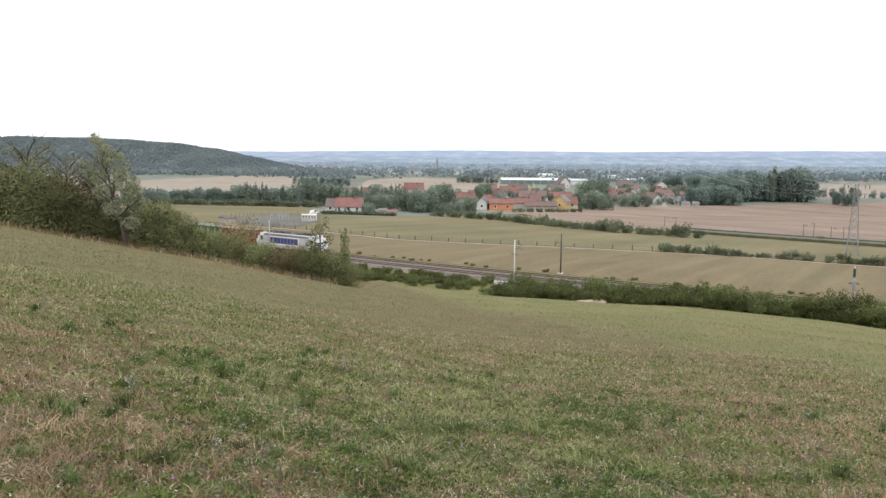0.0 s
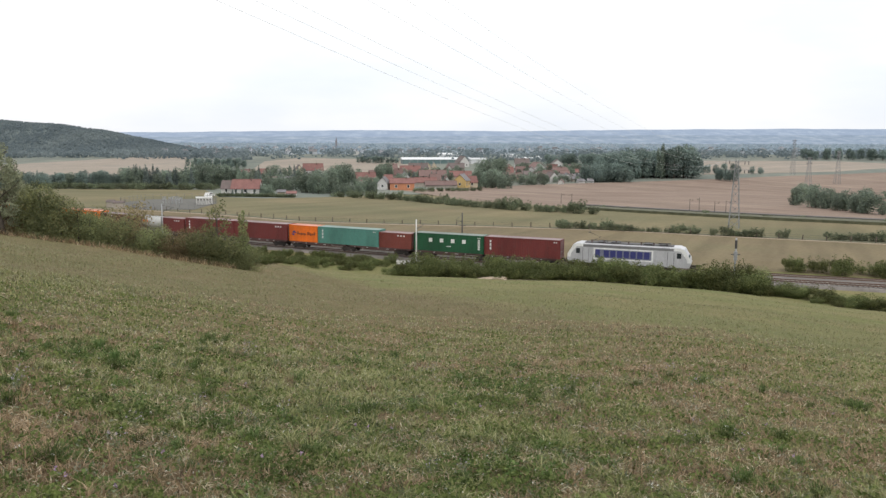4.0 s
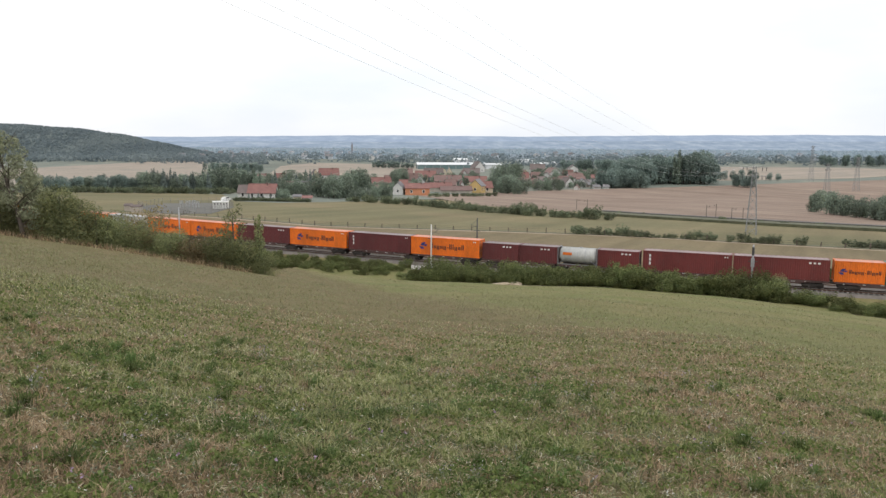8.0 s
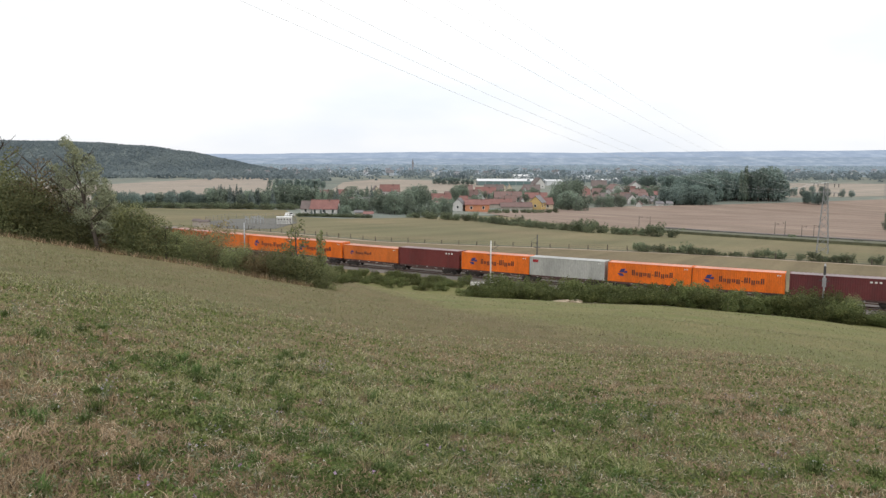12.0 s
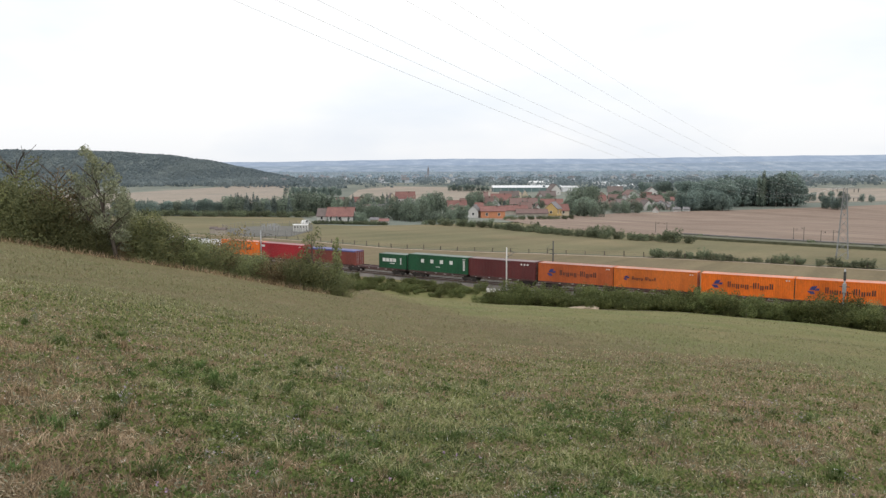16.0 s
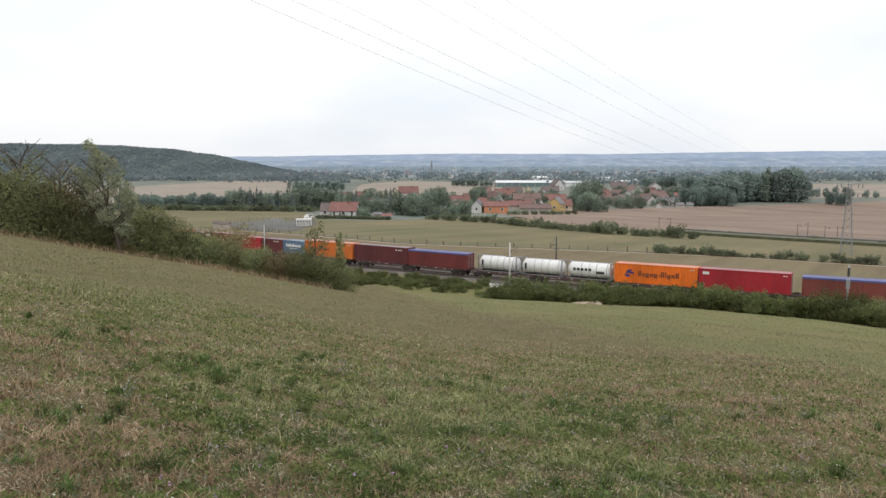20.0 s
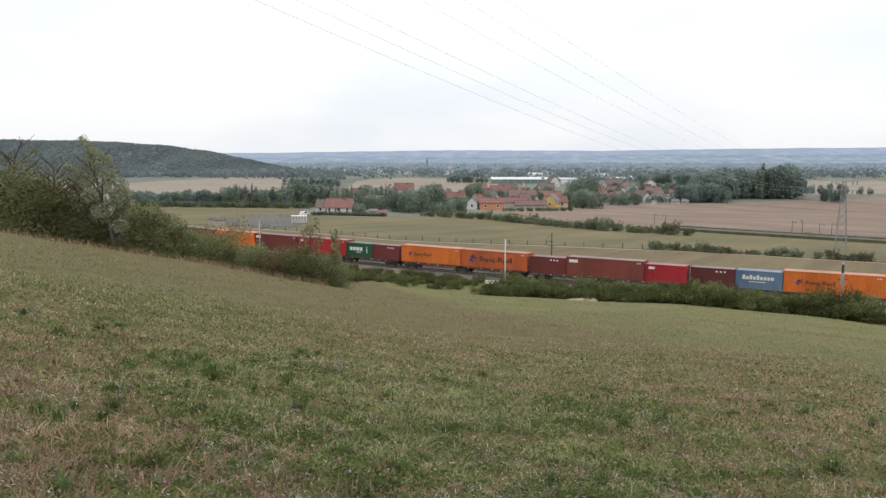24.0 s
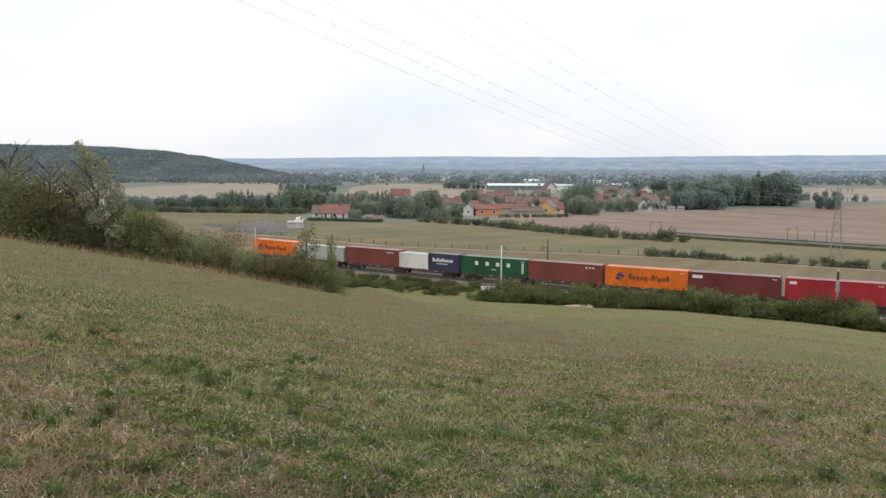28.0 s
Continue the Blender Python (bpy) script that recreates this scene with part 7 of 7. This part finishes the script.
# wagon by wagon, from the locomotive back: feet, height, colour, sign, and 0 feet for an empty space of that length
LOAD = [
    [(40, HC, "oxide", "tall"), (40, HC, "green", "wide")],
    [(20, ST, "rust", "codes"), (40, HC, "teal", "tall"), (20, HC, "orange", "emblem")],
    [(40, HC, "oxide", "codes"), (40, HC, "oxide", "tall")],
    [(20, ST, "oxide", "codes"), ("tank", 0, 0, 0), (20, ST, "maroon", "codes"), (20, ST, "maroon", "codes")],
    [(40, HC, "orange", "emblem"), (40, HC, "maroon", "tall")],
    [(40, HC, "orange", "emblem"), (40, HC, "maroon", "codes")],
    [(40, HC, "orange", "emblem"), (40, HC, "orange", "emblem")],
    [(40, HC, "grey", "corner"), (40, HC, "orange", "emblem")],
    [(40, HC, "oxide", "codes"), (40, ST, "faded", "emblem_small")],
    [(40, HC, "orange", "emblem"), (40, HC, "orange", "emblem")],
    [(40, HC, "faded", "emblem_small"), (40, HC, "burnt", "emblem")],
    [(40, HC, "maroon", "codes"), (40, HC, "green", "wide")],
    [(20, ST, "green", "short"), (0, 4.7, 0, 0), (40, ST, "burnt2", "bluetop")],
    [(40, HC, "red", "corner"), (40, HC, "orange", "emblem")],
    [("tank", 1, 0, 0), ("tank", 1, 0, 0), ("tank", 1, 0, 0)],
    [(40, ST, "oxide", "bluetop"), (40, HC, "maroon", "codes")],
    [(40, HC, "faded", "emblem_small"), (20, ST, "blue", "script"), (20, ST, "maroon", "codes")],
    [(20, ST, "red", "corner"), (40, HC, "rust", "label"), (20, ST, "oxide", "codes")],
    [(40, HC, "burnt", "emblem"), (40, HC, "faded", "emblem_small")],
    [(20, ST, "oxide", "codes"), (20, ST, "green", "short"), (40, HC, "red", "corner")],
    [(40, HC, "oxide", "label"), (40, HC, "orange", "emblem")],
    [(40, HC, "rust", "codes"), (40, HC, "green", "wide")],
    [(20, HC, "navy", "script"), (20, ST, "white", "none"), (40, HC, "rust", "codes")],
    [(40, ST, "grey", "codes"), (40, HC, "orange", "emblem")],
]


def train():
    locomotive()
    for i, load in enumerate(LOAD):
        front = FIRST - COACH_PITCH * i
        wagon(front)
        n = len(load)
        length = sum({20: 6.058, 40: 12.192, "tank": 6.058}.get(l[0], l[1]) for l in load)
        spare = (COACH_PITCH - 0.5 - length) / max(1, n - 1)
        if n > 2 and spare < 0.6 and "tank" not in [l[0] for l in load]:
            spare = min(spare, 0.12)
        if n > 2 and load[0][0] == "tank":
            spare = 0.75
        at = front - 0.25
        for feet, high, colour, style in load:
            if feet == 0:
                at -= high
                continue
            if feet == "tank":
                tank(at, high == 0)
                at -= 7.15 + spare if high else 6.1
                continue
            container(feet, high, "rust" if colour == "burnt2" else colour, style, at)
            at -= {20: 6.058, 40: 12.192}[feet] + spare


train()


# ---------------------------------------------------------------- small things by the track
def trackside():
    x, y = 9.3, 120.4
    ob = thing("cable_trough", "low pale concrete cable trough by the mast", "trough", at=Matrix.Translation((x, y, 0.1)) @ Matrix.Rotation(radians(-12), 4, "Z"))
    part("base", Geo().box(-1.9, 1.9, -0.3, 0.3, -0.3, 0.35), M_CONCRETE, ob)
    for k in range(4):
        part("cover_slab", Geo().box(-1.9 + 0.96 * k, -1.0 + 0.96 * k, -0.34, 0.34, 0.35, 0.43), M_CONCRETE, ob)
    x, y = 39.0, 96.9
    st = thing("marker_stake", "weathered wooden stake in front of the hedge", "stake", at=Matrix.Translation((x, y - 0.8, land_z(x, y - 0.8))))
    part("post", Geo().prism([(-0.05, -0.05), (0.05, -0.05), (0.05, 0.05), (-0.05, 0.05)], -0.3, 1.2, "z"), M_WOOD, st)
    part("cap", Geo().add([(-0.06, -0.06, 1.2), (0.06, -0.06, 1.2), (0.06, 0.06, 1.2), (-0.06, 0.06, 1.2), (0, 0, 1.28)], [(0, 1, 4), (1, 2, 4), (2, 3, 4), (3, 0, 4), (3, 2, 1, 0)]), M_WOOD, st)
    # A narrow sand-coloured strip of uneven width along the hedge foot.
    g = Geo()
    pts = list(line_of([(16.9, 104.4), (27.8, 101.7), (34.6, 99.2), (43.5, 94.4)], 1.0))
    for i, (x, y) in enumerate(pts):
        w = 0.30 + 0.22 * noise.noise(Vector((x * 0.6, y * 0.6, 2)))
        for d in (-w, w):
            g.v.append((x, y - 0.9 + d, land_z(x, y - 0.9 + d) + 0.05))
    g.f = [(2 * i, 2 * i + 2, 2 * i + 3, 2 * i + 1) for i in range(len(pts) - 1)]
    tagged(new("dry_path", g.mesh("dry_path", M_SAND)), "narrow pale strip along the hedge", "path", kind="structure")


trackside()


# ---------------------------------------------------------------- grass in the meadow
def patchy(x, y, size, seed):
    """A smooth random field of about unit spread, with patches of that size."""
    rng = np.random.default_rng(seed)
    f = np.zeros_like(x)
    for i in range(14):
        a, k = rng.uniform(0, 2 * np.pi), rng.uniform(0.6, 1.9) * 2 * np.pi / size
        f += np.sin(k * (x * np.cos(a) + y * np.sin(a)) + rng.uniform(0, 6.3))
    return f / 2.65


def blades(rng, n, rmin, rmax, hmin, hmax, width, want, az0=-42, az1=42):
    """Bent blades thrown over the meadow ahead; want: +1 for the green patches, -1 for the dry ones."""
    m = 3 * n
    r = rmin * (rmax / rmin) ** rng.random(m)
    a = np.radians(rng.uniform(az0, az1, m))
    x, y = r * np.sin(a), r * np.cos(a)
    n_across = 0.984 * x + 0.177 * y
    lush = 0.42 * patchy(x, y, 2.4, 1) + 0.75 * patchy(x, y, 0.75, 2) + 0.6 * patchy(x, y, 0.33, 4) + 0.35 * patchy(x, y, 9.0, 3) + 0.12
    lush -= 2.2 * np.exp(-((x + 2.5) ** 2 / 3.4 + (y - 4.9) ** 2 / 1.6)) + 1.1 * np.exp(-((x + 4.4) ** 2 + (y - 6.6) ** 2) / 3.0) + 1.2 * np.exp(-((x + 5.2) ** 2 + (y - 8.5) ** 2) / 5) - 0.5 * np.exp(-((x - 1.0) ** 2 + (y - 9.0) ** 2) / 16)
    lush += smooth01((r - 11) / 8) * (0.55 * smooth01((n_across - 12.5) / 4) - 0.8 * np.exp(-((n_across - 11) / 2.2) ** 2))
    lush += 0.75 * smooth01((r - 8) / 7) * smooth01((6 - n_across) / 9) * smooth01((75 - r) / 40)
    lush -= 0.4 * smooth01((n_across - 1) / 4) * smooth01((14 - r) / 5)
    f = want * lush + 0.36 * rng.normal(size=m)
    keep = np.flatnonzero(f > 0.05)[:n]
    n = len(keep)
    r, x, y, f = r[keep], x[keep], y[keep], f[keep]
    grow = np.clip(0.35 + 0.55 * f, 0.25, 2.2)
    h = rng.uniform(hmin, hmax, n) * grow
    tall = rng.random(n) < (0.04 if want > 0 else 0.05)
    h[tall] *= 1.9
    z = land(x, y) - 0.01
    b = rng.uniform(0, 2 * np.pi, n)
    lean = rng.uniform(0.3, 1.5, n) * h * np.where(tall, 0.45, 1)
    dx, dy = np.cos(b) * lean, np.sin(b) * lean
    t = b + rng.uniform(0.8, 2.3, n)
    w = width * rng.uniform(0.6, 1.5, n) * (0.5 + 0.075 * r) * np.where(tall, 0.7, 1)
    wx, wy = np.cos(t) * w, np.sin(t) * w
    P = lambda u, k, s: np.stack([x + dx * u * u + s * wx * k, y + dy * u * u + s * wy * k, z + h * u * (1 - 0.3 * u)], -1)
    return np.stack([P(0, 1, -1), P(0, 1, 1), P(0.55, 0.8, 1), P(0.55, 0.8, -1), P(1.0, 0.1, 0)], 1).reshape(-1, 3)


def grass(name, label, material, v):
    n = len(v) // 5
    me = bpy.data.meshes.new(name)
    me.vertices.add(5 * n)
    me.vertices.foreach_set("co", v.astype(np.float32).ravel())
    base = np.arange(n, dtype=np.int32)[:, None] * 5
    idx = np.concatenate([base + [0, 1, 2, 3], base + [3, 2, 4]], 1).ravel()
    me.loops.add(7 * n)
    me.loops.foreach_set("vertex_index", idx.astype(np.int32))
    me.polygons.add(2 * n)
    me.polygons.foreach_set("loop_start", (np.arange(n, dtype=np.int32)[:, None] * 7 + [0, 4]).ravel().astype(np.int32))
    me.materials.append(material)
    me.update(calc_edges=True)
    tagged(new(name, me), label, "grass", kind="stuff")


def herbs(name, label, material, n, size, want, zmin, zmax, rmax, slim, seed):
    """Small leaves and specks among the grass: the broad-leaved herbs, or pale seed heads and dead bits."""
    rng = np.random.default_rng(seed)
    m = 3 * n
    r = 3.7 * (rmax / 3.7) ** rng.random(m)
    a = np.radians(rng.uniform(-42, 42, m))
    x, y = r * np.sin(a), r * np.cos(a)
    f = want * (0.7 * patchy(x, y, 1.6, 11) + 0.9 * patchy(x, y, 0.38, 12)) + 0.45 * rng.normal(size=m)
    keep = np.flatnonzero(f > 0.5)[:n]
    x, y, r = x[keep], y[keep], r[keep]
    k = len(keep)
    c = np.stack([x, y, land(x, y) + rng.uniform(zmin, zmax, k)], -1)
    q = leaf_quads(rng, np.zeros((k, 3)), size, 0.0, rng.normal(size=(k, 3)) * 0.7 + [0, 0, 0.9], slim)
    q = c[:, None, :] + q * (0.75 + 0.045 * r)[:, None, None]
    tagged(new(name, quads_mesh(name, q, material)), label, "plants", kind="stuff")


GR = np.random.default_rng(3)
ROUND = dict(az0=42, az1=318)
grass("green_grass", "short green meadow grass in dense tufts", M_GRASS, np.concatenate([blades(GR, 130000, 3.6, 13, 0.030, 0.095, 0.0040, 1), blades(GR, 60000, 11, 24, 0.04, 0.10, 0.0036, 1), blades(GR, 14000, 0.5, 4.3, 0.03, 0.09, 0.0040, 1, -180, 180)]))
grass("far_green_grass", "green aftermath down the slope", M_GRASS_FAR, np.concatenate([blades(GR, 60000, 20, 50, 0.05, 0.11, 0.0036, 1), blades(GR, 24000, 45, 118, 0.06, 0.13, 0.0034, 1), blades(GR, 26000, 4.0, 30, 0.04, 0.11, 0.0042, 1, **ROUND)]))
grass("dry_grass", "short straw-dry meadow grass between green tufts", M_STRAWBLADE, np.concatenate([blades(GR, 110000, 3.6, 13, 0.025, 0.085, 0.0032, -1), blades(GR, 55000, 11, 24, 0.035, 0.09, 0.0032, -1), blades(GR, 14000, 0.5, 4.3, 0.03, 0.07, 0.0034, -1, -180, 180)]))
grass("far_dry_grass", "straw-dry grass down the slope", M_STRAW_FAR, np.concatenate([blades(GR, 45000, 20, 50, 0.04, 0.10, 0.0034, -1), blades(GR, 16000, 45, 118, 0.06, 0.12, 0.0034, -1), blades(GR, 26000, 4.0, 30, 0.03, 0.09, 0.0036, -1, **ROUND)]))
M_HERB = leaf_mat("herb_leaves", (0.070, 0.112, 0.034), (0.135, 0.190, 0.060), (0.210, 0.262, 0.100), 2.5, 0.1)
M_HERB_GREY = leaf_mat("grey_green_leaves", (0.115, 0.140, 0.098), (0.190, 0.215, 0.150), (0.28, 0.30, 0.22), 2.5, 0.1)
M_CHAFF = leaf_mat("dead_bits", (0.17, 0.12, 0.08), (0.36, 0.29, 0.205), (0.66, 0.60, 0.48), 2.5, 0.1)
herbs("meadow_herbs", "broad-leaved green herbs creeping between the grass", M_HERB, 46000, 0.040, 1, 0.01, 0.075, 20, 0.8, 41)
herbs("grey_herbs", "grey-green herb leaves in loose patches", M_HERB_GREY, 12000, 0.034, -1, 0.02, 0.09, 22, 0.5, 43)
herbs("dead_stalks", "pale dead stalks and seed heads in the grass", M_CHAFF, 60000, 0.046, -1, 0.005, 0.07, 24, 0.22, 47)


# ---------------------------------------------------------------- what moves
def motions():
    for ob, offset, z in MOVING:
        rows = []
        for k in range(29):
            x, y, d = on_track(offset + SPEED * k + float(np.interp(k, LAG_T, LAG_S)))
            rows.append((float(k), Matrix.Translation((x, y, z)) @ Matrix.Rotation(d, 4, "Z")))
        walk(ob, rows)


motions()
